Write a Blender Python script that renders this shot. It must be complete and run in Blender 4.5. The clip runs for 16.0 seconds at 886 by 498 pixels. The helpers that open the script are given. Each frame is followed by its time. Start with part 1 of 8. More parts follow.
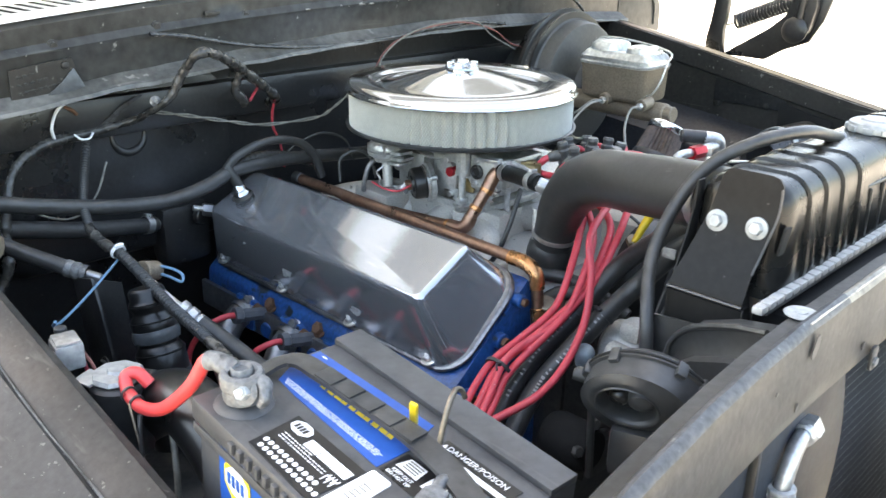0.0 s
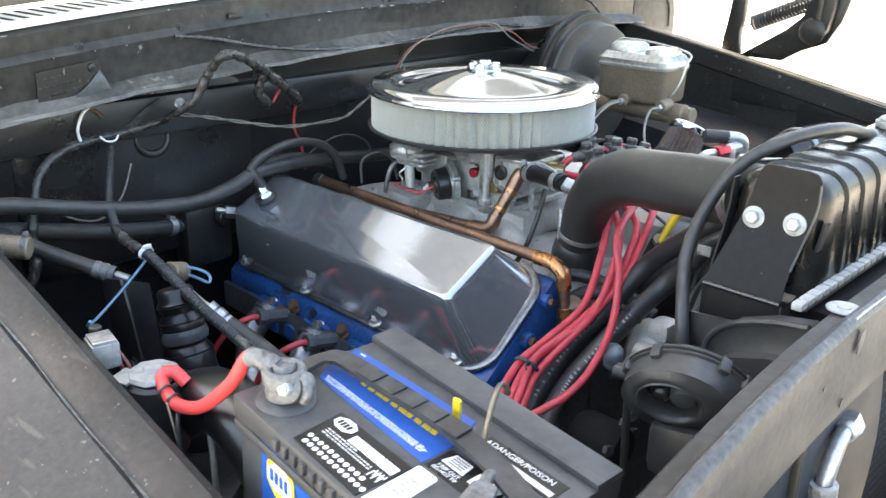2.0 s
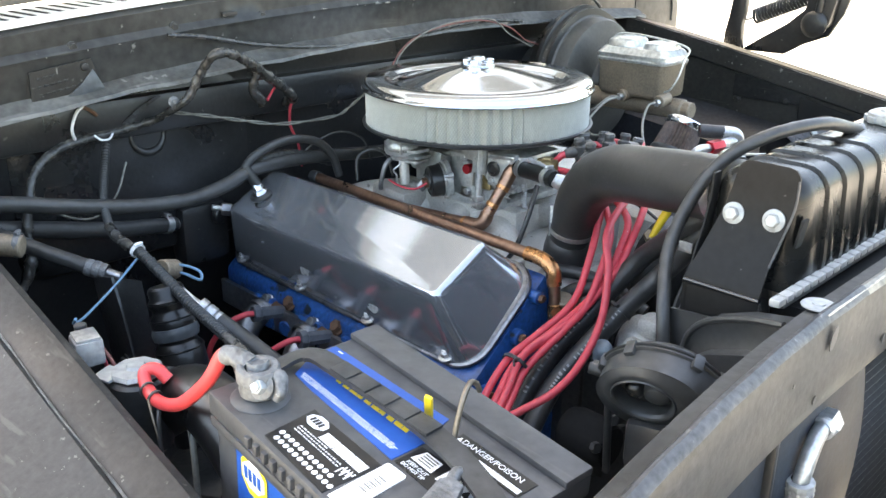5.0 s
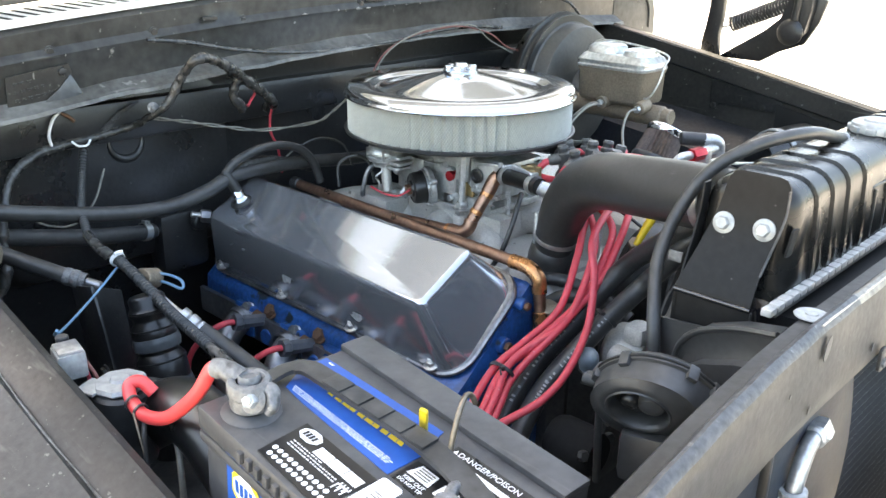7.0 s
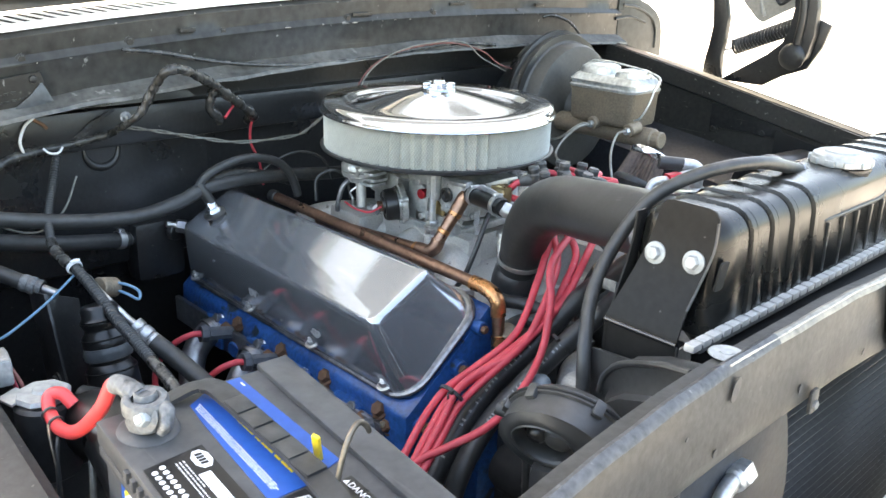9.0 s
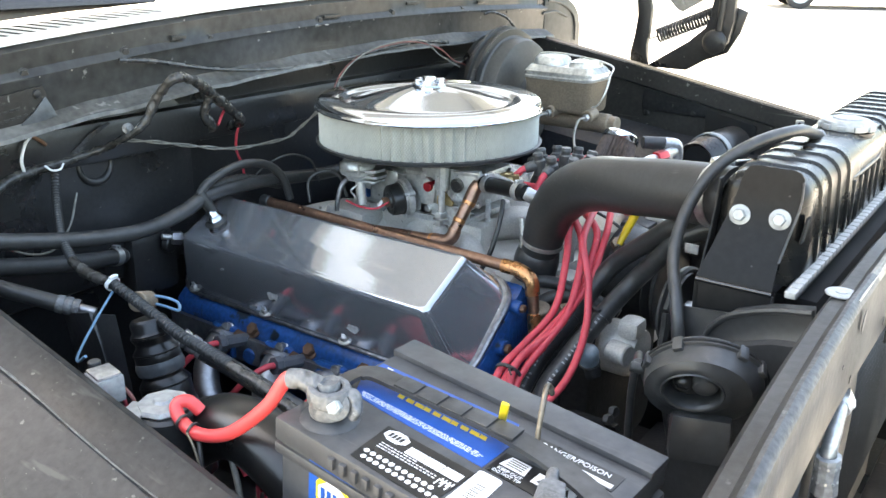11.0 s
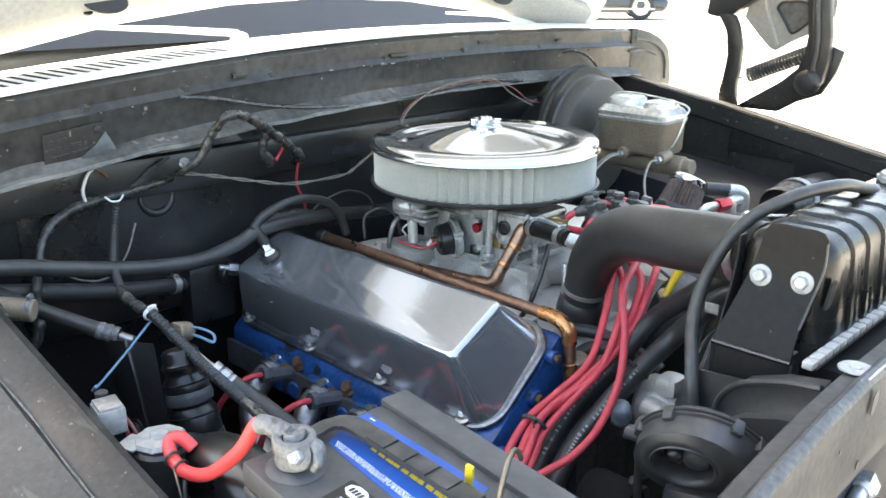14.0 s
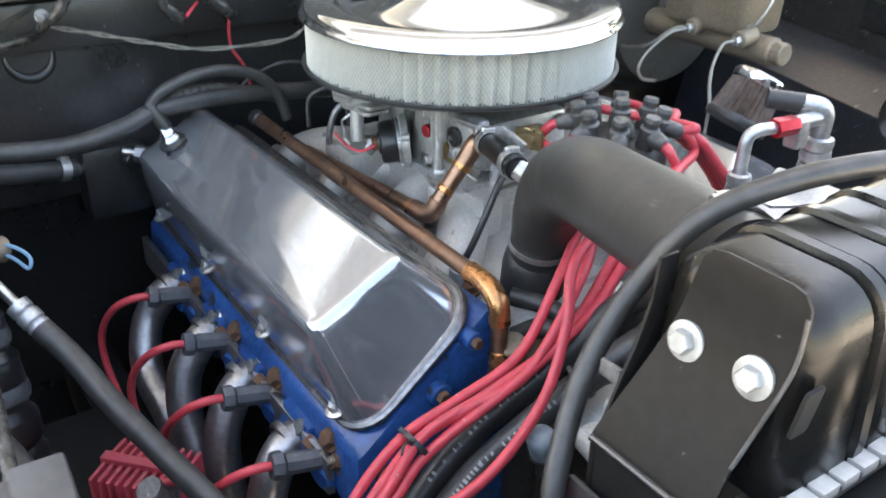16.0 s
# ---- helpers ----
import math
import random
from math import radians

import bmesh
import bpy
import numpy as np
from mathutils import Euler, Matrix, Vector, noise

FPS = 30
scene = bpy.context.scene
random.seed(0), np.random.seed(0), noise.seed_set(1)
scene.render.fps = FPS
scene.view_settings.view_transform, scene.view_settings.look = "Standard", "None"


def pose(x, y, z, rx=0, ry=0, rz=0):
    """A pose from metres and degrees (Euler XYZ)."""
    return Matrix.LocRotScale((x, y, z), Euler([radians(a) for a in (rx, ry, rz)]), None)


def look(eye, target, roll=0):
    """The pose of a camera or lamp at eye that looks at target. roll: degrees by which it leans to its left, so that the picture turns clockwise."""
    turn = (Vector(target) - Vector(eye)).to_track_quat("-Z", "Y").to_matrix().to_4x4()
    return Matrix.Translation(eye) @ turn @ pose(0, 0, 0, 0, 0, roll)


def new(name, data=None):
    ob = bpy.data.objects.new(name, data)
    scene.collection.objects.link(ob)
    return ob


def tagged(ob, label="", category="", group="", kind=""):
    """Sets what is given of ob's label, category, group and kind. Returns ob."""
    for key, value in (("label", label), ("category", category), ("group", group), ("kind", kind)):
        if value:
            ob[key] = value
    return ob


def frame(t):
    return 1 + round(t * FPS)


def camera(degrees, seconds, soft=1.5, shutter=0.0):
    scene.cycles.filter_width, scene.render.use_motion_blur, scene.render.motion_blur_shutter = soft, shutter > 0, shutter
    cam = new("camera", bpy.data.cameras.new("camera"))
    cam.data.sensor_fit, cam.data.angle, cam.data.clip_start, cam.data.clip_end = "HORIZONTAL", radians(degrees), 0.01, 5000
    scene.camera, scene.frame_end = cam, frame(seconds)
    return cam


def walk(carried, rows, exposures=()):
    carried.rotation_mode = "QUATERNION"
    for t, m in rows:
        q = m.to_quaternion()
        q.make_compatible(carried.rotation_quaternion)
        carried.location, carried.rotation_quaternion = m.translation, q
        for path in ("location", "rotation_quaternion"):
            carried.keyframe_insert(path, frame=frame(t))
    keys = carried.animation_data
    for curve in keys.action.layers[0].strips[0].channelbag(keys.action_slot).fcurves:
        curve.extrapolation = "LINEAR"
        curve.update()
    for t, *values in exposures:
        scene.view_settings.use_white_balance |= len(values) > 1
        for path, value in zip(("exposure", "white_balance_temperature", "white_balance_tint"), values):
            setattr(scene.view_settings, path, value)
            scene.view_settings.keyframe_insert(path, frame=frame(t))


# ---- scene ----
cam = camera(54.0, 16.0, soft=1.5, shutter=0.3)
PATH = [
    (0, (0.93, -0.995, 1.412), (-0.369, 0.347, 0.696), 1.1),
    (0.5, (0.971, -0.959, 1.413), (-0.324, 0.39, 0.702), 1.1),
    (1, (1.012, -0.909, 1.412), (-0.32, 0.399, 0.693), 2.2),
    (1.5, (0.981, -0.919, 1.404), (-0.428, 0.306, 0.686), 0.9),
    (2, (0.912, -1.017, 1.405), (-0.398, 0.321, 0.701), 0.8),
    (2.5, (0.88, -1.073, 1.398), (-0.333, 0.352, 0.69), 0.8),
    (3, (0.893, -1.041, 1.403), (-0.332, 0.365, 0.681), 1.2),
    (3.5, (0.92, -0.985, 1.406), (-0.355, 0.371, 0.675), 1.2),
    (4, (0.934, -0.981, 1.407), (-0.394, 0.328, 0.685), 1.2),
    (4.2, (0.937, -0.983, 1.406), (-0.406, 0.314, 0.689), 0.6),
    (6.5, (0.923, -1.003, 1.41), (-0.374, 0.345, 0.703), 0.1),
    (7, (0.918, -1.0, 1.41), (-0.371, 0.357, 0.704), 0.8),
    (7.5, (0.922, -1.002, 1.417), (-0.363, 0.363, 0.72), 0.4),
    (8, (0.937, -0.981, 1.418), (-0.344, 0.395, 0.738), 0.8),
    (8.5, (0.975, -0.919, 1.42), (-0.33, 0.436, 0.743), 2.0),
    (8.7, (0.983, -0.907, 1.418), (-0.382, 0.387, 0.738), 1.9),
    (10.8, (0.831, -1.112, 1.406), (-0.283, 0.41, 0.742), 0.5),
    (11, (0.831, -1.109, 1.406), (-0.273, 0.42, 0.74), 0.6),
    (11.5, (0.838, -1.106, 1.407), (-0.262, 0.424, 0.735), 0.8),
    (12, (0.855, -1.108, 1.407), (-0.253, 0.419, 0.743), 0.8),
    (12.5, (0.893, -1.045, 1.417), (-0.294, 0.427, 0.765), 1.3),
    (13, (0.938, -0.977, 1.421), (-0.42, 0.347, 0.788), 0.7),
    (13.5, (0.954, -0.969, 1.422), (-0.452, 0.323, 0.827), 0.6),
    (14, (0.903, -1.021, 1.418), (-0.428, 0.345, 0.815), 0.2),
    (14.5, (0.848, -1.077, 1.413), (-0.274, 0.447, 0.767), 0.2),
    (15, (0.816, -1.025, 1.422), (-0.223, 0.535, 0.723), 2.2),
    (15.5, (0.817, -0.783, 1.411), (-0.475, 0.538, 0.647), 2.2),
    (16, (0.803, -0.583, 1.387), (-0.64, 0.43, 0.442), 1.0),
]
walk(cam, [(t, look(eye, target, roll)) for t, eye, target, roll in PATH], [(0.0, 3.21, 8050, 7), (2.5, 3.17, 8000, 7), (7.0, 3.21, 8000, 7), (8.5, 3.26, 8100, 7), (11.0, 3.20, 7900, 6), (14.8, 3.11, 7900, 6), (16.0, 3.37, 8450, 10)])

# ---------------------------------------------------------------- light
SUN_EL, SUN_AZ = 56.0, 172.0  # elevation; azimuth of the sun, from +x towards +y
world = bpy.data.worlds.new("world")
scene.world = world
world.use_nodes = True
_wn = world.node_tree.nodes
_sky = _wn.new("ShaderNodeTexSky")
_sky.sky_type = "NISHITA"
_sky.sun_disc = False
_sky.sun_elevation = radians(SUN_EL)
_sky.sun_rotation = radians(90 - SUN_AZ)
_sky.air_density, _sky.dust_density, _sky.ozone_density = 1.0, 3.0, 1.0
world.node_tree.links.new(_sky.outputs[0], _wn["Background"].inputs[0])
_wn["Background"].inputs[1].default_value = 0.15
_sd = bpy.data.lights.new("sun", "SUN")
_sd.energy, _sd.angle, _sd.color = 4.0, radians(0.6), (1.0, 0.95, 0.87)
sun = new("sun", _sd)
_d = Vector((math.cos(radians(SUN_AZ)) * math.cos(radians(SUN_EL)), math.sin(radians(SUN_AZ)) * math.cos(radians(SUN_EL)), math.sin(radians(SUN_EL))))
sun.matrix_world = look(_d * 20, (0, 0, 0))

# ---------------------------------------------------------------- materials
def mat(name, color, rough=0.5, metal=0.0, var=0.25, scale=12.0, fine=140.0, bump=0.1, dust=0.0, dust_color=(0.30, 0.28, 0.25),
        spots=0.0, spot_color=(0.5, 0.48, 0.45), spot_scale=60.0, coat=0.0, rvar=0.15, spec=0.5,
        scratch=0.0, scratch_color=(0.3, 0.29, 0.27), scratch_dir=(3.0, 120.0, 120.0)):
    """A worn surface: a base colour varied at two scales, dust on what faces up, small chips, uneven gloss and fine relief."""
    m = bpy.data.materials.new(name)
    m.use_nodes = True
    nt = m.node_tree
    n, l = nt.nodes, nt.links
    b = n["Principled BSDF"]
    b.inputs["Metallic"].default_value = metal
    b.inputs["Coat Weight"].default_value = coat
    b.inputs["Specular IOR Level"].default_value = spec
    co = n.new("ShaderNodeTexCoord")
    big, small = n.new("ShaderNodeTexNoise"), n.new("ShaderNodeTexNoise")
    for node, sc, det in ((big, scale, 5), (small, fine, 3)):
        node.inputs["Scale"].default_value = sc
        node.inputs["Detail"].default_value = det
        l.new(co.outputs["Object"], node.inputs["Vector"])
    add = n.new("ShaderNodeMath"); add.operation = "ADD"
    l.new(big.outputs[0], add.inputs[0]); l.new(small.outputs[0], add.inputs[1])
    rng = n.new("ShaderNodeMapRange")
    rng.inputs[1].default_value, rng.inputs[2].default_value = 0.65, 1.35
    rng.inputs[3].default_value, rng.inputs[4].default_value = 1 - var, 1 + var
    l.new(add.outputs[0], rng.inputs[0])
    mul = n.new("ShaderNodeMix"); mul.data_type = "RGBA"; mul.blend_type = "MULTIPLY"
    mul.inputs[0].default_value = 1.0
    mul.inputs[6].default_value = (*color, 1)
    l.new(rng.outputs[0], mul.inputs[7])
    col = mul.outputs[2]
    if dust:
        geo = n.new("ShaderNodeNewGeometry")
        sep = n.new("ShaderNodeSeparateXYZ")
        l.new(geo.outputs["Normal"], sep.inputs[0])
        up = n.new("ShaderNodeMapRange")
        up.inputs[1].default_value, up.inputs[2].default_value = 0.2, 1.0
        up.inputs[3].default_value, up.inputs[4].default_value = 0.12 * dust, dust
        l.new(sep.outputs[2], up.inputs[0])
        dn = n.new("ShaderNodeTexNoise"); dn.inputs["Scale"].default_value = scale * 2.3; dn.inputs["Detail"].default_value = 6
        l.new(co.outputs["Object"], dn.inputs["Vector"])
        dr = n.new("ShaderNodeMapRange"); dr.inputs[1].default_value, dr.inputs[2].default_value = 0.35, 0.7
        l.new(dn.outputs[0], dr.inputs[0])
        dm = n.new("ShaderNodeMath"); dm.operation = "MULTIPLY"
        l.new(up.outputs[0], dm.inputs[0]); l.new(dr.outputs[0], dm.inputs[1])
        mx = n.new("ShaderNodeMix"); mx.data_type = "RGBA"
        l.new(dm.outputs[0], mx.inputs[0]); l.new(col, mx.inputs[6]); mx.inputs[7].default_value = (*dust_color, 1)
        col = mx.outputs[2]
    if spots:
        sn = n.new("ShaderNodeTexNoise"); sn.inputs["Scale"].default_value = spot_scale; sn.inputs["Detail"].default_value = 4
        l.new(co.outputs["Object"], sn.inputs["Vector"])
        sr = n.new("ShaderNodeMapRange"); sr.inputs[1].default_value, sr.inputs[2].default_value = 0.72 - 0.12 * spots, 0.76 - 0.12 * spots
        l.new(sn.outputs[0], sr.inputs[0])
        mx = n.new("ShaderNodeMix"); mx.data_type = "RGBA"
        l.new(sr.outputs[0], mx.inputs[0]); l.new(col, mx.inputs[6]); mx.inputs[7].default_value = (*spot_color, 1)
        col = mx.outputs[2]
    if scratch:
        mp = n.new("ShaderNodeMapping"); mp.inputs["Scale"].default_value = scratch_dir
        mp.inputs["Rotation"].default_value = (0.04, 0.03, 0.05)
        l.new(co.outputs["Object"], mp.inputs["Vector"])
        kn = n.new("ShaderNodeTexNoise"); kn.inputs["Scale"].default_value = 1.0; kn.inputs["Detail"].default_value = 3
        l.new(mp.outputs[0], kn.inputs["Vector"])
        kr = n.new("ShaderNodeMapRange"); kr.inputs[1].default_value, kr.inputs[2].default_value = 0.70 - 0.1 * scratch, 0.78 - 0.1 * scratch
        kr.inputs[4].default_value = 0.7
        l.new(kn.outputs[0], kr.inputs[0])
        mx = n.new("ShaderNodeMix"); mx.data_type = "RGBA"
        l.new(kr.outputs[0], mx.inputs[0]); l.new(col, mx.inputs[6]); mx.inputs[7].default_value = (*scratch_color, 1)
        col = mx.outputs[2]
    l.new(col, b.inputs["Base Color"])
    rr = n.new("ShaderNodeMapRange")
    rr.inputs[1].default_value, rr.inputs[2].default_value = 0.3, 0.7
    rr.inputs[3].default_value, rr.inputs[4].default_value = max(0.02, rough * (1 - rvar)), min(1, rough * (1 + rvar) + 0.5 * rvar * 0.1)
    l.new(big.outputs[0], rr.inputs[0]); l.new(rr.outputs[0], b.inputs["Roughness"])
    if bump:
        bp = n.new("ShaderNodeBump"); bp.inputs["Strength"].default_value = bump; bp.inputs["Distance"].default_value = 0.002
        l.new(add.outputs[0], bp.inputs["Height"]); l.new(bp.outputs[0], b.inputs["Normal"])
    return m


BODY = mat("bay_black_paint", (0.024, 0.023, 0.021), 0.34, var=0.45, scale=6, dust=0.14, dust_color=(0.22, 0.21, 0.19), spots=0.28, spot_color=(0.2, 0.195, 0.185), spot_scale=90, bump=0.14, spec=0.3, scratch=0.45, scratch_color=(0.13, 0.125, 0.115))
COWL = mat("cowl_black_paint", (0.033, 0.0335, 0.0315), 0.36, var=0.6, scale=3.2, fine=60, dust=0.14, dust_color=(0.2, 0.2, 0.185), spots=0.10, spot_color=(0.2, 0.2, 0.185), spot_scale=70, bump=0.16, spec=0.3, rvar=0.35, scratch=0.4, scratch_color=(0.075, 0.075, 0.07), scratch_dir=(60.0, 4.0, 60.0))
LIP = mat("scuffed_lip_paint", (0.085, 0.084, 0.078), 0.42, var=0.6, scale=14, fine=90, spots=0.45, spot_color=(0.21, 0.205, 0.19), spot_scale=55, bump=0.35, rvar=0.35, scratch=0.8, scratch_color=(0.17, 0.165, 0.155), scratch_dir=(50.0, 6.0, 50.0))
SHIELD = mat("matt_black_shield", (0.010, 0.010, 0.010), 0.8, var=0.4, scale=10, bump=0.2, spec=0.15)
WHEELHOUSE = mat("blue_black_panel", (0.019, 0.0205, 0.0245), 0.5, spec=0.3, var=0.5, scale=7, bump=0.2, spots=0.08, spot_color=(0.08, 0.08, 0.08), spot_scale=70)
FACE = mat("dusty_booster_face", (0.056, 0.053, 0.047), 0.5, var=0.25, scale=14, bump=0.1)
FENDER = mat("fender_black_paint", (0.0185, 0.0187, 0.0187), 0.46, var=0.55, scale=5, dust=0.05, dust_color=(0.16, 0.155, 0.145), spots=0.4, spot_color=(0.09, 0.088, 0.082), spot_scale=130, bump=0.22, spec=0.28, rvar=0.35, scratch=0.55, scratch_color=(0.06, 0.058, 0.054), scratch_dir=(5.0, 90.0, 90.0))
WALL = mat("firewall_black", (0.015, 0.0152, 0.0156), 0.32, var=0.45, scale=6, dust=0.04, bump=0.22, spots=0.1, spot_color=(0.09, 0.088, 0.08), spot_scale=110, rvar=0.35)
SUPPORT = mat("worn_grey_black_paint", (0.029, 0.0287, 0.0276), 0.46, spec=0.36, var=0.6, scale=6, dust=0.09, dust_color=(0.22, 0.215, 0.205), spots=0.05, spot_color=(0.09, 0.09, 0.086), spot_scale=60, bump=0.18, rvar=0.35, scratch=0.3, scratch_color=(0.07, 0.069, 0.066), scratch_dir=(40.0, 6.0, 40.0))
PANEL = mat("satin_blue_grey_panel", (0.021, 0.026, 0.034), 0.5, spec=0.25, var=0.4, scale=8, bump=0.1)
WORN = mat("worn_bare_edge", (0.056, 0.057, 0.060), 0.42, 0.12, var=0.6, scale=30, fine=200, spots=0.4, spot_color=(0.15, 0.15, 0.15), spot_scale=110, bump=0.3)
EDGE = mat("bright_worn_edge", (0.34, 0.325, 0.29), 0.5, 0.3, var=0.5, scale=40, spots=0.5, spot_color=(0.08, 0.08, 0.075), spot_scale=90, bump=0.2)
CREAMEDGE = mat("edge_worn_to_primer", (0.20, 0.185, 0.155), 0.45, 0.1, var=0.5, scale=22, fine=120, spots=0.5, spot_color=(0.07, 0.068, 0.062), spot_scale=45, bump=0.2, scratch=0.5, scratch_color=(0.36, 0.33, 0.28), scratch_dir=(60.0, 8.0, 60.0))
WHITE = mat("white_paint", (0.80, 0.79, 0.75), 0.35, var=0.06, scale=4, bump=0.02, dust=0.1)
AGED = mat("weathered_white_paint", (0.50, 0.50, 0.48), 0.35, var=0.25, scale=9, bump=0.05, dust=0.15, spots=0.12, spot_color=(0.2, 0.18, 0.15), spot_scale=40)
CREAM = mat("cream_underside", (0.31, 0.30, 0.272), 0.45, var=0.2, scale=5, bump=0.05)
UNDER = mat("grey_hood_lining", (0.28, 0.285, 0.285), 0.6, var=0.2, scale=4, bump=0.06)
LINER = mat("white_brace_paint", (0.74, 0.775, 0.83), 0.6, var=0.12, scale=4, bump=0.06)
CHROME = mat("chrome", (0.58, 0.60, 0.63), 0.075, 0.97, var=0.05, scale=30, bump=0.0, rvar=0.6, spots=0.1, spot_color=(0.42, 0.42, 0.42), spot_scale=60)
ALU = mat("polished_aluminium", (0.46, 0.475, 0.505), 0.095, 0.80, var=0.18, scale=8, fine=260, bump=0.02, rvar=0.6, spots=0.22, spot_color=(0.62, 0.63, 0.65), spot_scale=34, scratch=0.45, scratch_color=(0.62, 0.63, 0.65), scratch_dir=(14.0, 80.0, 34.0))
ALU_EDGE = mat("brushed_aluminium", (0.27, 0.27, 0.275), 0.42, 1.0, var=0.4, scale=40, bump=0.15, spots=0.3, spot_color=(0.55, 0.55, 0.55), spot_scale=90)
CAST = mat("cast_aluminium", (0.52, 0.50, 0.46), 0.5, 0.35, var=0.22, scale=25, fine=400, bump=0.16, spots=0.15, spot_color=(0.2, 0.19, 0.17), spot_scale=45)
CARB = mat("carburettor_metal", (0.52, 0.52, 0.50), 0.36, 0.6, var=0.3, scale=40, bump=0.2, spots=0.2, spot_color=(0.16, 0.155, 0.14), spot_scale=70)
GOLD = mat("yellow_zinc_plate", (0.55, 0.42, 0.22), 0.3, 0.9, var=0.25, scale=50, bump=0.1)
LIDZINC = mat("dulled_zinc_lid", (0.56, 0.57, 0.55), 0.34, 0.75, var=0.3, scale=35, bump=0.12, spots=0.15, spot_color=(0.3, 0.29, 0.25), spot_scale=60)
ZINC = mat("zinc_plated_steel", (0.56, 0.56, 0.545), 0.36, 0.9, var=0.25, scale=60, bump=0.12)
STEEL = mat("header_steel", (0.33, 0.33, 0.34), 0.36, 0.9, var=0.3, scale=30, bump=0.15)
CREASE = mat("rubbed_crease", (0.115, 0.113, 0.108), 0.5, var=0.6, scale=25, spots=0.75, spot_color=(0.04, 0.04, 0.038), spot_scale=38, bump=0.2)
# near-black that paints in the shade of slots, gaps, recesses and the radiator core
SHADEBLACK = mat("near_black_shade", (0.004, 0.004, 0.004), 0.9, var=0.2, scale=5, bump=0.0)
DULLMETAL = mat("dull_grey_metal", (0.33, 0.33, 0.33), 0.5, 0.4, var=0.5, scale=90, bump=0.3)
BLACKCAN = mat("black_rubber_bellows", (0.007, 0.007, 0.007), 0.30, var=0.3, scale=20, bump=0.1)
ROD = mat("tarnished_rod", (0.20, 0.165, 0.125), 0.4, 0.7, var=0.4, scale=60, bump=0.2)
GAUZE = mat("brown_filter_gauze", (0.105, 0.075, 0.060), 0.6, 0.2, var=0.5, scale=60, bump=0.2)
RUST = mat("rusty_bolt", (0.14, 0.075, 0.045), 0.7, 0.4, var=0.4, scale=80, bump=0.4)
BLUE = mat("engine_blue_paint", (0.010, 0.070, 0.235), 0.36, var=0.55, scale=16, spots=0.95, spot_color=(0.018, 0.02, 0.024), spot_scale=22, bump=0.45, coat=0.12)
COPPER = mat("copper_pipe", (0.31, 0.185, 0.13), 0.34, 0.9, var=0.3, scale=45, bump=0.1, rvar=0.3)
SOLDER = mat("bright_copper_joint", (0.52, 0.25, 0.11), 0.28, 0.9, var=0.4, scale=70, bump=0.1)
REDWIRE = mat("red_silicone_wire", (0.58, 0.060, 0.080), 0.40, var=0.15, scale=60, bump=0.05, spots=0.2, spot_color=(0.62, 0.32, 0.32), spot_scale=180)
BROWNWIRE = mat("brown_red_wire", (0.17, 0.055, 0.045), 0.5, var=0.3, scale=60, bump=0.05)
REDCABLE = mat("red_battery_cable", (0.70, 0.065, 0.065), 0.35, var=0.1, scale=40, bump=0.05)
REDPLASTIC = mat("faded_red_plastic", (0.42, 0.05, 0.075), 0.5, var=0.2, scale=40, bump=0.1, dust=0.2)
RUBBER = mat("black_rubber_hose", (0.031, 0.031, 0.0305), 0.40, var=0.35, scale=24, bump=0.14, dust=0.22, dust_color=(0.19, 0.188, 0.18))
HOSE = mat("moulded_radiator_hose", (0.025, 0.0245, 0.0238), 0.40, var=0.3, scale=12, fine=200, bump=0.06, dust=0.10, dust_color=(0.2, 0.195, 0.185), rvar=0.35, scratch=0.2, scratch_color=(0.07, 0.068, 0.065))
PLASTIC = mat("black_plastic", (0.028, 0.0285, 0.029), 0.42, var=0.35, scale=20, bump=0.12, dust=0.2, dust_color=(0.19, 0.19, 0.185))
GLOSS = mat("gloss_black_tank", (0.015, 0.0145, 0.014), 0.30, var=0.25, scale=14, bump=0.04, dust=0.07, dust_color=(0.22, 0.2, 0.17), spots=0.12, spot_color=(0.14, 0.13, 0.12), spot_scale=90)
TANK = mat("gloss_black_tank_paint", (0.0085, 0.0083, 0.0078), 0.25, var=0.3, scale=10, bump=0.03, spec=0.32, dust=0.04, dust_color=(0.2, 0.185, 0.15), rvar=0.35)
BRACKET = mat("satin_black_bracket", (0.011, 0.011, 0.0112), 0.42, var=0.3, scale=10, bump=0.05, spec=0.14, spots=0.05, spot_color=(0.08, 0.08, 0.08), spot_scale=120)
BATT = mat("battery_case_plastic", (0.043, 0.044, 0.047), 0.48, var=0.25, scale=18, bump=0.1, dust=0.22, dust_color=(0.19, 0.19, 0.185), scratch=0.25, scratch_color=(0.10, 0.10, 0.10))
LBLUE = mat("blue_label", (0.012, 0.082, 0.34), 0.35, var=0.12, scale=30, bump=0.02)
FADED = mat("faded_white_print", (0.30, 0.30, 0.29), 0.6, var=0.3, scale=90, bump=0.0)
LBLACK = mat("black_label", (0.01, 0.01, 0.011), 0.3, var=0.2, scale=40, bump=0.02)
LWHITE = mat("white_print", (0.72, 0.72, 0.72), 0.5, var=0.08, scale=60, bump=0.0)
YELLOW = mat("yellow_plastic", (0.75, 0.52, 0.03), 0.4, var=0.1, scale=40, bump=0.03)
PAPER = mat("pleated_filter_paper", (0.46, 0.462, 0.41), 0.85, var=0.12, scale=30, bump=0.0)
MESH = mat("filter_wire_mesh", (0.58, 0.585, 0.53), 0.5, 0.3, var=0.1, scale=60, bump=0.0)
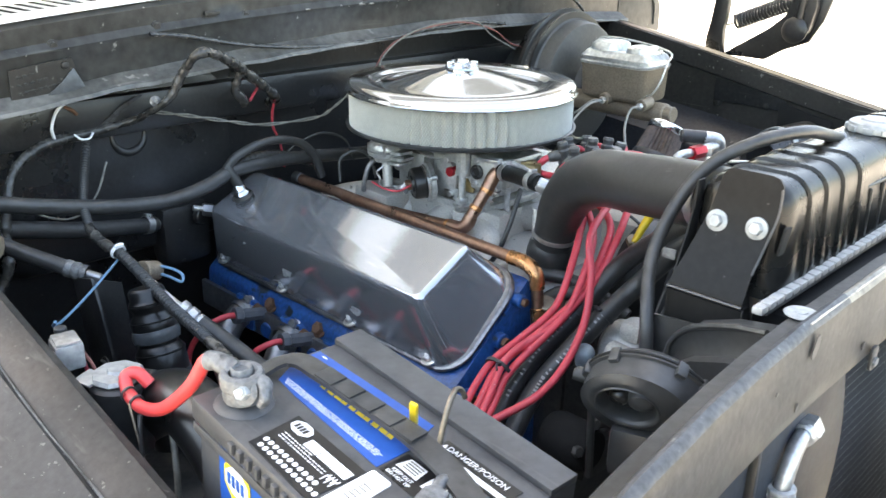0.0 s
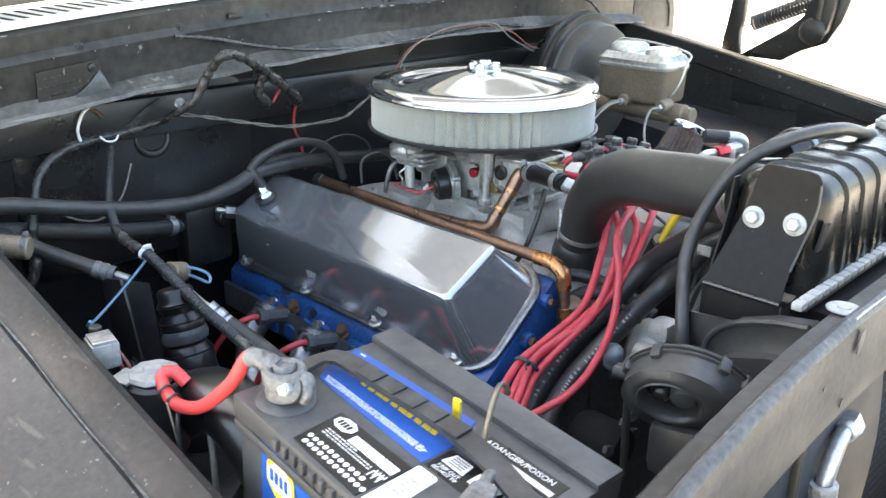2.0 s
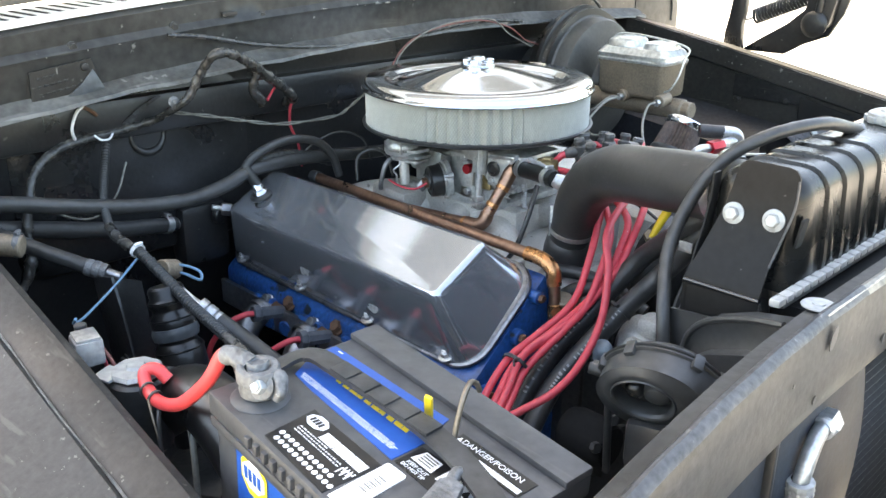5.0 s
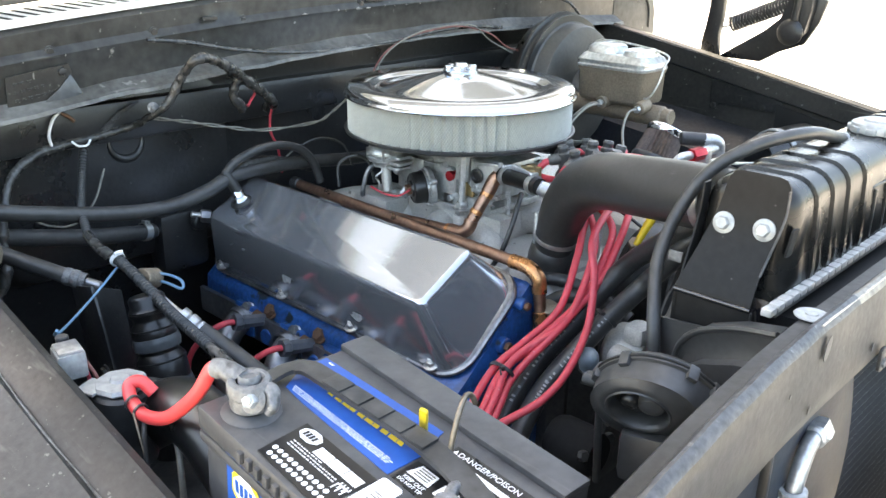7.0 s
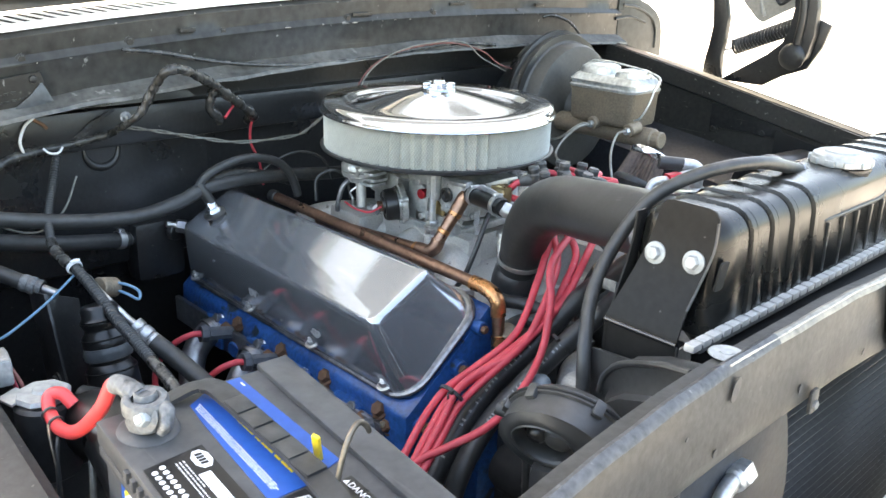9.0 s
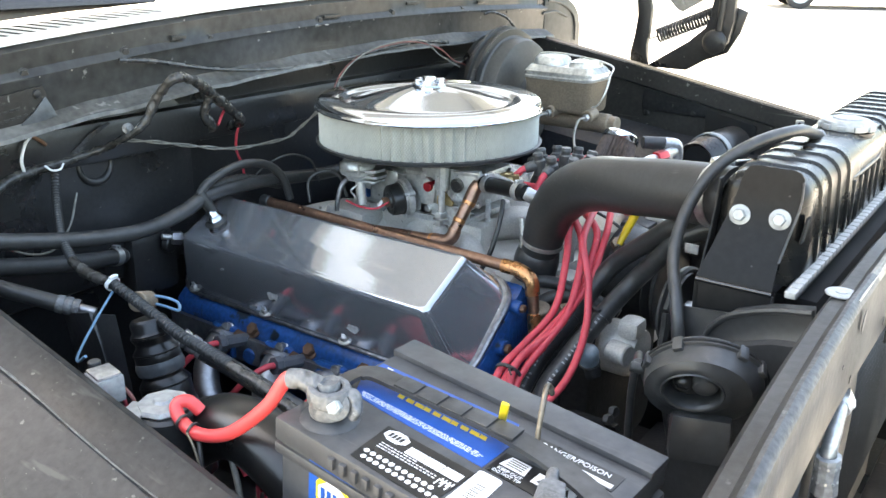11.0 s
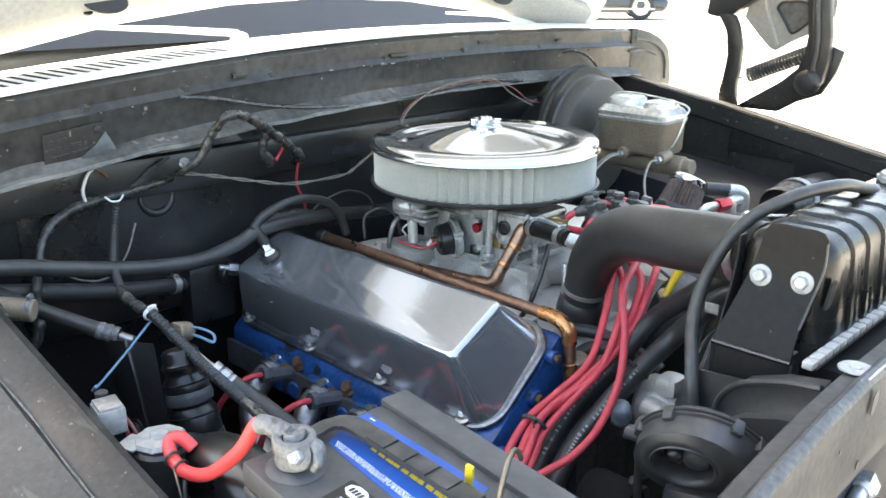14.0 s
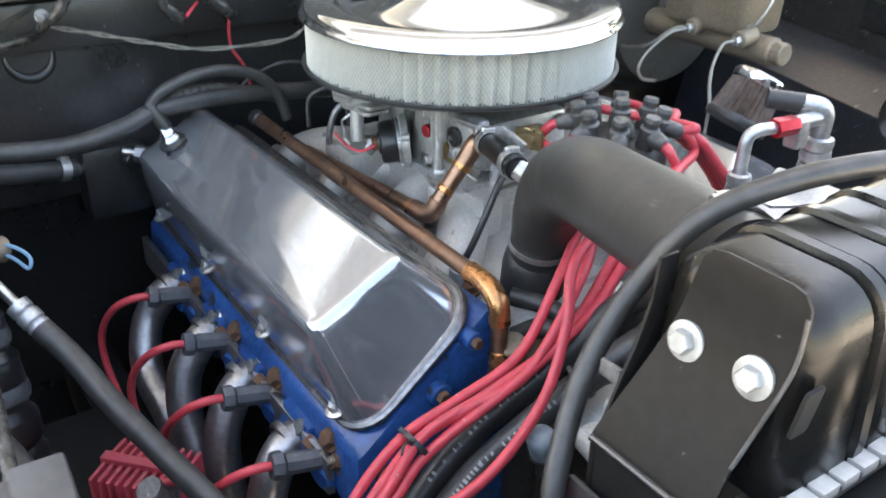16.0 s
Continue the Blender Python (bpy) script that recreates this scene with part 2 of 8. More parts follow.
LEAD = mat("lead_terminal", (0.155, 0.157, 0.158), 0.55, 0.45, var=0.45, scale=60, fine=220, bump=0.7, spots=0.35, spot_color=(0.33, 0.33, 0.32), spot_scale=90, rvar=0.35)
PALE = mat("pale_zinc_cap", (0.33, 0.345, 0.345), 0.5, 0.4, var=0.3, scale=60, bump=0.25, dust=0.2)
BRASS = mat("brown_cast_iron", (0.25, 0.20, 0.145), 0.55, 0.4, var=0.3, scale=25, fine=300, bump=0.35, dust=0.15)
TAPE = mat("black_loom_tape", (0.030, 0.029, 0.027), 0.26, var=0.6, scale=50, bump=0.7, dust=0.35, spots=0.2, spot_color=(0.25, 0.24, 0.22), spot_scale=120)
BRAKELINE = mat("dull_steel_line", (0.30, 0.29, 0.26), 0.42, 0.7, var=0.3, scale=60, bump=0.05)
WIREGREY = mat("grey_wire", (0.15, 0.145, 0.125), 0.5, var=0.4, scale=80, bump=0.05)
GREYCAP = mat("blue_grey_plastic", (0.17, 0.21, 0.24), 0.5, var=0.3, scale=50, bump=0.1, dust=0.15)
BAND = mat("dull_grey_band", (0.055, 0.062, 0.068), 0.36, var=0.3, scale=40, bump=0.1)
BOOT = mat("grey_spark_plug_boot", (0.070, 0.077, 0.090), 0.48, var=0.25, scale=50, bump=0.1, dust=0.15)
TOWER = mat("dusty_distributor_boot", (0.055, 0.055, 0.053), 0.5, var=0.4, scale=60, bump=0.2, dust=0.4)
SEAM = mat("crimped_seam_metal", (0.50, 0.49, 0.465), 0.40, 0.2, var=0.25, scale=50, bump=0.2)
RAIL = mat("dull_seam_rail", (0.13, 0.13, 0.128), 0.42, 0.4, var=0.25, scale=50, bump=0.2)
FOIL = mat("aluminium_fitting", (0.47, 0.475, 0.48), 0.40, 0.8, var=0.3, scale=40, fine=200, bump=0.25, spots=0.2, spot_color=(0.3, 0.3, 0.3), spot_scale=80)
ANOD = mat("red_anodised_fitting", (0.42, 0.02, 0.03), 0.3, 0.7, var=0.15, scale=40, bump=0.05)
SKYBLUE = mat("light_blue_wire", (0.12, 0.24, 0.36), 0.45, var=0.1, scale=50, bump=0.03)
FINS = mat("dusty_core_fins", (0.016, 0.0152, 0.014), 0.55, 0.2, var=0.5, scale=14, bump=0.3, spots=0.3, spot_color=(0.05, 0.047, 0.04), spot_scale=50)
GROUND = mat("sunlit_pale_concrete", (0.425, 0.405, 0.375), 0.9, var=0.16, scale=0.7, fine=30, bump=0.2)
GLASS = mat("dark_window_glass", (0.012, 0.014, 0.016), 0.04, var=0.1, scale=3, bump=0.0)
CARBLACK = mat("black_car_paint", (0.012, 0.012, 0.014), 0.15, var=0.1, scale=3, bump=0.0, coat=0.6)
CARSILVER = mat("silver_car_paint", (0.42, 0.42, 0.42), 0.25, 0.5, var=0.1, scale=3, bump=0.0, coat=0.5)
CARRED = mat("red_car_paint", (0.42, 0.02, 0.02), 0.2, var=0.1, scale=3, bump=0.0, coat=0.5)
TYRE = mat("tyre_rubber", (0.02, 0.02, 0.02), 0.8, var=0.2, scale=20, bump=0.1)

# ---------------------------------------------------------------- building helpers
BASE = {}


def thing(name, base, label, category, group="", kind=""):
    ob = new(name)
    ob.location = base
    BASE[ob] = Vector(base)
    return tagged(ob, label, category, group, kind)


def finish(bm, smooth=40):
    bmesh.ops.recalc_face_normals(bm, faces=bm.faces)
    me = bpy.data.meshes.new("mesh")
    bm.to_mesh(me)
    bm.free()
    if smooth:
        me.shade_smooth()
        me.set_sharp_from_angle(angle=radians(smooth))
    return me


def part(name, bm, material, parent, label="", smooth=40):
    """Links a bmesh, drawn in world places, as one mesh under a thing or a part."""
    off = BASE[parent]
    bmesh.ops.translate(bm, verts=bm.verts, vec=-off)
    ob = new(name, finish(bm, smooth))
    ob.data.materials.append(material)
    ob.parent = parent
    BASE[ob] = off
    if label:
        ob["label"] = label
    return ob


def solo(name, bm, material, label, category, group="", kind="", smooth=40):
    """A thing of one mesh, its origin at the middle of its foot."""
    lo = Vector([min(v.co[k] for v in bm.verts) for k in range(3)])
    hi = Vector([max(v.co[k] for v in bm.verts) for k in range(3)])
    base = Vector(((lo.x + hi.x) / 2, (lo.y + hi.y) / 2, lo.z))
    bmesh.ops.translate(bm, verts=bm.verts, vec=-base)
    ob = new(name, finish(bm, smooth))
    ob.data.materials.append(material)
    ob.location = base
    BASE[ob] = base
    return tagged(ob, label, category, group, kind)


def join(*bms):
    out = bms[0]
    for b in bms[1:]:
        me = bpy.data.meshes.new("tmp")
        b.to_mesh(me)
        b.free()
        out.from_mesh(me)
        bpy.data.meshes.remove(me)
    return out


def frame_of(d):
    """A turn that takes +z to the direction d."""
    return Vector(d).normalized().to_track_quat("Z", "Y").to_matrix().to_4x4()


def box(size, at=(0, 0, 0), bevel=0.0, m=None, seg=2):
    bm = bmesh.new()
    bmesh.ops.create_cube(bm, size=1)
    bmesh.ops.scale(bm, verts=bm.verts, vec=size)
    if bevel:
        bmesh.ops.bevel(bm, geom=bm.edges[:], offset=bevel, segments=seg, profile=0.6, affect="EDGES")
    bmesh.ops.transform(bm, verts=bm.verts, matrix=Matrix.Translation(at) @ (m or Matrix()))
    return bm


def lathe(profile, at=(0, 0, 0), axis=(0, 0, 1), n=32, m=None):
    """Turns (radius, height) pairs about an axis."""
    bm = bmesh.new()
    rings = []
    for r, h in profile:
        if r < 1e-6:
            rings.append([bm.verts.new((0, 0, h))])
        else:
            rings.append([bm.verts.new((r * math.cos(2 * math.pi * k / n), r * math.sin(2 * math.pi * k / n), h)) for k in range(n)])
    for a, b in zip(rings, rings[1:]):
        for k in range(n):
            q = [a[k % len(a)], a[(k + 1) % len(a)], b[(k + 1) % len(b)], b[k % len(b)]]
            q = list(dict.fromkeys(q))
            if len(q) > 2:
                bm.faces.new(q)
    bmesh.ops.transform(bm, verts=bm.verts, matrix=Matrix.Translation(at) @ (m if m else frame_of(axis)))
    return bm


def cyl(a, b, r, r2=None, n=20, bevel=0.12):
    """A round bar from a to b with softened ends."""
    a, b = Vector(a), Vector(b)
    h, r2 = (b - a).length, r if r2 is None else r2
    e = min(bevel * min(r, r2), 0.3 * h)
    return lathe([(0, 0), (r - e, 0), (r, e), (r2, h - e), (r2 - e, h), (0, h)], a, b - a, n)


def hexbolt(at, axis, r, h, washer=0.0):
    bm = lathe([(0, 0), (r, 0), (r, h * 0.85), (r * 0.86, h), (0, h)], at, axis, 6)
    if washer:
        bm = join(bm, lathe([(0, -0.001), (washer, -0.001), (washer, h * 0.18), (washer * 0.9, h * 0.26), (0, h * 0.26)], at, axis, 20))
    return bm


def spline(points, per=8):
    """A smooth line through the points."""
    p = [Vector(q) for q in points]
    if len(p) == 2:
        return [p[0].lerp(p[1], k / per) for k in range(per + 1)]
    p = [2 * p[0] - p[1], *p, 2 * p[-1] - p[-2]]
    out = []
    for a, b, c, d in zip(p, p[1:], p[2:], p[3:]):
        for k in range(per):
            t = k / per
            out.append(0.5 * (2 * b + (c - a) * t + (2 * a - 5 * b + 4 * c - d) * t * t + (3 * b - a - 3 * c + d) * t ** 3))
    return [*out, p[-2]]


def tube(points, r, n=12, per=8, ribs=0.0, pitch=0.006, wob=0.0, straight=False, cap=True):
    """A hose or wire along a smooth line. r: one radius, or one for each point. ribs: the depth of a corrugation."""
    line = [Vector(q) for q in points] if straight else spline(points, per)
    if ribs:
        dense, step = [], pitch / 4
        for a, b in zip(line, line[1:]):
            k = max(1, round((b - a).length / step))
            dense += [a.lerp(b, j / k) for j in range(k)]
        line = [*dense, line[-1]]
    bm = bmesh.new()
    rings, up = [], Vector((0.13, 0.21, 1)).normalized()
    for k, q in enumerate(line):
        d = (line[min(k + 1, len(line) - 1)] - line[max(k - 1, 0)]).normalized()
        side = d.cross(up)
        side = (side if side.length > 1e-4 else d.cross(Vector((1, 0, 0)))).normalized()
        up = side.cross(d).normalized()
        f = k / (len(line) - 1) * (len(points) - 1)
        rad = r if isinstance(r, (int, float)) else r[int(f)] + (r[min(int(f) + 1, len(r) - 1)] - r[int(f)]) * (f - int(f))
        if ribs:
            rad += ribs * (1 if k % 4 in (1, 2) else -1)
        if wob:
            rad *= 1 + wob * noise.noise(q * 90)
        rings.append([bm.verts.new(q + rad * (math.cos(2 * math.pi * j / n) * side + math.sin(2 * math.pi * j / n) * up)) for j in range(n)])
    for a, b in zip(rings, rings[1:]):
        for j in range(n):
            bm.faces.new((a[j], a[(j + 1) % n], b[(j + 1) % n], b[j]))
    if cap:
        bm.faces.new(rings[0][::-1])
        bm.faces.new(rings[-1])
    return bm


def prism(poly, thick, m, bevel=0.0):
    """A flat outline in (u, v), thickened along +w, laid by m."""
    bm = bmesh.new()
    vs = [bm.verts.new((u, v, 0)) for u, v in poly]
    f = bm.faces.new(vs)
    ext = bmesh.ops.extrude_face_region(bm, geom=[f])
    bmesh.ops.translate(bm, verts=[g for g in ext["geom"] if isinstance(g, bmesh.types.BMVert)], vec=(0, 0, thick))
    bmesh.ops.recalc_face_normals(bm, faces=bm.faces)
    if bevel:
        bmesh.ops.bevel(bm, geom=bm.edges[:], offset=bevel, segments=2, profile=0.6, affect="EDGES")
    bmesh.ops.transform(bm, verts=bm.verts, matrix=m)
    return bm


XZ = Matrix(((1, 0, 0, 0), (0, 0, 1, 0), (0, 1, 0, 0), (0, 0, 0, 1)))  # u->x, v->z, w->y
YZ = Matrix(((0, 0, 1, 0), (1, 0, 0, 0), (0, 1, 0, 0), (0, 0, 0, 1)))  # u->y, v->z, w->x


def sheet(rows, thick=0.003, out=None):
    """A metal sheet through rows of points, thickened by solid walls."""
    bm = bmesh.new()
    grid = [[bm.verts.new(q) for q in row] for row in rows]
    for a, b in zip(grid, grid[1:]):
        for k in range(len(a) - 1):
            bm.faces.new((a[k], a[k + 1], b[k + 1], b[k]))
    bmesh.ops.recalc_face_normals(bm, faces=bm.faces)
    bmesh.ops.solidify(bm, geom=bm.faces[:], thickness=thick)
    return bm


def rounded(w, h, r, n=5):
    """A rounded rectangle about 0, 0."""
    out = []
    for cx, cy, a0 in ((w / 2 - r, h / 2 - r, 0), (-w / 2 + r, h / 2 - r, 90), (-w / 2 + r, -h / 2 + r, 180), (w / 2 - r, -h / 2 + r, 270)):
        for k in range(n + 1):
            a = radians(a0 + 90 * k / n)
            out.append((cx + r * math.cos(a), cy + r * math.sin(a)))
    return out


def loft(loops, cap=True):
    """Skins loops of equally many points."""
    bm = bmesh.new()
    rings = [[bm.verts.new(q) for q in lp] for lp in loops]
    n = len(rings[0])
    for a, b in zip(rings, rings[1:]):
        for k in range(n):
            bm.faces.new((a[k], a[(k + 1) % n], b[(k + 1) % n], b[k]))
    if cap:
        bm.faces.new(rings[0][::-1])
        bm.faces.new(rings[-1])
    return bm


def clampband(at, axis, r, w=0.012):
    """A worm-drive hose clamp round a hose."""
    bm = lathe([(r, -w / 2), (r + 0.0012, -w / 2), (r + 0.0016, 0), (r + 0.0012, w / 2), (r, w / 2)], at, axis, 24)
    f = frame_of(axis)
    k = min(1.0, 0.35 + r / 0.045)  # a small band has a small screw
    s = Vector(at) + f.to_3x3() @ Vector((0, r + 0.0035 * k, 0))
    return join(bm, box((0.014 * k, 0.007 * k, w * 0.9), s, 0.0008, f), cyl(s - f.to_3x3() @ Vector((0.012 * k, 0, 0)), s + f.to_3x3() @ Vector((0.010 * k, 0, 0)), 0.0038 * k, n=10))

# ---------------------------------------------------------------- ground and distance
def ground():
    bm = bmesh.new()
    n = 24
    grid = [[bm.verts.new((-400 + 800 * i / n, -400 + 800 * j / n, 0)) for j in range(n + 1)] for i in range(n + 1)]
    for i in range(n):
        for j in range(n):
            bm.faces.new((grid[i][j], grid[i + 1][j], grid[i + 1][j + 1], grid[i][j + 1]))
    return solo("ground", bm, GROUND, "pale sunlit concrete car park", "ground", kind="structure")


ground()


# ---------------------------------------------------------------- the truck's body round the engine bay
def passenger_z(x):
    """Height of the passenger fender's edge along the bay."""
    return 1.070 - 0.215 * (x - 0.06)


def driver_z(x):
    """Height of the driver fender's edge along the bay."""
    return 1.165 - 0.19 * (x + 0.05) if x > -0.05 else 1.165 + 0.17 * (-0.05 - x)


def cowl_z(y):
    return 1.311 - (0.0645 if y < 0.2 else 0.040) * (y - 0.2) ** 2


def lip_z(y):
    return 1.2205 - 0.066 * (y - 0.25) ** 2


YS = [-0.84 + 0.11 * k for k in range(16)]
YS_FINE = [-0.84 + 0.0275 * k for k in range(61)]


def truck_body():
    t = thing("pickup_body", (-0.3, 0, 0), "old black-painted pickup engine bay with white cowl", "truck body")
    # cowl: a tall dark face under the white top, with a flange along its foot
    rows = []
    for x, z in ((-0.262, 0.0), (-0.253, -0.006), (-0.255, -0.030), (-0.2505, -0.036), (-0.2485, -0.040), (-0.2515, -0.046), (-0.252, -1.0)):
        rows.append([(x + 0.0015 * noise.noise(Vector((y * 9, z * 40, 1))), y, cowl_z(y) + z if z > -0.5 else lip_z(y) + 0.006 + (z + 1.0)) for y in YS_FINE])
    part("cowl_panel", sheet(rows, 0.004), COWL, t)
    rows = []
    for x, z in ((-0.252, 0.008), (-0.2465, 0.004), (-0.236, -0.003), (-0.227, -0.007), (-0.2255, -0.012)):
        rows.append([(x + 0.003 * noise.noise(Vector((y * 14, x * 90, 2))), y, lip_z(y) + z + 0.0028 * noise.noise(Vector((y * 17, z * 60, 5)))) for y in YS_FINE])
    part("cowl_lip", sheet(rows, 0.003), LIP, t, "scuffed grey lip along the cowl's foot")
    rows = []
    for x, dz in ((-0.308, -0.022), (-0.316, -0.2), (-0.36, -0.36), (-0.40, -0.62), (-0.46, -0.90)):
        rows.append([(x - 0.02 * math.exp(-((y + 0.45) / 0.12) ** 2), y, lip_z(y) + dz) for y in YS])
    part("firewall", sheet(rows, 0.004), WALL, t)
    rows = [[(-0.252, y, lip_z(y) - 0.012) for y in YS], [(-0.310, y, lip_z(y) - 0.020) for y in YS]]
    part("firewall_ledge", sheet(rows, 0.003), WALL, t)
    # white top of the cowl, cut by a row of slanted air slots
    xs = (-0.258, -0.270, -0.300, -0.380, -0.43, -0.52, -0.56)
    dz = (0.003, 0.006, 0.007, 0.008, 0.006, -0.004, -0.014)
    bm = bmesh.new()
    ys = [-0.84] + [-0.70 + 0.0092 * k for k in range(48)] + [-0.22 + 0.1 * k for k in range(11)]
    grid = [[bm.verts.new((x - 0.10 * max(0, abs(y) - 0.62) ** 2, y + (0.09 * (x + 0.34) if -0.71 < y < -0.26 else 0), cowl_z(y) + d)) for y in ys] for x, d in zip(xs, dz)]
    for i in range(len(xs) - 1):
        for k in range(len(ys) - 1):
            if not (i == 2 and 1 <= k < 48 and k % 2 == 1):
                bm.faces.new((grid[i][k], grid[i][k + 1], grid[i + 1][k + 1], grid[i + 1][k]))
    bmesh.ops.recalc_face_normals(bm, faces=bm.faces)
    bmesh.ops.solidify(bm, geom=bm.faces[:], thickness=0.0005)
    part("cowl_top", bm, WHITE, t, "white cowl top with a row of air slots", smooth=25)
    # black sheet close under the slots, standing in for the duct's shade
    part("slot_shade", sheet([[(x, y, cowl_z(y) + 0.0060) for y in (-0.80, -0.7, -0.6, -0.5, -0.4, -0.3, -0.2)] for x in (-0.285, -0.34, -0.42)], 0.002), SHADEBLACK, t)
    part("cowl_box", box((0.26, 1.6, 0.06), (-0.415, 0, 1.13), 0.01), WALL, t)
    # the rounded driver-side end of the cowl face
    end = [(0.80, 1.08), (0.80, 1.2985), (0.83, 1.296), (0.875, 1.288), (0.92, 1.274), (0.955, 1.256), (0.976, 1.236), (0.987, 1.205), (0.990, 1.16), (0.985, 1.08)]
    part("cowl_end", prism(end, 0.012, Matrix.Translation((-0.262, 0, 0)) @ YZ, 0.003), COWL, t)
    part("cowl_end_rib", tube([(-0.2505, 0.815, 1.275), (-0.2495, 0.87, 1.268), (-0.2495, 0.93, 1.245), (-0.2495, 0.955, 1.215), (-0.2505, 0.960, 1.17)], 0.0035, 8), COWL, t)
    part("cowl_end_rib", tube([(-0.2505, 0.79, 1.245), (-0.2495, 0.85, 1.247), (-0.2495, 0.91, 1.232)], 0.003, 8), COWL, t)
    plate = part("identification_plate", prism([(-0.584, 1.2165), (-0.501, 1.2265), (-0.489, 1.188), (-0.586, 1.172)], 0.002, Matrix.Translation((-0.2485, 0, 0)) @ YZ), BODY, t, "small dark riveted plate")
    for k in range(3):
        for j in range(7 - 2 * k):
            part("stamped_bar", box((0.0012, 0.0058, 0.0030), (-0.2462, -0.573 + 0.0088 * j, 1.186 + 0.0105 * k + 0.0013 * j), 0.0004), WALL, plate)
    part("rivet", lathe([(0, 0), (0.006, 0), (0.005, 0.003), (0, 0.004)], (-0.2465, -0.511, 1.217), (1, 0, 0), 12), WALL, plate)
    part("gusset", sheet([[(-0.2455, -0.545, 1.1765), (-0.2430, -0.520, 1.195), (-0.2455, -0.501, 1.2125)], [(-0.2440, -0.522, 1.178), (-0.2395, -0.508, 1.190), (-0.2440, -0.496, 1.202)], [(-0.2455, -0.489, 1.186), (-0.2440, -0.489, 1.187), (-0.2455, -0.489, 1.188)]], 0.0015), BAND, t, "bent grey tab at the plate")
    rnd = random.Random(4)
    for y in (-0.52, -0.37, -0.22, 0.02, 0.22, 0.45, 0.63, 0.80):
        z = cowl_z(y) - 0.032 - 0.012 * rnd.random()
        part("cowl_bolt", hexbolt((-0.254, y, z), (1, 0, 0), 0.0055, 0.004, 0.008), BODY, t)
    for k in range(30):  # paint chipped to bright metal along the crease and the upper edge
        y = -0.62 + 1.42 * rnd.random()
        low = rnd.random() < 0.72
        dzz = -0.0385 - 0.0035 * rnd.random() if low else -0.003 - 0.002 * rnd.random()
        w, h = 0.0010 + 0.0075 * rnd.random() ** 3, 0.0005 + 0.0006 * rnd.random()
        part("paint_chip", prism([(w * math.cos(a) * (0.5 + 0.5 * rnd.random()), h * math.sin(a)) for a in (q * math.pi / 4 for q in range(8))], 0.0004, Matrix.Translation((-0.2472 if low else -0.2515, y, cowl_z(y) + dzz)) @ YZ), EDGE, t)
    for y in (-0.28, 0.05, 0.28, 0.52):
        part("weld_patch", box((0.003, 0.022 + 0.02 * rnd.random(), 0.006), (-0.2505, y, lip_z(y) + 0.035 + 0.04 * rnd.random()), 0.001), BODY, t)
    # windscreen, wipers and the rest of the cab
    glass = part("windscreen", sheet([[(-0.57, y, 1.298) for y in YS], [(-0.78, y, 1.58) for y in YS], [(-0.93, y, 1.76) for y in YS]], 0.005), GLASS, t, "dark tinted windscreen")
    part("cab_roof", box((1.1, 1.66, 0.06), (-1.5, 0, 1.80), 0.025), WHITE, t)
    part("cab_back", box((0.05, 1.66, 1.30), (-2.02, 0, 1.16), 0.02), WHITE, t)
    part("dashboard", box((0.10, 1.60, 0.34), (-0.66, 0, 1.14), 0.03), WALL, t)
    for s in (-1, 1):
        part("cab_side", box((1.45, 0.05, 0.80), (-1.30, s * 0.86, 0.92), 0.02), WHITE, t)
        part("windscreen_pillar", cyl((-0.58, s * 0.84, 1.30), (-0.96, s * 0.80, 1.80), 0.03), WHITE, t)
    part("bed", box((2.2, 1.75, 0.55), (-3.2, 0, 0.88), 0.03), WHITE, t)
    for s in (-1, 1):
        part("chassis_rail", box((4.8, 0.07, 0.14), (-1.75, s * 0.40, 0.56), 0.01), WALL, t)
    part("crossmember", box((0.12, 0.9, 0.12), (0.35, 0, 0.46), 0.02), WALL, t)
    part("undertray", box((1.25, 1.7, 0.03), (0.18, 0, 0.40), 0.01), WALL, t)
    for x in (0.22, -3.0):
        for s in (-1, 1):
            w = part("wheel", lathe([(0.20, -0.11), (0.33, -0.12), (0.375, -0.09), (0.385, 0), (0.375, 0.09), (0.33, 0.12), (0.20, 0.11)], (x, s * 0.88, 0.385), (0, 1, 0), 40), TYRE, t)
            part("rim", lathe([(0, -0.06), (0.10, -0.07), (0.19, -0.10), (0.205, -0.105), (0.205, 0.105), (0.19, 0.10), (0.10, 0.07), (0, 0.06)], (x, s * 0.88, 0.385), (0, 1, 0), 32), ZINC, w)
    return t


BODY_THING = truck_body()


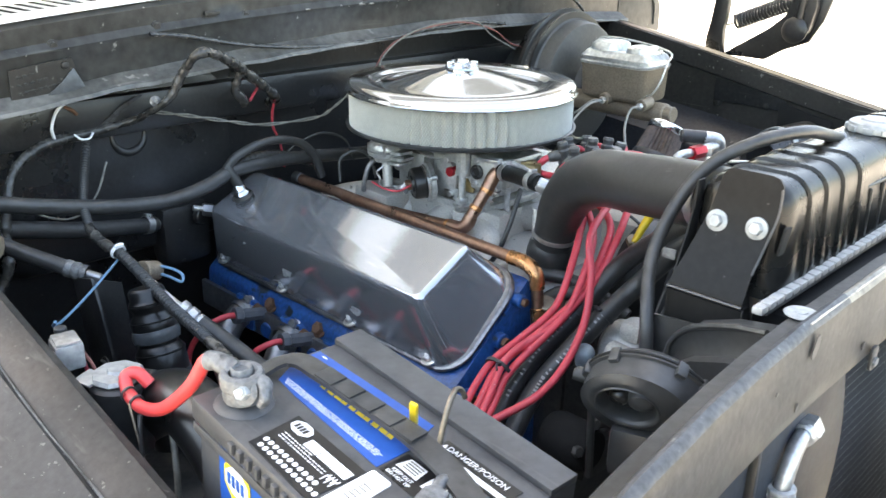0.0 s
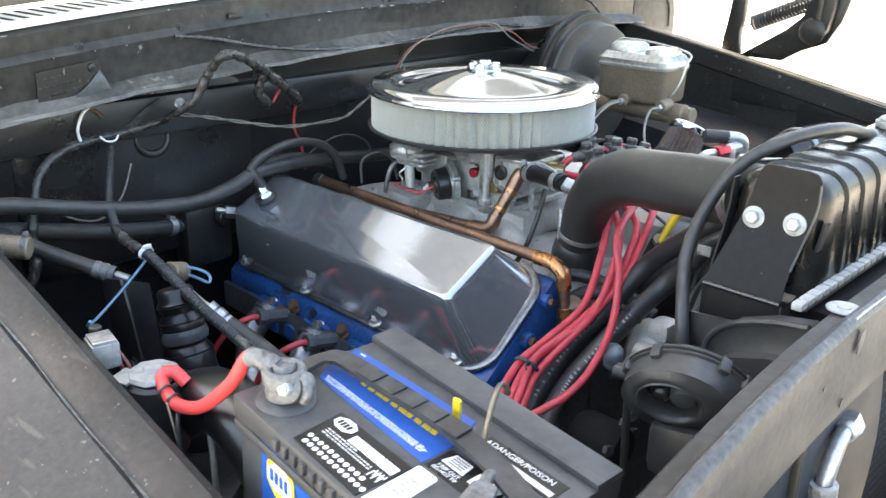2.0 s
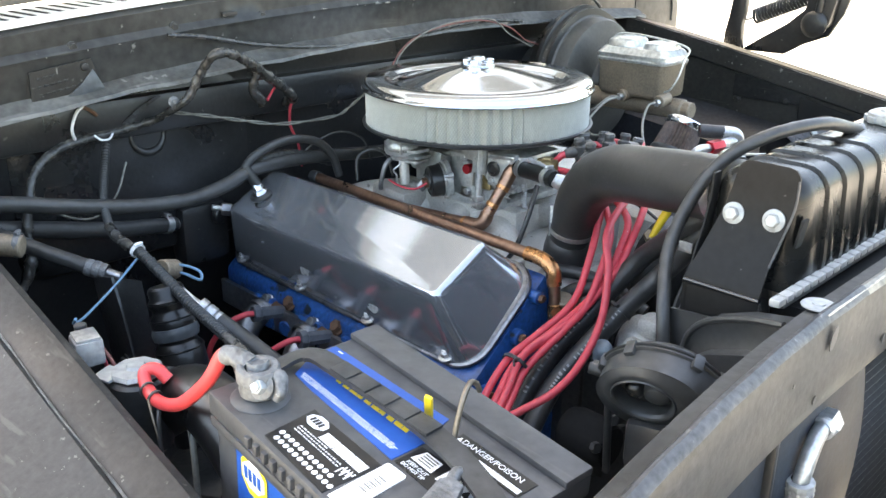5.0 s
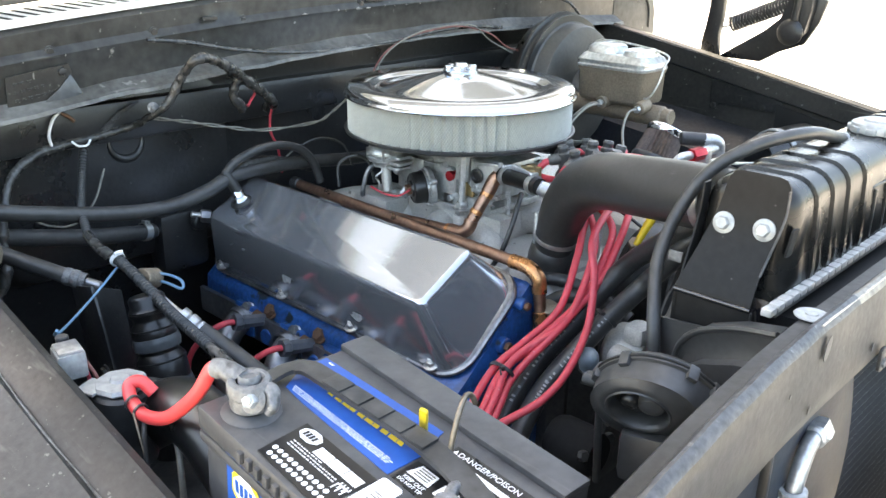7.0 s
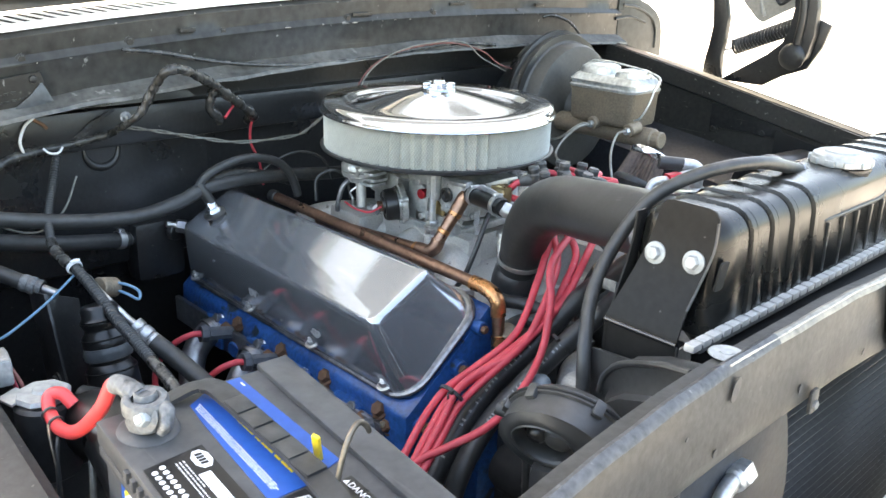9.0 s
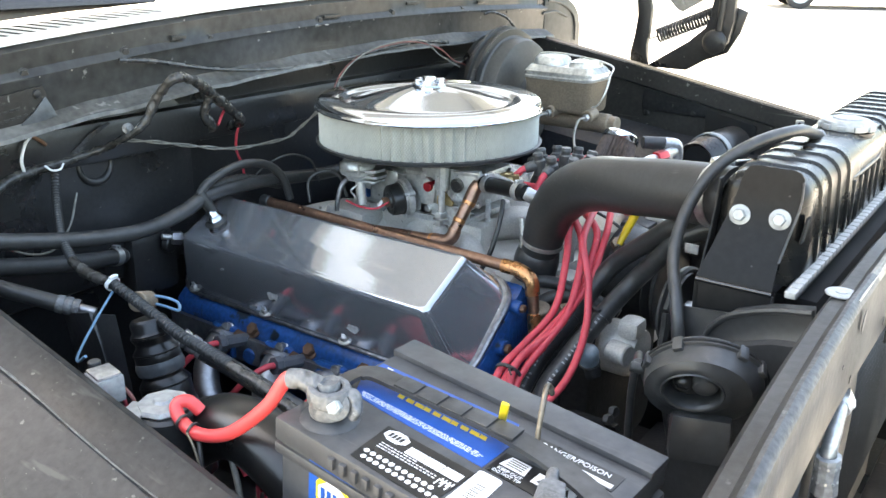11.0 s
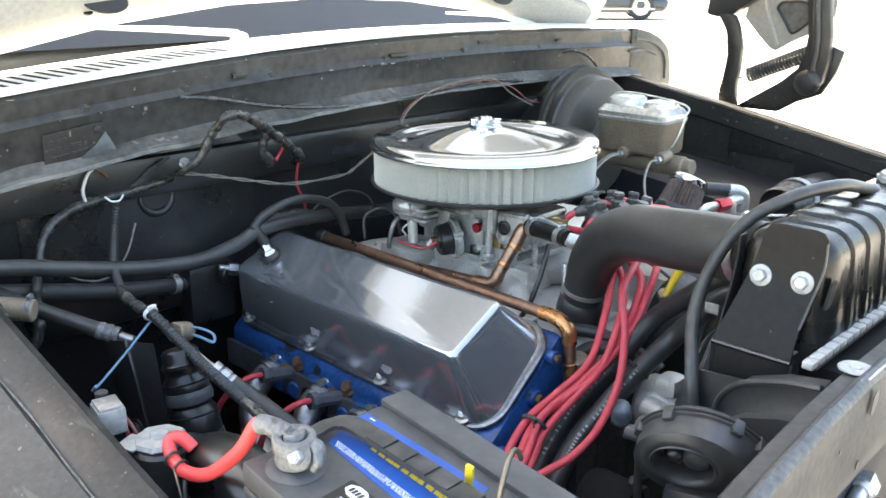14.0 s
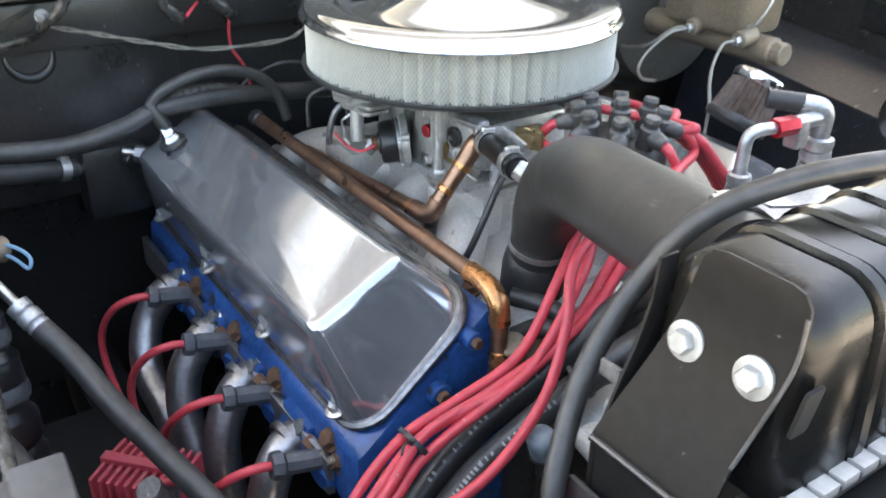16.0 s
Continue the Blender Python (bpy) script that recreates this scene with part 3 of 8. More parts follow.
def inner_fender(side, t):
    ye, name = (-0.733, "passenger_fender") if side < 0 else (0.76, "driver_fender")
    fz = passenger_z if side < 0 else driver_z
    xs = [-0.30 + 0.07 * k for k in range(17)]
    rows = []
    prof = [(0.0, -0.42), (0.0, -0.03), (0.004, -0.004), (0.012, 0.0), (0.040, -0.008), (0.046, -0.012), (0.052, -0.008), (0.085, -0.03), (0.13, -0.055), (0.20, -0.10), (0.24, -0.25), (0.25, -0.6)]
    for dy, dz in prof:
        rows.append([(x, ye + side * dy, fz(x) + dz) for x in xs])
    part(name, sheet(rows, 0.003), FENDER if side < 0 else BODY, t)
    if side < 0:
        for dy, dz, x0, x1 in ((0.0475, -0.0102, -0.28, 0.62),):
            ps = [x0 + (x1 - x0) * k / 24 for k in range(25)]
            part("worn_crease", tube([(x, ye + side * (dy + 0.0012 * math.sin(31 * x)), fz(x) + dz) for x in ps], [0.0010 + 0.0005 * math.sin(57 * x) for x in ps], 6, per=2), CREASE, t, "paint worn off along a crease")
    rows = [[(x, ye + 0.0 * side, fz(x) - 0.40) for x in xs], [(x, ye - side * 0.06, fz(x) - 0.46) for x in xs], [(x, ye - side * 0.07, 0.45) for x in xs]]
    part("inner_apron", sheet(rows, 0.003), WALL, t)


inner_fender(-1, BODY_THING)
inner_fender(1, BODY_THING)
for y in (-0.79, 0.78):
    part("apron_end", box((0.20, 0.006, 0.72), (-0.385, y, 0.76), 0.002), WALL, BODY_THING)


def driver_fender_folds(t):
    xs = [-0.24 + 0.08 * k for k in range(14)]
    part("fender_flange", sheet([[(x, 0.7545, driver_z(x) - 0.004) for x in xs], [(x, 0.7530, driver_z(x) - 0.040) for x in xs], [(x, 0.7575, driver_z(x) - 0.043) for x in xs]], 0.0025), BODY, t)
    for x, dz in ((-0.12, -0.085), (0.05, -0.10), (0.16, -0.07), (0.42, -0.09)):
        part("fender_bolt", hexbolt((x, 0.7585, driver_z(x) + dz), (0, -1, 0), 0.006, 0.005, 0.009), BODY, t)


driver_fender_folds(BODY_THING)


def sup_z(y):
    return 1.138 - (0.42 * (-0.36 - y) ** 2 if y < -0.36 else 0.0) - (0.06 * (y + 0.2) if y > -0.2 else 0)


def radiator_support():
    t = thing("radiator_support", (0.72, 0, 0.4), "worn grey-black steel radiator support with chipped edge", "radiator support")
    HOLES = ((-0.398, 1.1240, 0.0066, 1.5), (-0.415, 1.0800, 0.0030, 1.2), (-0.287, 1.0850, 0.0030, 1.3), (-0.162, 1.0770, 0.0028, 1.2), (-0.457, 1.1080, 0.0018, 1.0))
    ys = [-0.80 + 0.05 * k for k in range(33)]
    rows = []
    for x, dz in ((0.694, -0.034), (0.697, -0.014), (0.702, -0.0065), (0.713, -0.0055), (0.7195, 0.002), (0.726, 0.001), (0.729, -0.006), (0.731, -0.068), (0.727, -0.075), (0.718, -0.077)):
        rows.append([(x, y, sup_z(y) + dz) for y in ys])
    bar = part("top_bar", sheet(rows, 0.003), SUPPORT, t)
    cheek = [(-0.50, 1.080), (-0.270, 1.080), (-0.258, 1.050), (-0.246, 1.020), (-0.236, 0.990), (-0.230, 0.960), (-0.231, 0.925), (-0.240, 0.88), (-0.248, 0.80), (-0.25, 0.64), (-0.50, 0.64)]
    part("panel", prism(cheek, 0.004, Matrix.Translation((0.709, 0, 0)) @ YZ, 0.0012), PANEL, t)
    part("flange", box((0.008, 0.006, 0.40), (0.716, -0.435, 0.87), 0.002), WALL, t)
    part("panel", prism(rounded(0.16, 0.60, 0.02), 0.005, Matrix.Translation((0.706, -0.60, 0.76)) @ YZ, 0.001), BODY, t)
    part("panel", prism(rounded(0.26, 0.60, 0.02), 0.005, Matrix.Translation((0.706, 0.62, 0.76)) @ YZ, 0.001), BODY, t)
    part("lower_bar", box((0.05, 1.5, 0.07), (0.70, 0, 0.50), 0.008), BODY, t)
    brace = [(-0.135, 1.135), (-0.045, 1.125), (-0.02, 1.05), (0.10, 0.93), (0.20, 0.80), (0.235, 0.72), (0.18, 0.72), (0.115, 0.85), (-0.01, 0.99), (-0.115, 1.075)]
    part("hood_latch_brace", prism(brace, 0.006, Matrix.Translation((0.733, 0, 0)) @ YZ, 0.0015), SUPPORT, t)
    washer = lathe([(0, 0), (0.0128, 0), (0.0132, 0.0008), (0.0126, 0.0016), (0.005, 0.0016), (0.0045, 0.0024), (0, 0.0024)], (0.7075, -0.371, 1.1332), (0, 0, 1), 32)
    part("washer", washer, PALE, t, "pale round washer under a bolt")
    for y, z, r, tall in HOLES:
        part("hole", prism([(r * 0.8 * math.cos(a), r * tall * math.sin(a)) for a in (j * math.pi / 8 for j in range(16))], 0.0006, Matrix.Translation((0.7316, y, z)) @ pose(0, 0, 0, -20, 0, 0) @ YZ), WALL, t, "dark punched hole")
    ys = [-0.78 + 0.01 * k for k in range(46)]
    rows = [[(x, y, sup_z(y) + dz + 0.0005 * math.sin(90 * y)) for y in ys] for x, dz in ((0.7190, 0.0030), (0.7225, 0.0044), (0.7262, 0.0026), (0.7288, -0.0016))]
    part("worn_edge", sheet(rows, 0.0012), WORN, t, "bare chipped metal edge")
    ys = [-0.33 + 0.01 * k for k in range(60)]
    rows = [[(x, y, sup_z(y) + dz + 0.0003 * math.sin(90 * y)) for y in ys] for x, dz in ((0.7200, 0.0030), (0.7228, 0.0040), (0.7262, 0.0024), (0.7288, -0.0016))]
    part("cream_edge", sheet(rows, 0.0012), CREAMEDGE, t, "edge worn through to cream primer")
    ys = [-0.40 + 0.012 * k for k in range(32)]
    part("bright_edge", tube([(0.7262, y, sup_z(y) + 0.0032 + 0.0003 * math.sin(60 * y)) for y in ys], [0.0005 + 0.0005 * abs(math.sin(37 * y)) for y in ys], 6, per=2), EDGE, t, "paint rubbed bright along the edge")
    tab = part("tab", prism(rounded(0.014, 0.022, 0.004), 0.003, Matrix.Translation((0.7325, -0.262, 1.066)) @ YZ, 0.0008), SUPPORT, t)
    part("screw", hexbolt((0.7352, -0.262, 1.063), (1, 0, 0), 0.0042, 0.003), LEAD, tab)
    return t


radiator_support()


def hood():
    t = thing("hood", (-0.40, 0, 1.30), "raised hood with cream-painted underside", "hood")
    c, s = math.cos(radians(57)), math.sin(radians(57))
    def at(u, y, w):  # along the hood, across, out of its underside
        return Vector((-0.392 + u * c + w * s, y, 1.384 - 0.20 * y * y + u * s - w * c))
    us = [-0.01, 0, 0.15, 0.4, 0.7, 1.0, 1.25, 1.35]
    ys = [-0.86, -0.82, -0.6, -0.4, -0.2, 0, 0.2, 0.4, 0.6, 0.76, 0.80]
    part("skin", sheet([[at(u, y, -0.035 if 0 < u < 1.35 and -0.86 < y < 0.8 else -0.004) for y in ys] for u in us], 0.004), WHITE, t)
    part("rear_frame", sheet([[at(u, y, w) for y in ys[1:-1]] for u, w in ((0.0, -0.006), (0.004, 0.0), (0.02, 0.006), (0.075, 0.009), (0.084, 0.006), (0.090, -0.020))], 0.003), CREAM, t)
    part("cross_brace", sheet([[at(u, y, w) for y in ys[1:-1]] for u, w in ((0.088, -0.020), (0.092, -0.014), (0.215, -0.012), (0.221, -0.018), (0.226, -0.026))], 0.002), LINER, t, "white painted cross brace")
    part("front_frame", sheet([[at(u, y, w) for y in ys[1:-1]] for u, w in ((1.15, -0.03), (1.17, -0.004), (1.32, 0.0), (1.345, -0.01))], 0.003), CREAM, t)
    part("underside", sheet([[at(u, y, -0.028) for y in ys[1:-1]] for u in (0.1, 0.4, 0.7, 1.0, 1.25)], 0.002), UNDER, t)
    for q in (-1, 1):
        part("side_frame", sheet([[at(u, q * y, w) for u in us[2:]] for y, w in ((0.76, -0.01), (0.74, 0.0), (0.66, 0.004), (0.64, -0.025))], 0.003), CREAM, t)
    for y, u in ((-0.45, 0.028), (-0.345, 0.035), (-0.24, 0.040), (0.12, 0.035)):
        part("bolt_hole", prism([(0.007 * math.cos(k * math.pi / 6), 0.004 * math.sin(k * math.pi / 6)) for k in range(12)], 0.002, Matrix.Translation(at(u, y, 0.0085)) @ pose(0, 0, 0, 57, 0, 90)), WALL, t)
    for y in (-0.425, -0.15, 0.15, 0.455):
        hole = prism([(0.034 * math.cos(k * math.pi / 10), 0.019 * math.sin(k * math.pi / 10)) for k in range(20)], 0.002, Matrix.Translation(at(0.040, y, 0.0085)) @ pose(0, 0, 0, 57 + 0, 0, 90) @ pose(0, 0, 0, 0, 0, 0))
        part("opening", hole, WALL, t, "dark oval opening")
    return t


hood()


# ---------------------------------------------------------------- engine
def engine_block():
    t = thing("engine", (0, 0, 0.42), "large blue-painted V8 engine with cast parts", "engine")
    part("block", box((0.56, 0.36, 0.34), (0.01, 0, 0.66), 0.02), BLUE, t)
    for s in (-1, 1):
        poly = [(s * 0.308, 0.862), (s * 0.312, 0.80), (s * 0.25, 0.735), (s * 0.10, 0.86), (s * 0.165, 0.975)]
        part("cylinder_head", prism(poly, 0.566, Matrix.Translation((-0.28, 0, 0)) @ YZ, 0.010), BLUE, t)
    for y, z, r in ((-0.285, 0.845, 0.013), (-0.225, 0.905, 0.011), (-0.255, 0.800, 0.012), (-0.190, 0.950, 0.009)):
        b = part("front_boss", cyl((0.280, y, z), (0.296, y, z), r), BLUE, t)
        part("boss_bolt", hexbolt((0.296, y, z), (1, 0, 0), r * 0.6, 0.006), RUST, b)
    part("front_plate", box((0.06, 0.30, 0.32), (0.31, 0, 0.72), 0.03), SUPPORT, t, "dark greasy front plate")
    for x in (-0.155, -0.038, 0.065, 0.178):
        part("port_boss", box((0.060, 0.030, 0.050), (x, -0.308, 0.822), 0.010, pose(0, 0, 0, -12, 0, 0)), BLUE, t)
        part("head_bolt", hexbolt((x + 0.058, -0.306, 0.852), (0, -0.8, 0.6), 0.010, 0.010, 0.013), RUST, t)
        part("casting_lump", cyl((x + 0.055, -0.300, 0.815), (x + 0.060, -0.322, 0.812), 0.014), BLUE, t)
    return t


engine_block()


def valve_cover(side):
    t = thing("valve_cover", (0, side * 0.25, 0.87), "polished aluminium valve cover, scuffed", "valve cover", group="valve covers")
    def ring(x0, x1, out, inn, r, n=6):
        """A rounded oblong between an outer and an inner (y, z) edge."""
        o, i = Vector((0, side * out[0], out[1])), Vector((0, side * inn[0], inn[1]))
        w = (i - o).length
        d = (i - o) / w
        mid = (o + i) / 2 + Vector(((x0 + x1) / 2, 0, 0))
        return [mid + Vector((u, 0, 0)) + d * v for u, v in rounded(x1 - x0, w, r, n)]
    rim = loft([ring(-0.280, 0.283, (0.3010, 0.8725), (0.172, 0.974), 0.042), ring(-0.283, 0.286, (0.3035, 0.8745), (0.172, 0.978), 0.044),
                ring(-0.283, 0.286, (0.3040, 0.8775), (0.174, 0.981), 0.044), ring(-0.280, 0.283, (0.3025, 0.8800), (0.177, 0.983), 0.042), ring(-0.277, 0.279, (0.3005, 0.8785), (0.179, 0.980), 0.038), ring(-0.274, 0.276, (0.2995, 0.8795), (0.181, 0.980), 0.036)])
    part("flange", rim, ALU_EDGE, t)
    up = [ring(-0.275, 0.277, (0.3005, 0.878), (0.180, 0.976), 0.036), ring(-0.269, 0.271, (0.3030, 0.888), (0.185, 0.984), 0.030), ring(-0.265, 0.267, (0.3065, 0.897), (0.188, 0.986), 0.026),
          ring(-0.241, 0.240, (0.3190, 0.962), (0.222, 1.0145), 0.014), ring(-0.2385, 0.237, (0.3200, 0.969), (0.2255, 1.0185), 0.012),
          ring(-0.2355, 0.2335, (0.3192, 0.9745), (0.2295, 1.0210), 0.010), ring(-0.2315, 0.2295, (0.3165, 0.9778), (0.2335, 1.0215), 0.008), ring(-0.226, 0.224, (0.3125, 0.9805), (0.238, 1.0212), 0.006)]
    part("cover", loft(up), ALU, t, smooth=60)
    rnd = random.Random(3)
    for x, z, w in ((-0.045, 0.922, 0.015), (0.105, 0.912, 0.013), (-0.15, 0.94, 0.004), (0.02, 0.90, 0.003)):  # dull grey irregular patches on the outer side
        poly = [((0.45 + 0.55 * rnd.random()) * w * math.cos(j * 0.4833), (0.25 + 0.35 * rnd.random()) * w * math.sin(j * 0.4833)) for j in range(13)]
        y = 0.3065 + (z - 0.890) / 0.072 * 0.0125 + 0.0007
        part("side_patch", prism(poly, 0.0003, Matrix.Translation((x, side * y, z)) @ pose(0, 0, 0, side * 9.8, 0, 0) @ XZ), DULLMETAL, t)
    for x in (-0.235, -0.075, 0.083, 0.237):
        b = Vector((x, side * 0.3005, 0.8850))
        coil_up = [b + Vector((0.0052 * math.cos(k * 0.9), 0.0052 * math.sin(k * 0.9) + side * 0.0015 * k / 24, 0.003 + 0.0085 * k / 24)) for k in range(25)]
        part("bolt", join(hexbolt(b, (0, side * 0.35, 0.93), 0.0068, 0.007, 0.0108), tube(coil_up, 0.0012, 6, straight=True), cyl(b, b + Vector((0, side * 0.006, 0.024)), 0.0022, n=8)), ZINC, t)
    return t


valve_cover(-1)
valve_cover(1)


def air_cleaner():
    t = thing("air_cleaner", (0, 0, 1.095), "round chrome-lidded air cleaner with pleated white element", "air cleaner")
    lid = [(0.175, 1.160), (0.1790, 1.1590), (0.1812, 1.1596), (0.1822, 1.1612), (0.1816, 1.1632), (0.1800, 1.1648), (0.1796, 1.1664), (0.1790, 1.1694), (0.1776, 1.1722), (0.1755, 1.1742), (0.172, 1.1758), (0.148, 1.1738), (0.144, 1.1740), (0.141, 1.1730), (0.1375, 1.1695),
           (0.132, 1.1680), (0.122, 1.1685), (0.108, 1.1710), (0.060, 1.1835), (0.030, 1.1905), (0.018, 1.192), (0, 1.192)]
    part("lid", lathe(lid, n=128), CHROME, t)
    nut = join(lathe([(0, 1.191), (0.026, 1.191), (0.027, 1.1945), (0.019, 1.1965), (0.012, 1.199), (0.010, 1.206), (0, 1.2075)], n=24),
               *[box((0.012, 0.010, 0.008), (0.019 * math.cos(a), 0.019 * math.sin(a), 1.1985), 0.002, pose(0, 0, 0, 0, 0, math.degrees(a))) for a in (k * math.pi / 3 for k in range(6))])
    part("wing_nut", nut, CHROME, t)
    bm = bmesh.new()
    n = 64
    lo, hi = [], []
    for k in range(2 * n):
        a = math.pi * k / n
        r = 0.1748 if k % 2 else 0.1620
        lo.append(bm.verts.new((r * math.cos(a), r * math.sin(a), 1.106)))
        hi.append(bm.verts.new((r * math.cos(a), r * math.sin(a), 1.161)))
    for k in range(2 * n):
        j = (k + 1) % (2 * n)
        bm.faces.new((lo[k], lo[j], hi[j], hi[k]))
    part("element", bm, PAPER, t, smooth=0)
    verts, faces = [], []
    turns, steps, rw = 260, 8, 0.00030
    for fam in (1, -1):
        for k in range(turns):
            a0, i0 = 2 * math.pi * k / turns, len(verts)
            for j in range(steps + 1):
                a, z = a0 + fam * 0.20 * j / steps, 1.1065 + 0.054 * j / steps
                for dr, da in ((0.1752, -rw / 0.1752), (0.1757, 0), (0.1752, rw / 0.1752)):
                    verts.append((dr * math.cos(a + da), dr * math.sin(a + da), z))
            for j in range(steps):
                p = i0 + 3 * j
                faces += [(p, p + 1, p + 4, p + 3), (p + 1, p + 2, p + 5, p + 4)]
    me = bpy.data.meshes.new("mesh")
    me.from_pydata(verts, [], faces)
    bm = bmesh.new()
    bm.from_mesh(me)
    bpy.data.meshes.remove(me)
    tagged(part("wire_mesh", bm, MESH, t, "fine wire mesh round the element", smooth=0), kind="stuff")
    part("base", lathe([(0, 1.094), (0.10, 1.094), (0.150, 1.0985), (0.172, 1.1005), (0.180, 1.104), (0.1815, 1.108), (0.178, 1.109), (0.174, 1.107), (0, 1.107)], n=96), PLASTIC, t, "black rubber-edged base pan")
    return t


air_cleaner()


# ---------------------------------------------------------------- radiator
def radiator():
    t = thing("radiator", (0.62, 0, 0.5), "gloss black radiator with ribbed top tank", "radiator")
    # core coloured near-black for the shade between its fins
    part("core", box((0.040, 0.62, 0.52), (0.655, 0.02, 0.83), 0.004), SHADEBLACK, t)
    fin = None
    for k in range(30):
        z = 1.045 - 0.0115 * k
        if fin is None:
            fin = part("fin", box((0.016, 0.60, 0.0024), (0.686, 0.03, z), 0.0008, pose(0, 0, 0, 0, 24, 0)), FINS, t)
        else:
            o = fin.copy(); scene.collection.objects.link(o); o.location = (0, 0, -0.0115 * k)
    def arc(cx, cz, r, a0, a1, y, n=5):
        return [(cx + r * math.cos(radians(a0 + (a1 - a0) * k / n)), y, cz + r * math.sin(radians(a0 + (a1 - a0) * k / n))) for k in range(n + 1)]
    def sec(y, g, low=0.0):
        zt = 1.203 - low
        r = 0.020 + g
        return [(0.560, y, 1.100), (0.566 - g, y, 1.150 - max(0, low - 0.005)), *arc(0.592, zt - 0.020, r, 180, 90, y), *arc(0.631, zt - 0.022, r + 0.002, 90, 4, y), (0.6565 + g, y, 1.122), (0.657, y, 1.100)]
    rows = [sec(-0.294, -0.014), sec(-0.291, -0.006), sec(-0.286, -0.001), sec(-0.272, 0)]
    beads = [-0.243, -0.206, -0.168, -0.126] + [0.085 + 0.037 * k for k in range(7)]
    for q in beads:
        if q > 0 and len(rows) < 32:
            rows += [sec(-0.116, 0), sec(-0.110, -0.002, 0.014), sec(-0.104, -0.003, 0.034), sec(0.038, -0.003, 0.034), sec(0.052, -0.002, 0.016), sec(0.060, 0)]
        rows += [sec(q - 0.0085, 0), sec(q - 0.0070, -0.0025), sec(q - 0.0050, -0.0025), sec(q - 0.0035, 0.0022), sec(q + 0.0035, 0.0022), sec(q + 0.0050, -0.0025), sec(q + 0.0070, -0.0025), sec(q + 0.0085, 0)]
    rows += [sec(0.352, 0), sec(0.36, -0.01)]
    tank = part("top_tank", loft(rows), TANK, t, smooth=50)
    part("filler_ledge", tube([(0.648, -0.104, 1.1675), (0.6535, -0.096, 1.1675), (0.6545, -0.03, 1.1670), (0.6535, 0.036, 1.1675), (0.650, 0.052, 1.183), (0.646, 0.060, 1.200)], 0.0018, 8), GLOSS, tank, "worn bright edge")
    for y in (-0.096, -0.062, -0.028, 0.006, 0.036):  # upright ribs below the filler
        part("front_rib", box((0.008, 0.0045, 0.050), (0.6535, y, 1.140), 0.0018), GLOSS, tank)
    cx, cy = 0.620, -0.004
    part("filler_neck", lathe([(0.029, 1.145), (0.029, 1.196), (0.031, 1.1985), (0.031, 1.2015), (0.022, 1.2015)], (cx, cy, 0), n=32), GLOSS, t)
    cap = part("radiator_cap", lathe([(0, 1.2155), (0.008, 1.2155), (0.012, 1.2165), (0.016, 1.2165), (0.018, 1.2145), (0.024, 1.2145), (0.028, 1.2125), (0.0295, 1.209), (0.0295, 1.204), (0.028, 1.2025), (0, 1.2025)], (cx, cy, 0), n=36), PALE, t, "zinc-plated radiator cap")
    for k in range(10):
        a = 2 * math.pi * k / 10
        part("tooth", box((0.007, 0.011, 0.0068), (0, 0, 0), 0.0015, pose(cx, cy, 1.2065, 0, 0, math.degrees(a) + 20) @ pose(0.0285, 0, 0)), PALE, cap)
    seam = part("seam_rail", box((0.0125, 0.690, 0.0085), (0.6585, 0.015, 1.1060), 0.003), RAIL, t)
    tab0 = None
    for k in range(44):
        y = -0.334 + 0.0155 * k
        if tab0 is None:
            tab0 = part("crimp_tab", box((0.0095, 0.0128, 0.0066), (0.6605, y, 1.1097), 0.0014), SEAM, seam)
        else:
            o = tab0.copy(); scene.collection.objects.link(o); o.location = (0, 0.0155 * k, 0)
    rows = []
    for y, z, x0, x1 in ((-0.2965, 1.2130, 0.606, 0.638), (-0.2968, 1.2115, 0.599, 0.6445), (-0.2970, 1.2060, 0.5945, 0.6485), (-0.2973, 1.196, 0.592, 0.6495), (-0.2977, 1.186, 0.590, 0.649), (-0.2990, 1.172, 0.587, 0.6475),
                         (-0.3055, 1.150, 0.581, 0.6435), (-0.3155, 1.128, 0.5755, 0.6405), (-0.3250, 1.106, 0.5695, 0.6410), (-0.3268, 1.1015, 0.5688, 0.6410), (-0.3262, 1.0985, 0.5688, 0.6410), (-0.3235, 1.0968, 0.569, 0.6408), (-0.310, 1.0960, 0.570, 0.640)):
        rows.append([(x0 + (x1 - x0) * k / 5, y, z) for k in range(6)])
    br = part("side_bracket", sheet(rows, 0.002), BRACKET, t, "folded gloss black steel bracket")
    part("bracket_edge", tube([(0.6490, -0.2985, 1.203), (0.6494, -0.2992, 1.186), (0.6478, -0.3005, 1.172), (0.6440, -0.3068, 1.150), (0.6412, -0.3165, 1.129)], 0.0011, 8), WORN, br, "edge rubbed to bare metal")
    part("bracket_lip", tube([(0.5690, -0.3258, 1.1005), (0.605, -0.3260, 1.1005), (0.6412, -0.3258, 1.1005)], 0.0026, 12), CARBLACK, br, "rounded glossy fold")
    part("bracket_leg", prism([(0.5675, 1.099), (0.6425, 1.099), (0.6420, 1.080), (0.636, 1.03), (0.5680, 1.03)], 0.003, Matrix.Translation((0, -0.3255, 0)) @ XZ, 0.001), BRACKET, t)
    part("bracket_side", prism([(-0.2975, 1.195), (-0.2995, 1.172), (-0.3065, 1.149), (-0.3165, 1.127), (-0.3255, 1.104), (-0.3255, 1.03), (-0.285, 1.03), (-0.285, 1.195)], 0.002, Matrix.Translation((0.5705, 0, 0)) @ YZ, 0.0006), BRACKET, t)
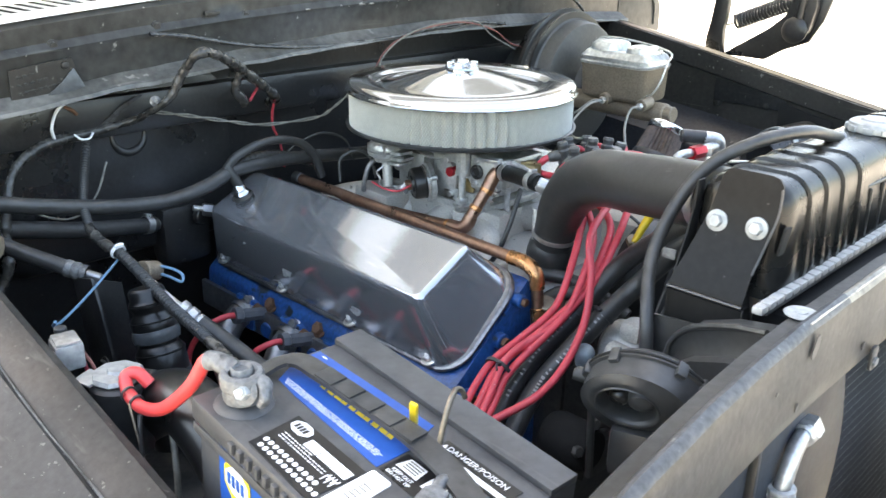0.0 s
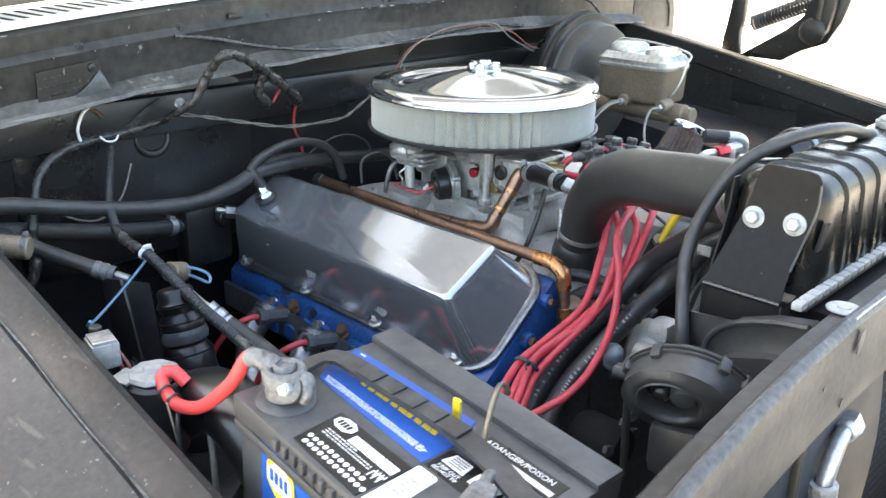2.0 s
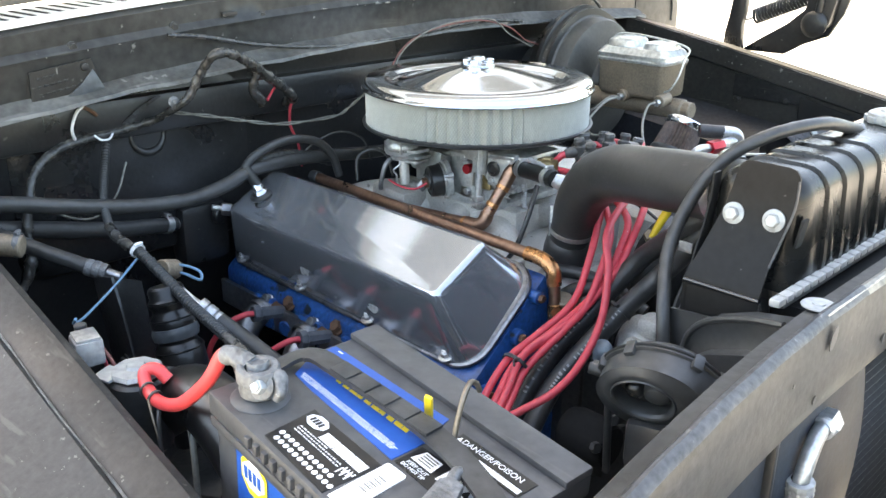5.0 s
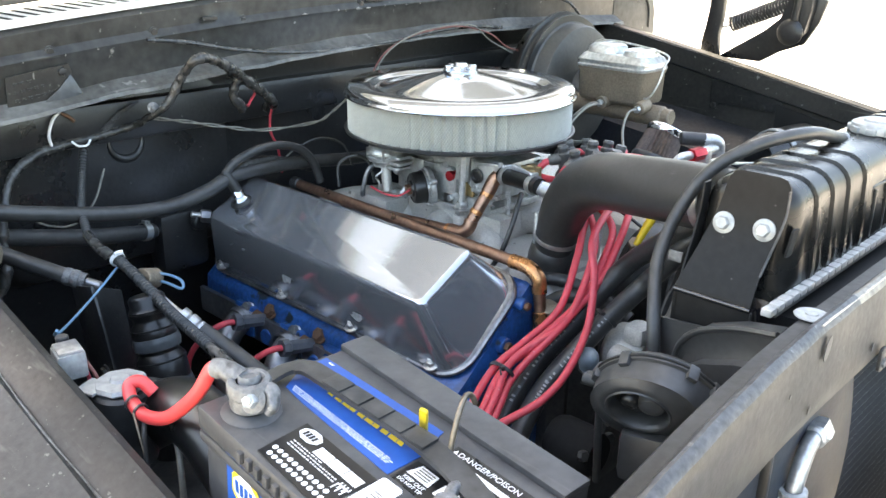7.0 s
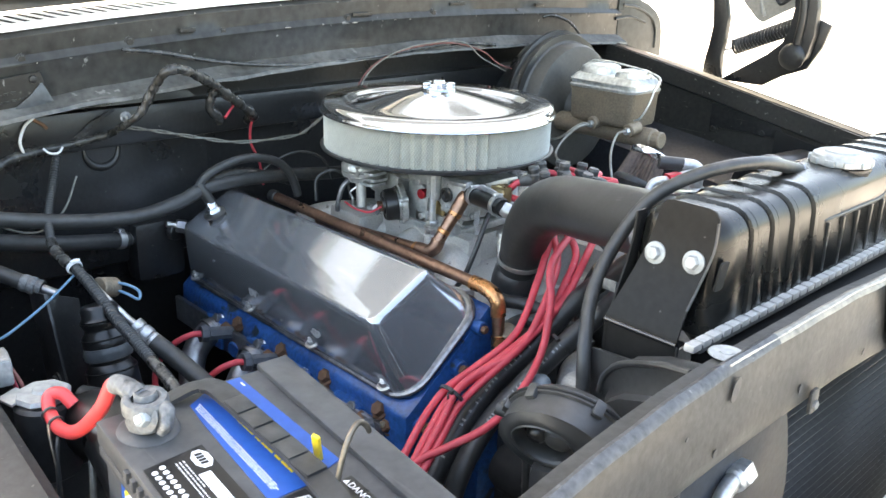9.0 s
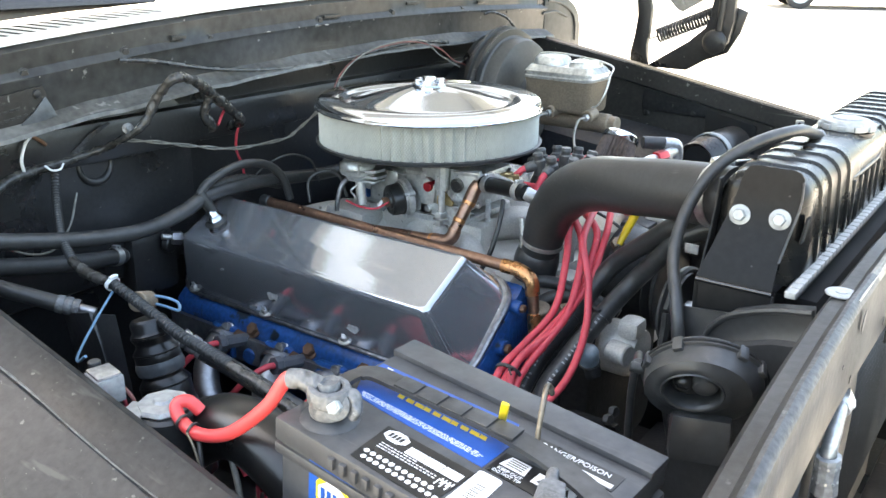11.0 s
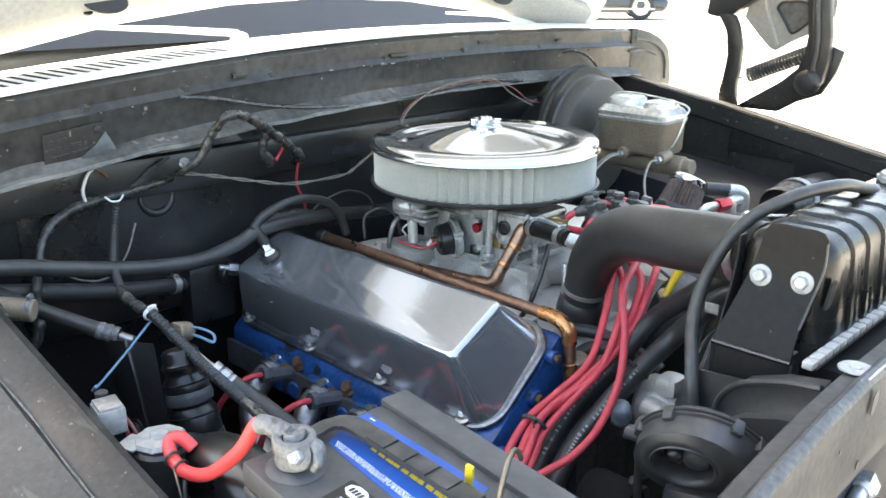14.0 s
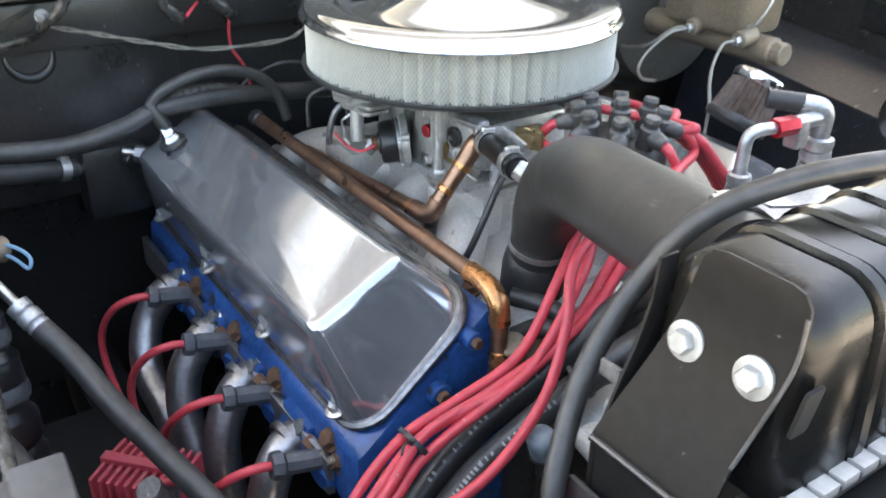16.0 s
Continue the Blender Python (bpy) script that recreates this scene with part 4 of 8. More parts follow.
    part("bracket_end", tube([(0.6425, -0.3262, 1.099), (0.6425, -0.3262, 1.080)], 0.0010, 8), WORN, br)
    # flat plate; the slot's depth is only shade put into its colour
    part("slot", prism(rounded(0.012, 0.026, 0.002), 0.002, Matrix.Translation((0.6535, -0.2925, 1.158)) @ pose(0, 0, 0, 0, 8, 0) @ YZ), SHADEBLACK, t, "shade-black plate for the slot beside the bracket")
    part("clip", box((0.014, 0.003, 0.010), (0.553, -0.300, 1.120), 0.001), LEAD, t, "small steel clip")
    for x, z in ((0.596, 1.164), (0.633, 1.166)):
        part("bolt", hexbolt((x, -0.3010 if z < 1.17 else -0.2992, z), (0, -0.97, 0.18), 0.0062, 0.0062, 0.0100), PALE, t)
    part("inlet", cyl((0.535, -0.212, 1.155), (0.585, -0.222, 1.158), 0.026), GLOSS, t)
    part("lower_tank", box((0.07, 0.64, 0.07), (0.62, 0.02, 0.55), 0.01), GLOSS, t)
    return t


radiator()


def upper_hose():
    t = thing("radiator_hose", (0.4, -0.2, 0.95), "thick black moulded upper radiator hose with clamps", "radiator hose")
    pts = [(0.268, -0.099, 1.002), (0.2727, -0.1012, 1.012), (0.2775, -0.1030, 1.0312), (0.2890, -0.1085, 1.0600), (0.3095, -0.1180, 1.0868), (0.3378, -0.1316, 1.1085), (0.3775, -0.1502, 1.1255), (0.43, -0.172, 1.136), (0.50, -0.197, 1.148), (0.565, -0.217, 1.155)]
    part("hose", tube(pts, [0.0265, 0.0275, 0.029, 0.0315, 0.0335, 0.034, 0.034, 0.034, 0.034, 0.034], 28), HOSE, t)
    part("hose_clamp", clampband((0.545, -0.211, 1.1535), (0.93, -0.30, 0.1), 0.0345), ZINC, t, "steel worm-drive clamp")
    part("hose_clamp", clampband((0.2735, -0.1015, 1.016), (0.25, -0.10, 1), 0.0290, 0.006), ZINC, t, "steel worm-drive clamp")
    part("strap_tail", box((0.034, 0.016, 0.0018), (0, 0, 0), 0.0006, pose(0.550, -0.186, 1.1875, 0, -14, -30)), FOIL, t, "flat steel strap end")
    part("lower_cuff", lathe([(0.0280, 0), (0.0315, 0.003), (0.0320, 0.028), (0.0300, 0.042), (0.0270, 0.046)], (0.2575, -0.0942, 0.958), (0.22, -0.09, 1), 28), RUBBER, t)
    part("thermostat_neck", lathe([(0.045, 0.90), (0.045, 0.930), (0.034, 0.945), (0.0265, 0.955), (0.0265, 0.975)], (0.2575, -0.0935, 0), n=28), CAST, t)
    part("clamp_screw", cyl((0.2500, -0.1130, 1.004), (0.2440, -0.1080, 1.046), 0.0050, n=12), FOIL, t, "bright clamp screw")
    return t


upper_hose()


# ---------------------------------------------------------------- carburettor and intake
def carburettor():
    t = thing("carburettor", (0, 0, 0.985), "cast-metal four-barrel carburettor with black choke", "carburettor")
    part("base_plate", box((0.155, 0.14, 0.014), (0.015, 0, 0.995), 0.004), CARB, t)
    part("throttle_body", box((0.165, 0.115, 0.026), (0.015, 0, 1.014), 0.005), CARB, t)
    part("main_body", box((0.135, 0.105, 0.045), (0.015, 0, 1.048), 0.006), CARB, t)
    for s in (-1, 1):
        bowl = part("fuel_bowl", box((0.045, 0.12, 0.055), (0.015 + s * 0.088, 0, 1.046), 0.010), CARB, t)
        for y in (-0.045, 0.045):
            for z in (1.028, 1.064):
                part("bowl_screw", hexbolt((0.015 + s * 0.111, y, z), (s, 0, 0), 0.005, 0.005), ZINC, bowl)
    part("air_horn", lathe([(0, 1.066), (0.060, 1.066), (0.064, 1.072), (0.0655, 1.080), (0.0655, 1.096), (0, 1.096)], (0.0, 0, 0), n=36), CARB, t)
    cax = Vector((-0.46, -0.88, -0.12)).normalized()
    cf = frame_of(cax).to_3x3()
    cc = Vector((0.0225, -0.092, 1.0325))
    choke = part("choke_housing", lathe([(0.0, 0), (0.024, 0), (0.0255, 0.002), (0.0255, 0.009), (0.0243, 0.01), (0.0243, 0.02), (0.0234, 0.025), (0.0208, 0.027), (0.0201, 0.0255), (0.0135, 0.026), (0.0123, 0.029), (0.0, 0.029)], cc, cax, 36), GLOSS, t, "black round choke housing")
    part("choke_ring", lathe([(0.024, -0.006), (0.029, -0.005), (0.029, 0.002), (0.0257, 0.004)], cc, cax, 32), CARB, choke)
    part("choke_clamp", lathe([(0.0248, 0.004), (0.0264, 0.0045), (0.0264, 0.0075), (0.0248, 0.008)], cc, cax, 32), ZINC, choke, "bright retaining strap")
    for a in (25, 150, 275):
        q = cc + cf @ Vector((0.0285 * math.cos(radians(a)), 0.0285 * math.sin(radians(a)), 0))
        part("choke_ear", cyl(q - cax * 0.006, q + cax * 0.003, 0.0048, n=12), CARB, choke)
        part("choke_screw", cyl(q + cax * 0.002, q + cax * 0.007, 0.0032, n=10), ZINC, choke)
    block = part("terminal_block", box((0.017, 0.012, 0.010), (0, 0, 0), 0.002, Matrix.Translation(cc + cax * 0.031) @ frame_of(cax)), RUST, choke, "brown terminal block")
    for dx, dy, m in ((-0.0055, 0.001, LWHITE), (0.0035, -0.001, LEAD)):
        q = cc + cax * 0.034 + cf @ Vector((dx, dy, 0))
        part("terminal", box((0.0058, 0.0085, 0.016), (0, 0, 0), 0.0012, Matrix.Translation(q + Vector((-0.002, 0, -0.004))) @ frame_of(cax + Vector((0, 0, -0.9)))), m, block)
    part("choke_bracket", prism([(-0.02, 1.005), (0.03, 1.01), (0.035, 1.055), (0.012, 1.075), (-0.005, 1.068), (-0.012, 1.04)], 0.010, Matrix.Translation((0.040, 0.0, 0)) @ Matrix.Translation((0, -0.085, 0)) @ XZ, 0.002), CARB, t)
    pot = part("vacuum_pot", lathe([(0, 1.050), (0.016, 1.050), (0.018, 1.056), (0.026, 1.060), (0.027, 1.066), (0.024, 1.068), (0.0275, 1.070), (0.0275, 1.075), (0.022, 1.083), (0.01, 1.086), (0, 1.086)], (-0.062, -0.105, 0), n=28), CARB, t, "round die-cast vacuum pot")
    for k in range(4):
        a = math.pi * (0.25 + k / 2)
        part("pot_screw", cyl((-0.062 + 0.024 * math.cos(a), -0.105 + 0.024 * math.sin(a), 1.062), (-0.062 + 0.024 * math.cos(a), -0.105 + 0.024 * math.sin(a), 1.079), 0.004, n=8), ZINC, pot)
    for h, w in ((1.049, 0.062), (1.057, 0.070), (1.066, 0.064)):
        part("pot_plate", prism(rounded(w, 0.034, 0.008), 0.0045, Matrix.Translation((-0.052, -0.098, h)), 0.001), CARB, pot)
    part("pedestal", box((0.090, 0.050, 0.036), (-0.075, -0.100, 0.985), 0.010, pose(0, 0, 0, 0, 0, -6)), CAST, t, "cast pedestal on the manifold")
    part("side_wall", box((0.080, 0.012, 0.052), (0.070, -0.068, 1.030), 0.004), CARB, t)
    part("bracket_block", box((0.060, 0.040, 0.060), (-0.035, -0.055, 1.035), 0.008), CARB, t)
    part("pot_stem", cyl((-0.048, -0.112, 1.012), (-0.055, -0.108, 1.052), 0.008), CAST, t)
    part("vent_tube", tube([(-0.075, -0.100, 1.055), (-0.080, -0.122, 1.042), (-0.084, -0.130, 1.015), (-0.086, -0.130, 1.000)], 0.0040, 10), ALU_EDGE, t, "bent steel tube")
    part("linkage_rod", tube([(-0.052, -0.118, 1.045), (-0.058, -0.126, 1.036), (-0.047, -0.130, 1.030), (-0.050, -0.128, 1.018), (-0.042, -0.126, 1.012)], 0.0016, 8), ZINC, t)
    part("red_cap", cyl((0.064, -0.072, 1.056), (0.064, -0.091, 1.055), 0.0075), ANOD, t, "small red cap")
    for x in (0.095, 0.115, 0.075):
        part("stud", cyl((x, -0.075, 1.0), (x, -0.076, 1.062 if x < 0.11 else 1.04), 0.0045, n=10), ZINC, t)
    part("flange_wall", box((0.26, 0.030, 0.046), (0.030, -0.068, 0.984), 0.008), CAST, t)
    part("mount_flange", prism(rounded(0.20, 0.150, 0.020), 0.010, Matrix.Translation((0.030, -0.015, 1.002)), 0.002), CARB, t)
    part("idle_solenoid", join(lathe([(0, 0), (0.011, 0), (0.012, 0.003), (0.012, 0.026), (0.010, 0.030), (0, 0.031)], (0.168, -0.020, 1.070), (0.35, -0.9, 0.2), 24), box((0.030, 0.006, 0.022), (0.180, -0.042, 1.074), 0.002, pose(0, 0, 0, 10, 0, 25))), GOLD, t, "yellow zinc-plated solenoid")
    part("side_cover", box((0.046, 0.020, 0.050), (0.129, -0.080, 1.066), 0.005), CARB, t)
    part("sight_plug", lathe([(0.004, 0), (0.0105, 0), (0.0110, 0.004), (0.0075, 0.005), (0.006, 0.002), (0, 0.002)], (0.122, -0.091, 1.068), (0, -1, 0), 20), GLOSS, t)
    for k, z in enumerate((1.044, 1.088)):
        part("cover_rail", box((0.050, 0.006, 0.005), (0.137, -0.0915, z), 0.001, pose(0, 0, 0, 0, 4 - 8 * k, 0)), ZINC, t)
    for x, z in ((0.118, 1.050), (0.156, 1.050), (0.118, 1.084), (0.156, 1.084)):
        part("cover_screw", cyl((x, -0.088, z), (x, -0.0935, z), 0.0038, n=10), ZINC, t)
    part("pillar", join(cyl((0.094, -0.094, 1.020), (0.0955, -0.0935, 1.094), 0.0052), box((0.020, 0.012, 0.038), (0.094, -0.092, 1.075), 0.002)), CARB, t)
    part("pillar_nut", hexbolt((0.094, -0.094, 1.012), (0, 0, 1), 0.0095, 0.011, 0.0125), ZINC, t)
    part("float_vent", box((0.040, 0.016, 0.018), (0.074, -0.083, 1.080), 0.004), CARB, t)
    part("lower_body", box((0.090, 0.014, 0.026), (0.088, -0.078, 1.018), 0.005), CARB, t)
    for x, z, r in ((0.058, 1.072, 0.005), (0.090, 1.060, 0.006), (0.120, 1.030, 0.0055), (0.066, 1.022, 0.005)):
        part("screw_head", cyl((x, -0.084, z), (x, -0.0925, z), r, n=12), ZINC, t)
    part("throttle_lever", prism([(0, 0), (0.05, 0.008), (0.055, 0.022), (0.02, 0.03), (-0.01, 0.018)], 0.004, Matrix.Translation((0.150, -0.070, 1.060)) @ XZ, 0.001), CARB, t, "tarnished brass lever")
    part("spring", tube([(0.165 + 0.004 * math.cos(k * 1.3), -0.074 + 0.004 * math.sin(k * 1.3), 1.015 + 0.0006 * k) for k in range(60)], 0.0008, 5, straight=True), ZINC, t)
    rnd = random.Random(11)
    for k in range(14):
        x, z = -0.055 + 0.185 * rnd.random(), 1.012 + 0.060 * rnd.random()
        part("body_screw", hexbolt((x, -0.0585, z), (0, -1, 0.1), 0.003 + 0.0015 * rnd.random(), 0.005), ZINC, t)
    for pts in ([(-0.02, -0.075, 1.070), (0.01, -0.082, 1.066), (0.05, -0.080, 1.070)], [(0.085, -0.078, 1.020), (0.11, -0.084, 1.030), (0.145, -0.080, 1.024)], [(-0.035, -0.080, 1.010), (-0.02, -0.090, 1.020), (-0.015, -0.088, 1.045)], [(0.105, -0.080, 1.066), (0.12, -0.088, 1.055), (0.122, -0.086, 1.035)]):
        part("linkage_rod", tube(pts, 0.0016, 8), ZINC, t)
    part("accelerator_lever", prism([(-0.012, -0.008), (0.014, -0.012), (0.020, 0.006), (0.004, 0.020), (-0.010, 0.012)], 0.003, Matrix.Translation((0.088, -0.083, 1.030)) @ XZ, 0.0008), GOLD, t, "yellow zinc-plated lever")
    part("pump_housing", lathe([(0, 0), (0.016, 0), (0.017, 0.004), (0.013, 0.009), (0, 0.010)], (0.112, -0.062, 1.028), (0, -1, 0), 24), CARB, t)
    for x, y in ((0.088, -0.088), (-0.058, -0.088)):
        part("mount_boss", cyl((x, y, 0.960), (x, y, 1.000), 0.012), CAST, t)
        part("mount_nut", hexbolt((x, y, 1.000), (0, 0, 1), 0.0085, 0.009), ZINC, t)
    return t


carburettor()


def intake():
    t = thing("intake_manifold", (0, 0, 0.87), "cast aluminium intake manifold under the carburettor", "intake manifold")
    part("plenum", box((0.20, 0.17, 0.07), (0.015, 0, 0.955), 0.02), CAST, t)
    part("valley_plate", prism([(-0.155, 0.87), (0.155, 0.87), (0.150, 0.925), (0.07, 0.945), (-0.07, 0.945), (-0.150, 0.925)], 0.52, Matrix.Translation((-0.26, 0, 0)) @ YZ, 0.008), CAST, t)
    for s in (-1, 1):
        for x in (-0.19, -0.075, 0.055, 0.17):
            mx = 0.015 + (x - 0.015) * 0.45
            part("runner", tube([(x, s * 0.150, 0.930), (x * 0.9 + mx * 0.1, s * 0.115, 0.955), ((x + mx) / 2, s * 0.08, 0.968), (mx, s * 0.03, 0.965)], [0.026, 0.027, 0.028, 0.028], 16), CAST, t)
    part("water_neck", box((0.08, 0.13, 0.045), (0.245, -0.045, 0.915), 0.012), CAST, t)
    part("boss", cyl((0.195, -0.128, 0.930), (0.195, -0.128, 0.962), 0.017), CAST, t)
    part("boss", cyl((-0.13, -0.120, 0.930), (-0.13, -0.120, 0.972), 0.020), CAST, t)
    for x, y in ((-0.22, -0.14), (0.02, -0.142), (0.215, -0.135), (-0.1, -0.143), (0.11, -0.143)):
        part("bolt", hexbolt((x, y, 0.945), (0, -0.4, 0.9), 0.008, 0.009, 0.011), RUST if x > 0.2 else ZINC, t)
    return t


intake()


# ---------------------------------------------------------------- pipes and hoses of the engine
def copper_line():
    t = thing("copper_pipe", (0.1, -0.16, 0.92), "tarnished copper water pipe with soldered elbows", "copper pipe")
    part("long_run", tube([(-0.212, -0.1705, 1.004), (0.262, -0.1640, 0.9925)], 0.0082, 16), COPPER, t)
    part("elbow", tube([(0.250, -0.1642, 0.9928), (0.275, -0.1640, 0.9915), (0.294, -0.1650, 0.982), (0.299, -0.1660, 0.962)], 0.0100, 16), SOLDER, t, "bright soldered elbow")
    part("drop", tube([(0.298, -0.1660, 0.968), (0.309, -0.1720, 0.905)], 0.0082, 16), COPPER, t)
    part("collar", cyl((0.3035, -0.169, 0.938), (0.3085, -0.1715, 0.912), 0.0098), SOLDER, t)
    part("collar", cyl((-0.212, -0.1705, 1.004), (-0.195, -0.1703, 1.0035), 0.0100), RUBBER, t)
    t = thing("copper_pipe", (0.1, -0.12, 0.99), "tarnished copper branch pipe up to a clamped hose", "copper pipe")
    part("short_run", tube([(-0.12, -0.1420, 0.9800), (0.118, -0.1345, 0.9935)], 0.0080, 16), COPPER, t)
    part("elbow", tube([(0.110, -0.1345, 0.9930), (0.130, -0.1330, 0.9940), (0.1395, -0.1290, 1.002), (0.1418, -0.1250, 1.013)], 0.0100, 16), COPPER, t)
    part("collar", cyl((0.104, -0.1350, 0.9925), (0.113, -0.1347, 0.9930), 0.0096), SOLDER, t, "bright solder ring")
    part("riser", tube([(0.141, -0.1255, 1.010), (0.151, -0.0945, 1.060)], 0.0088, 16), COPPER, t)
    part("collar", cyl((0.1432, -0.1195, 1.021), (0.1444, -0.1160, 1.027), 0.0094), SOLDER, t)
    part("elbow", tube([(0.149, -0.100, 1.050), (0.1525, -0.090, 1.068), (0.160, -0.086, 1.0755), (0.172, -0.089, 1.0775)], 0.0102, 16), COPPER, t)
    part("collar", cyl((0.1478, -0.1035, 1.044), (0.1492, -0.0990, 1.051), 0.0099), SOLDER, t, "bright solder ring")
    t = thing("bypass_hose", (0.21, -0.10, 1.06), "short black rubber hose with two steel clamps", "hose")
    part("hose", tube([(0.164, -0.0868, 1.0768), (0.21, -0.102, 1.081), (0.254, -0.118, 1.085)], 0.0112, 18), BLACKCAN, t)
    for a in (0.176, 0.240):
        part("hose_clamp", clampband((a, -0.0868 - (a - 0.164) * 0.345, 1.0768 + (a - 0.164) * 0.09), (0.94, -0.33, 0.09), 0.0122, 0.010), ZINC, t)
    part("nipple", cyl((0.25, -0.1165, 1.0845), (0.275, -0.1, 1.070), 0.010), FOIL, t)


copper_line()


def hose(name, pts, r, label, material=None, category="hose", n=14, **kw):
    return solo(name, tube(pts, r, n, **kw), material or RUBBER, label, category)


def upper_heater_hose():
    t = thing("heater_hose", (-0.2, -0.4, 1.0), "black rubber heater hose along the firewall", "hose")
    pts = [(-0.2, -0.725, 1.076), (-0.2, -0.655, 1.065), (-0.2, -0.595, 1.049), (-0.2, -0.49, 1.025), (-0.2, -0.404, 1.016), (-0.2, -0.338, 1.026), (-0.2, -0.287, 1.041), (-0.2, -0.18, 1.04), (-0.2, -0.036, 1.024), (-0.21, 0.08, 1.02)]
    part("hose", tube(pts, 0.0108, 14), RUBBER, t)
    part("hose_clamp", clampband((-0.2, -0.712, 1.073), (0, 1, -0.14), 0.0111), ZINC, t, "steel worm-drive clamp")


upper_heater_hose()


def lower_heater_hose():
    t = thing("heater_hose", (-0.28, -0.5, 0.94), "black rubber heater hose with clamped end", "hose")
    pts = [(-0.27, -0.725, 1.027), (-0.27, -0.639, 1.009), (-0.27, -0.575, 0.993), (-0.27, -0.505, 0.976), (-0.288, -0.42, 0.956), (-0.297, -0.383, 0.949)]
    part("hose", tube(pts, 0.0125, 14), RUBBER, t)
    part("hose_clamp", clampband((-0.294, -0.397, 0.952), (-0.2, 0.9, -0.2), 0.0130), ZINC, t)
    part("pipe_stub", cyl((-0.296, -0.386, 0.950), (-0.31, -0.345, 0.942), 0.010), STEEL, t)
    t = thing("heater_valve", (-0.30, -0.36, 0.86), "black heater valve block on the firewall", "valve")
    part("body", box((0.05, 0.085, 0.10), (-0.305, -0.335, 0.925), 0.015), WALL, t)
    part("cap", cyl((-0.277, -0.318, 0.955), (-0.266, -0.314, 0.955), 0.014), WALL, t)


lower_heater_hose()


def left_hose():
    t = thing("steering_hose", (-0.13, -0.6, 0.96), "black hose with crimped steel end", "hose")
    part("hose", tube([(-0.25, -0.72, 1.06), (-0.2, -0.670, 1.028), (-0.15, -0.639, 1.012), (-0.12, -0.615, 1.0), (-0.100, -0.601, 0.993)], 0.010, 14), RUBBER, t)
    part("crimp", lathe([(0.0100, 0), (0.0112, 0.001), (0.0112, 0.007), (0.0098, 0.009), (0.0112, 0.011), (0.0112, 0.017), (0.0095, 0.019), (0.0105, 0.021), (0.0100, 0.027)], (-0.103, -0.603, 0.994), (0.72, 0.64, -0.26), 18), LEAD, t)
    part("pipe", cyl((-0.084, -0.586, 0.987), (-0.070, -0.574, 0.981), 0.006), STEEL, t)


left_hose()

LOOM = [(-0.235, -0.66, 0.90), (-0.24, -0.625, 0.963), (-0.25, -0.617, 1.015), (-0.27, -0.591, 1.076), (-0.28, -0.555, 1.101), (-0.285, -0.512, 1.109), (-0.288, -0.449, 1.114), (-0.270, -0.408, 1.125), (-0.240, -0.403, 1.139), (-0.214, -0.394, 1.153), (-0.205, -0.380, 1.170), (-0.195, -0.368, 1.198), (-0.17, -0.356, 1.226), (-0.18, -0.319, 1.22), (-0.21, -0.259, 1.188), (-0.24, -0.182, 1.134), (-0.29, -0.165, 1.115)]


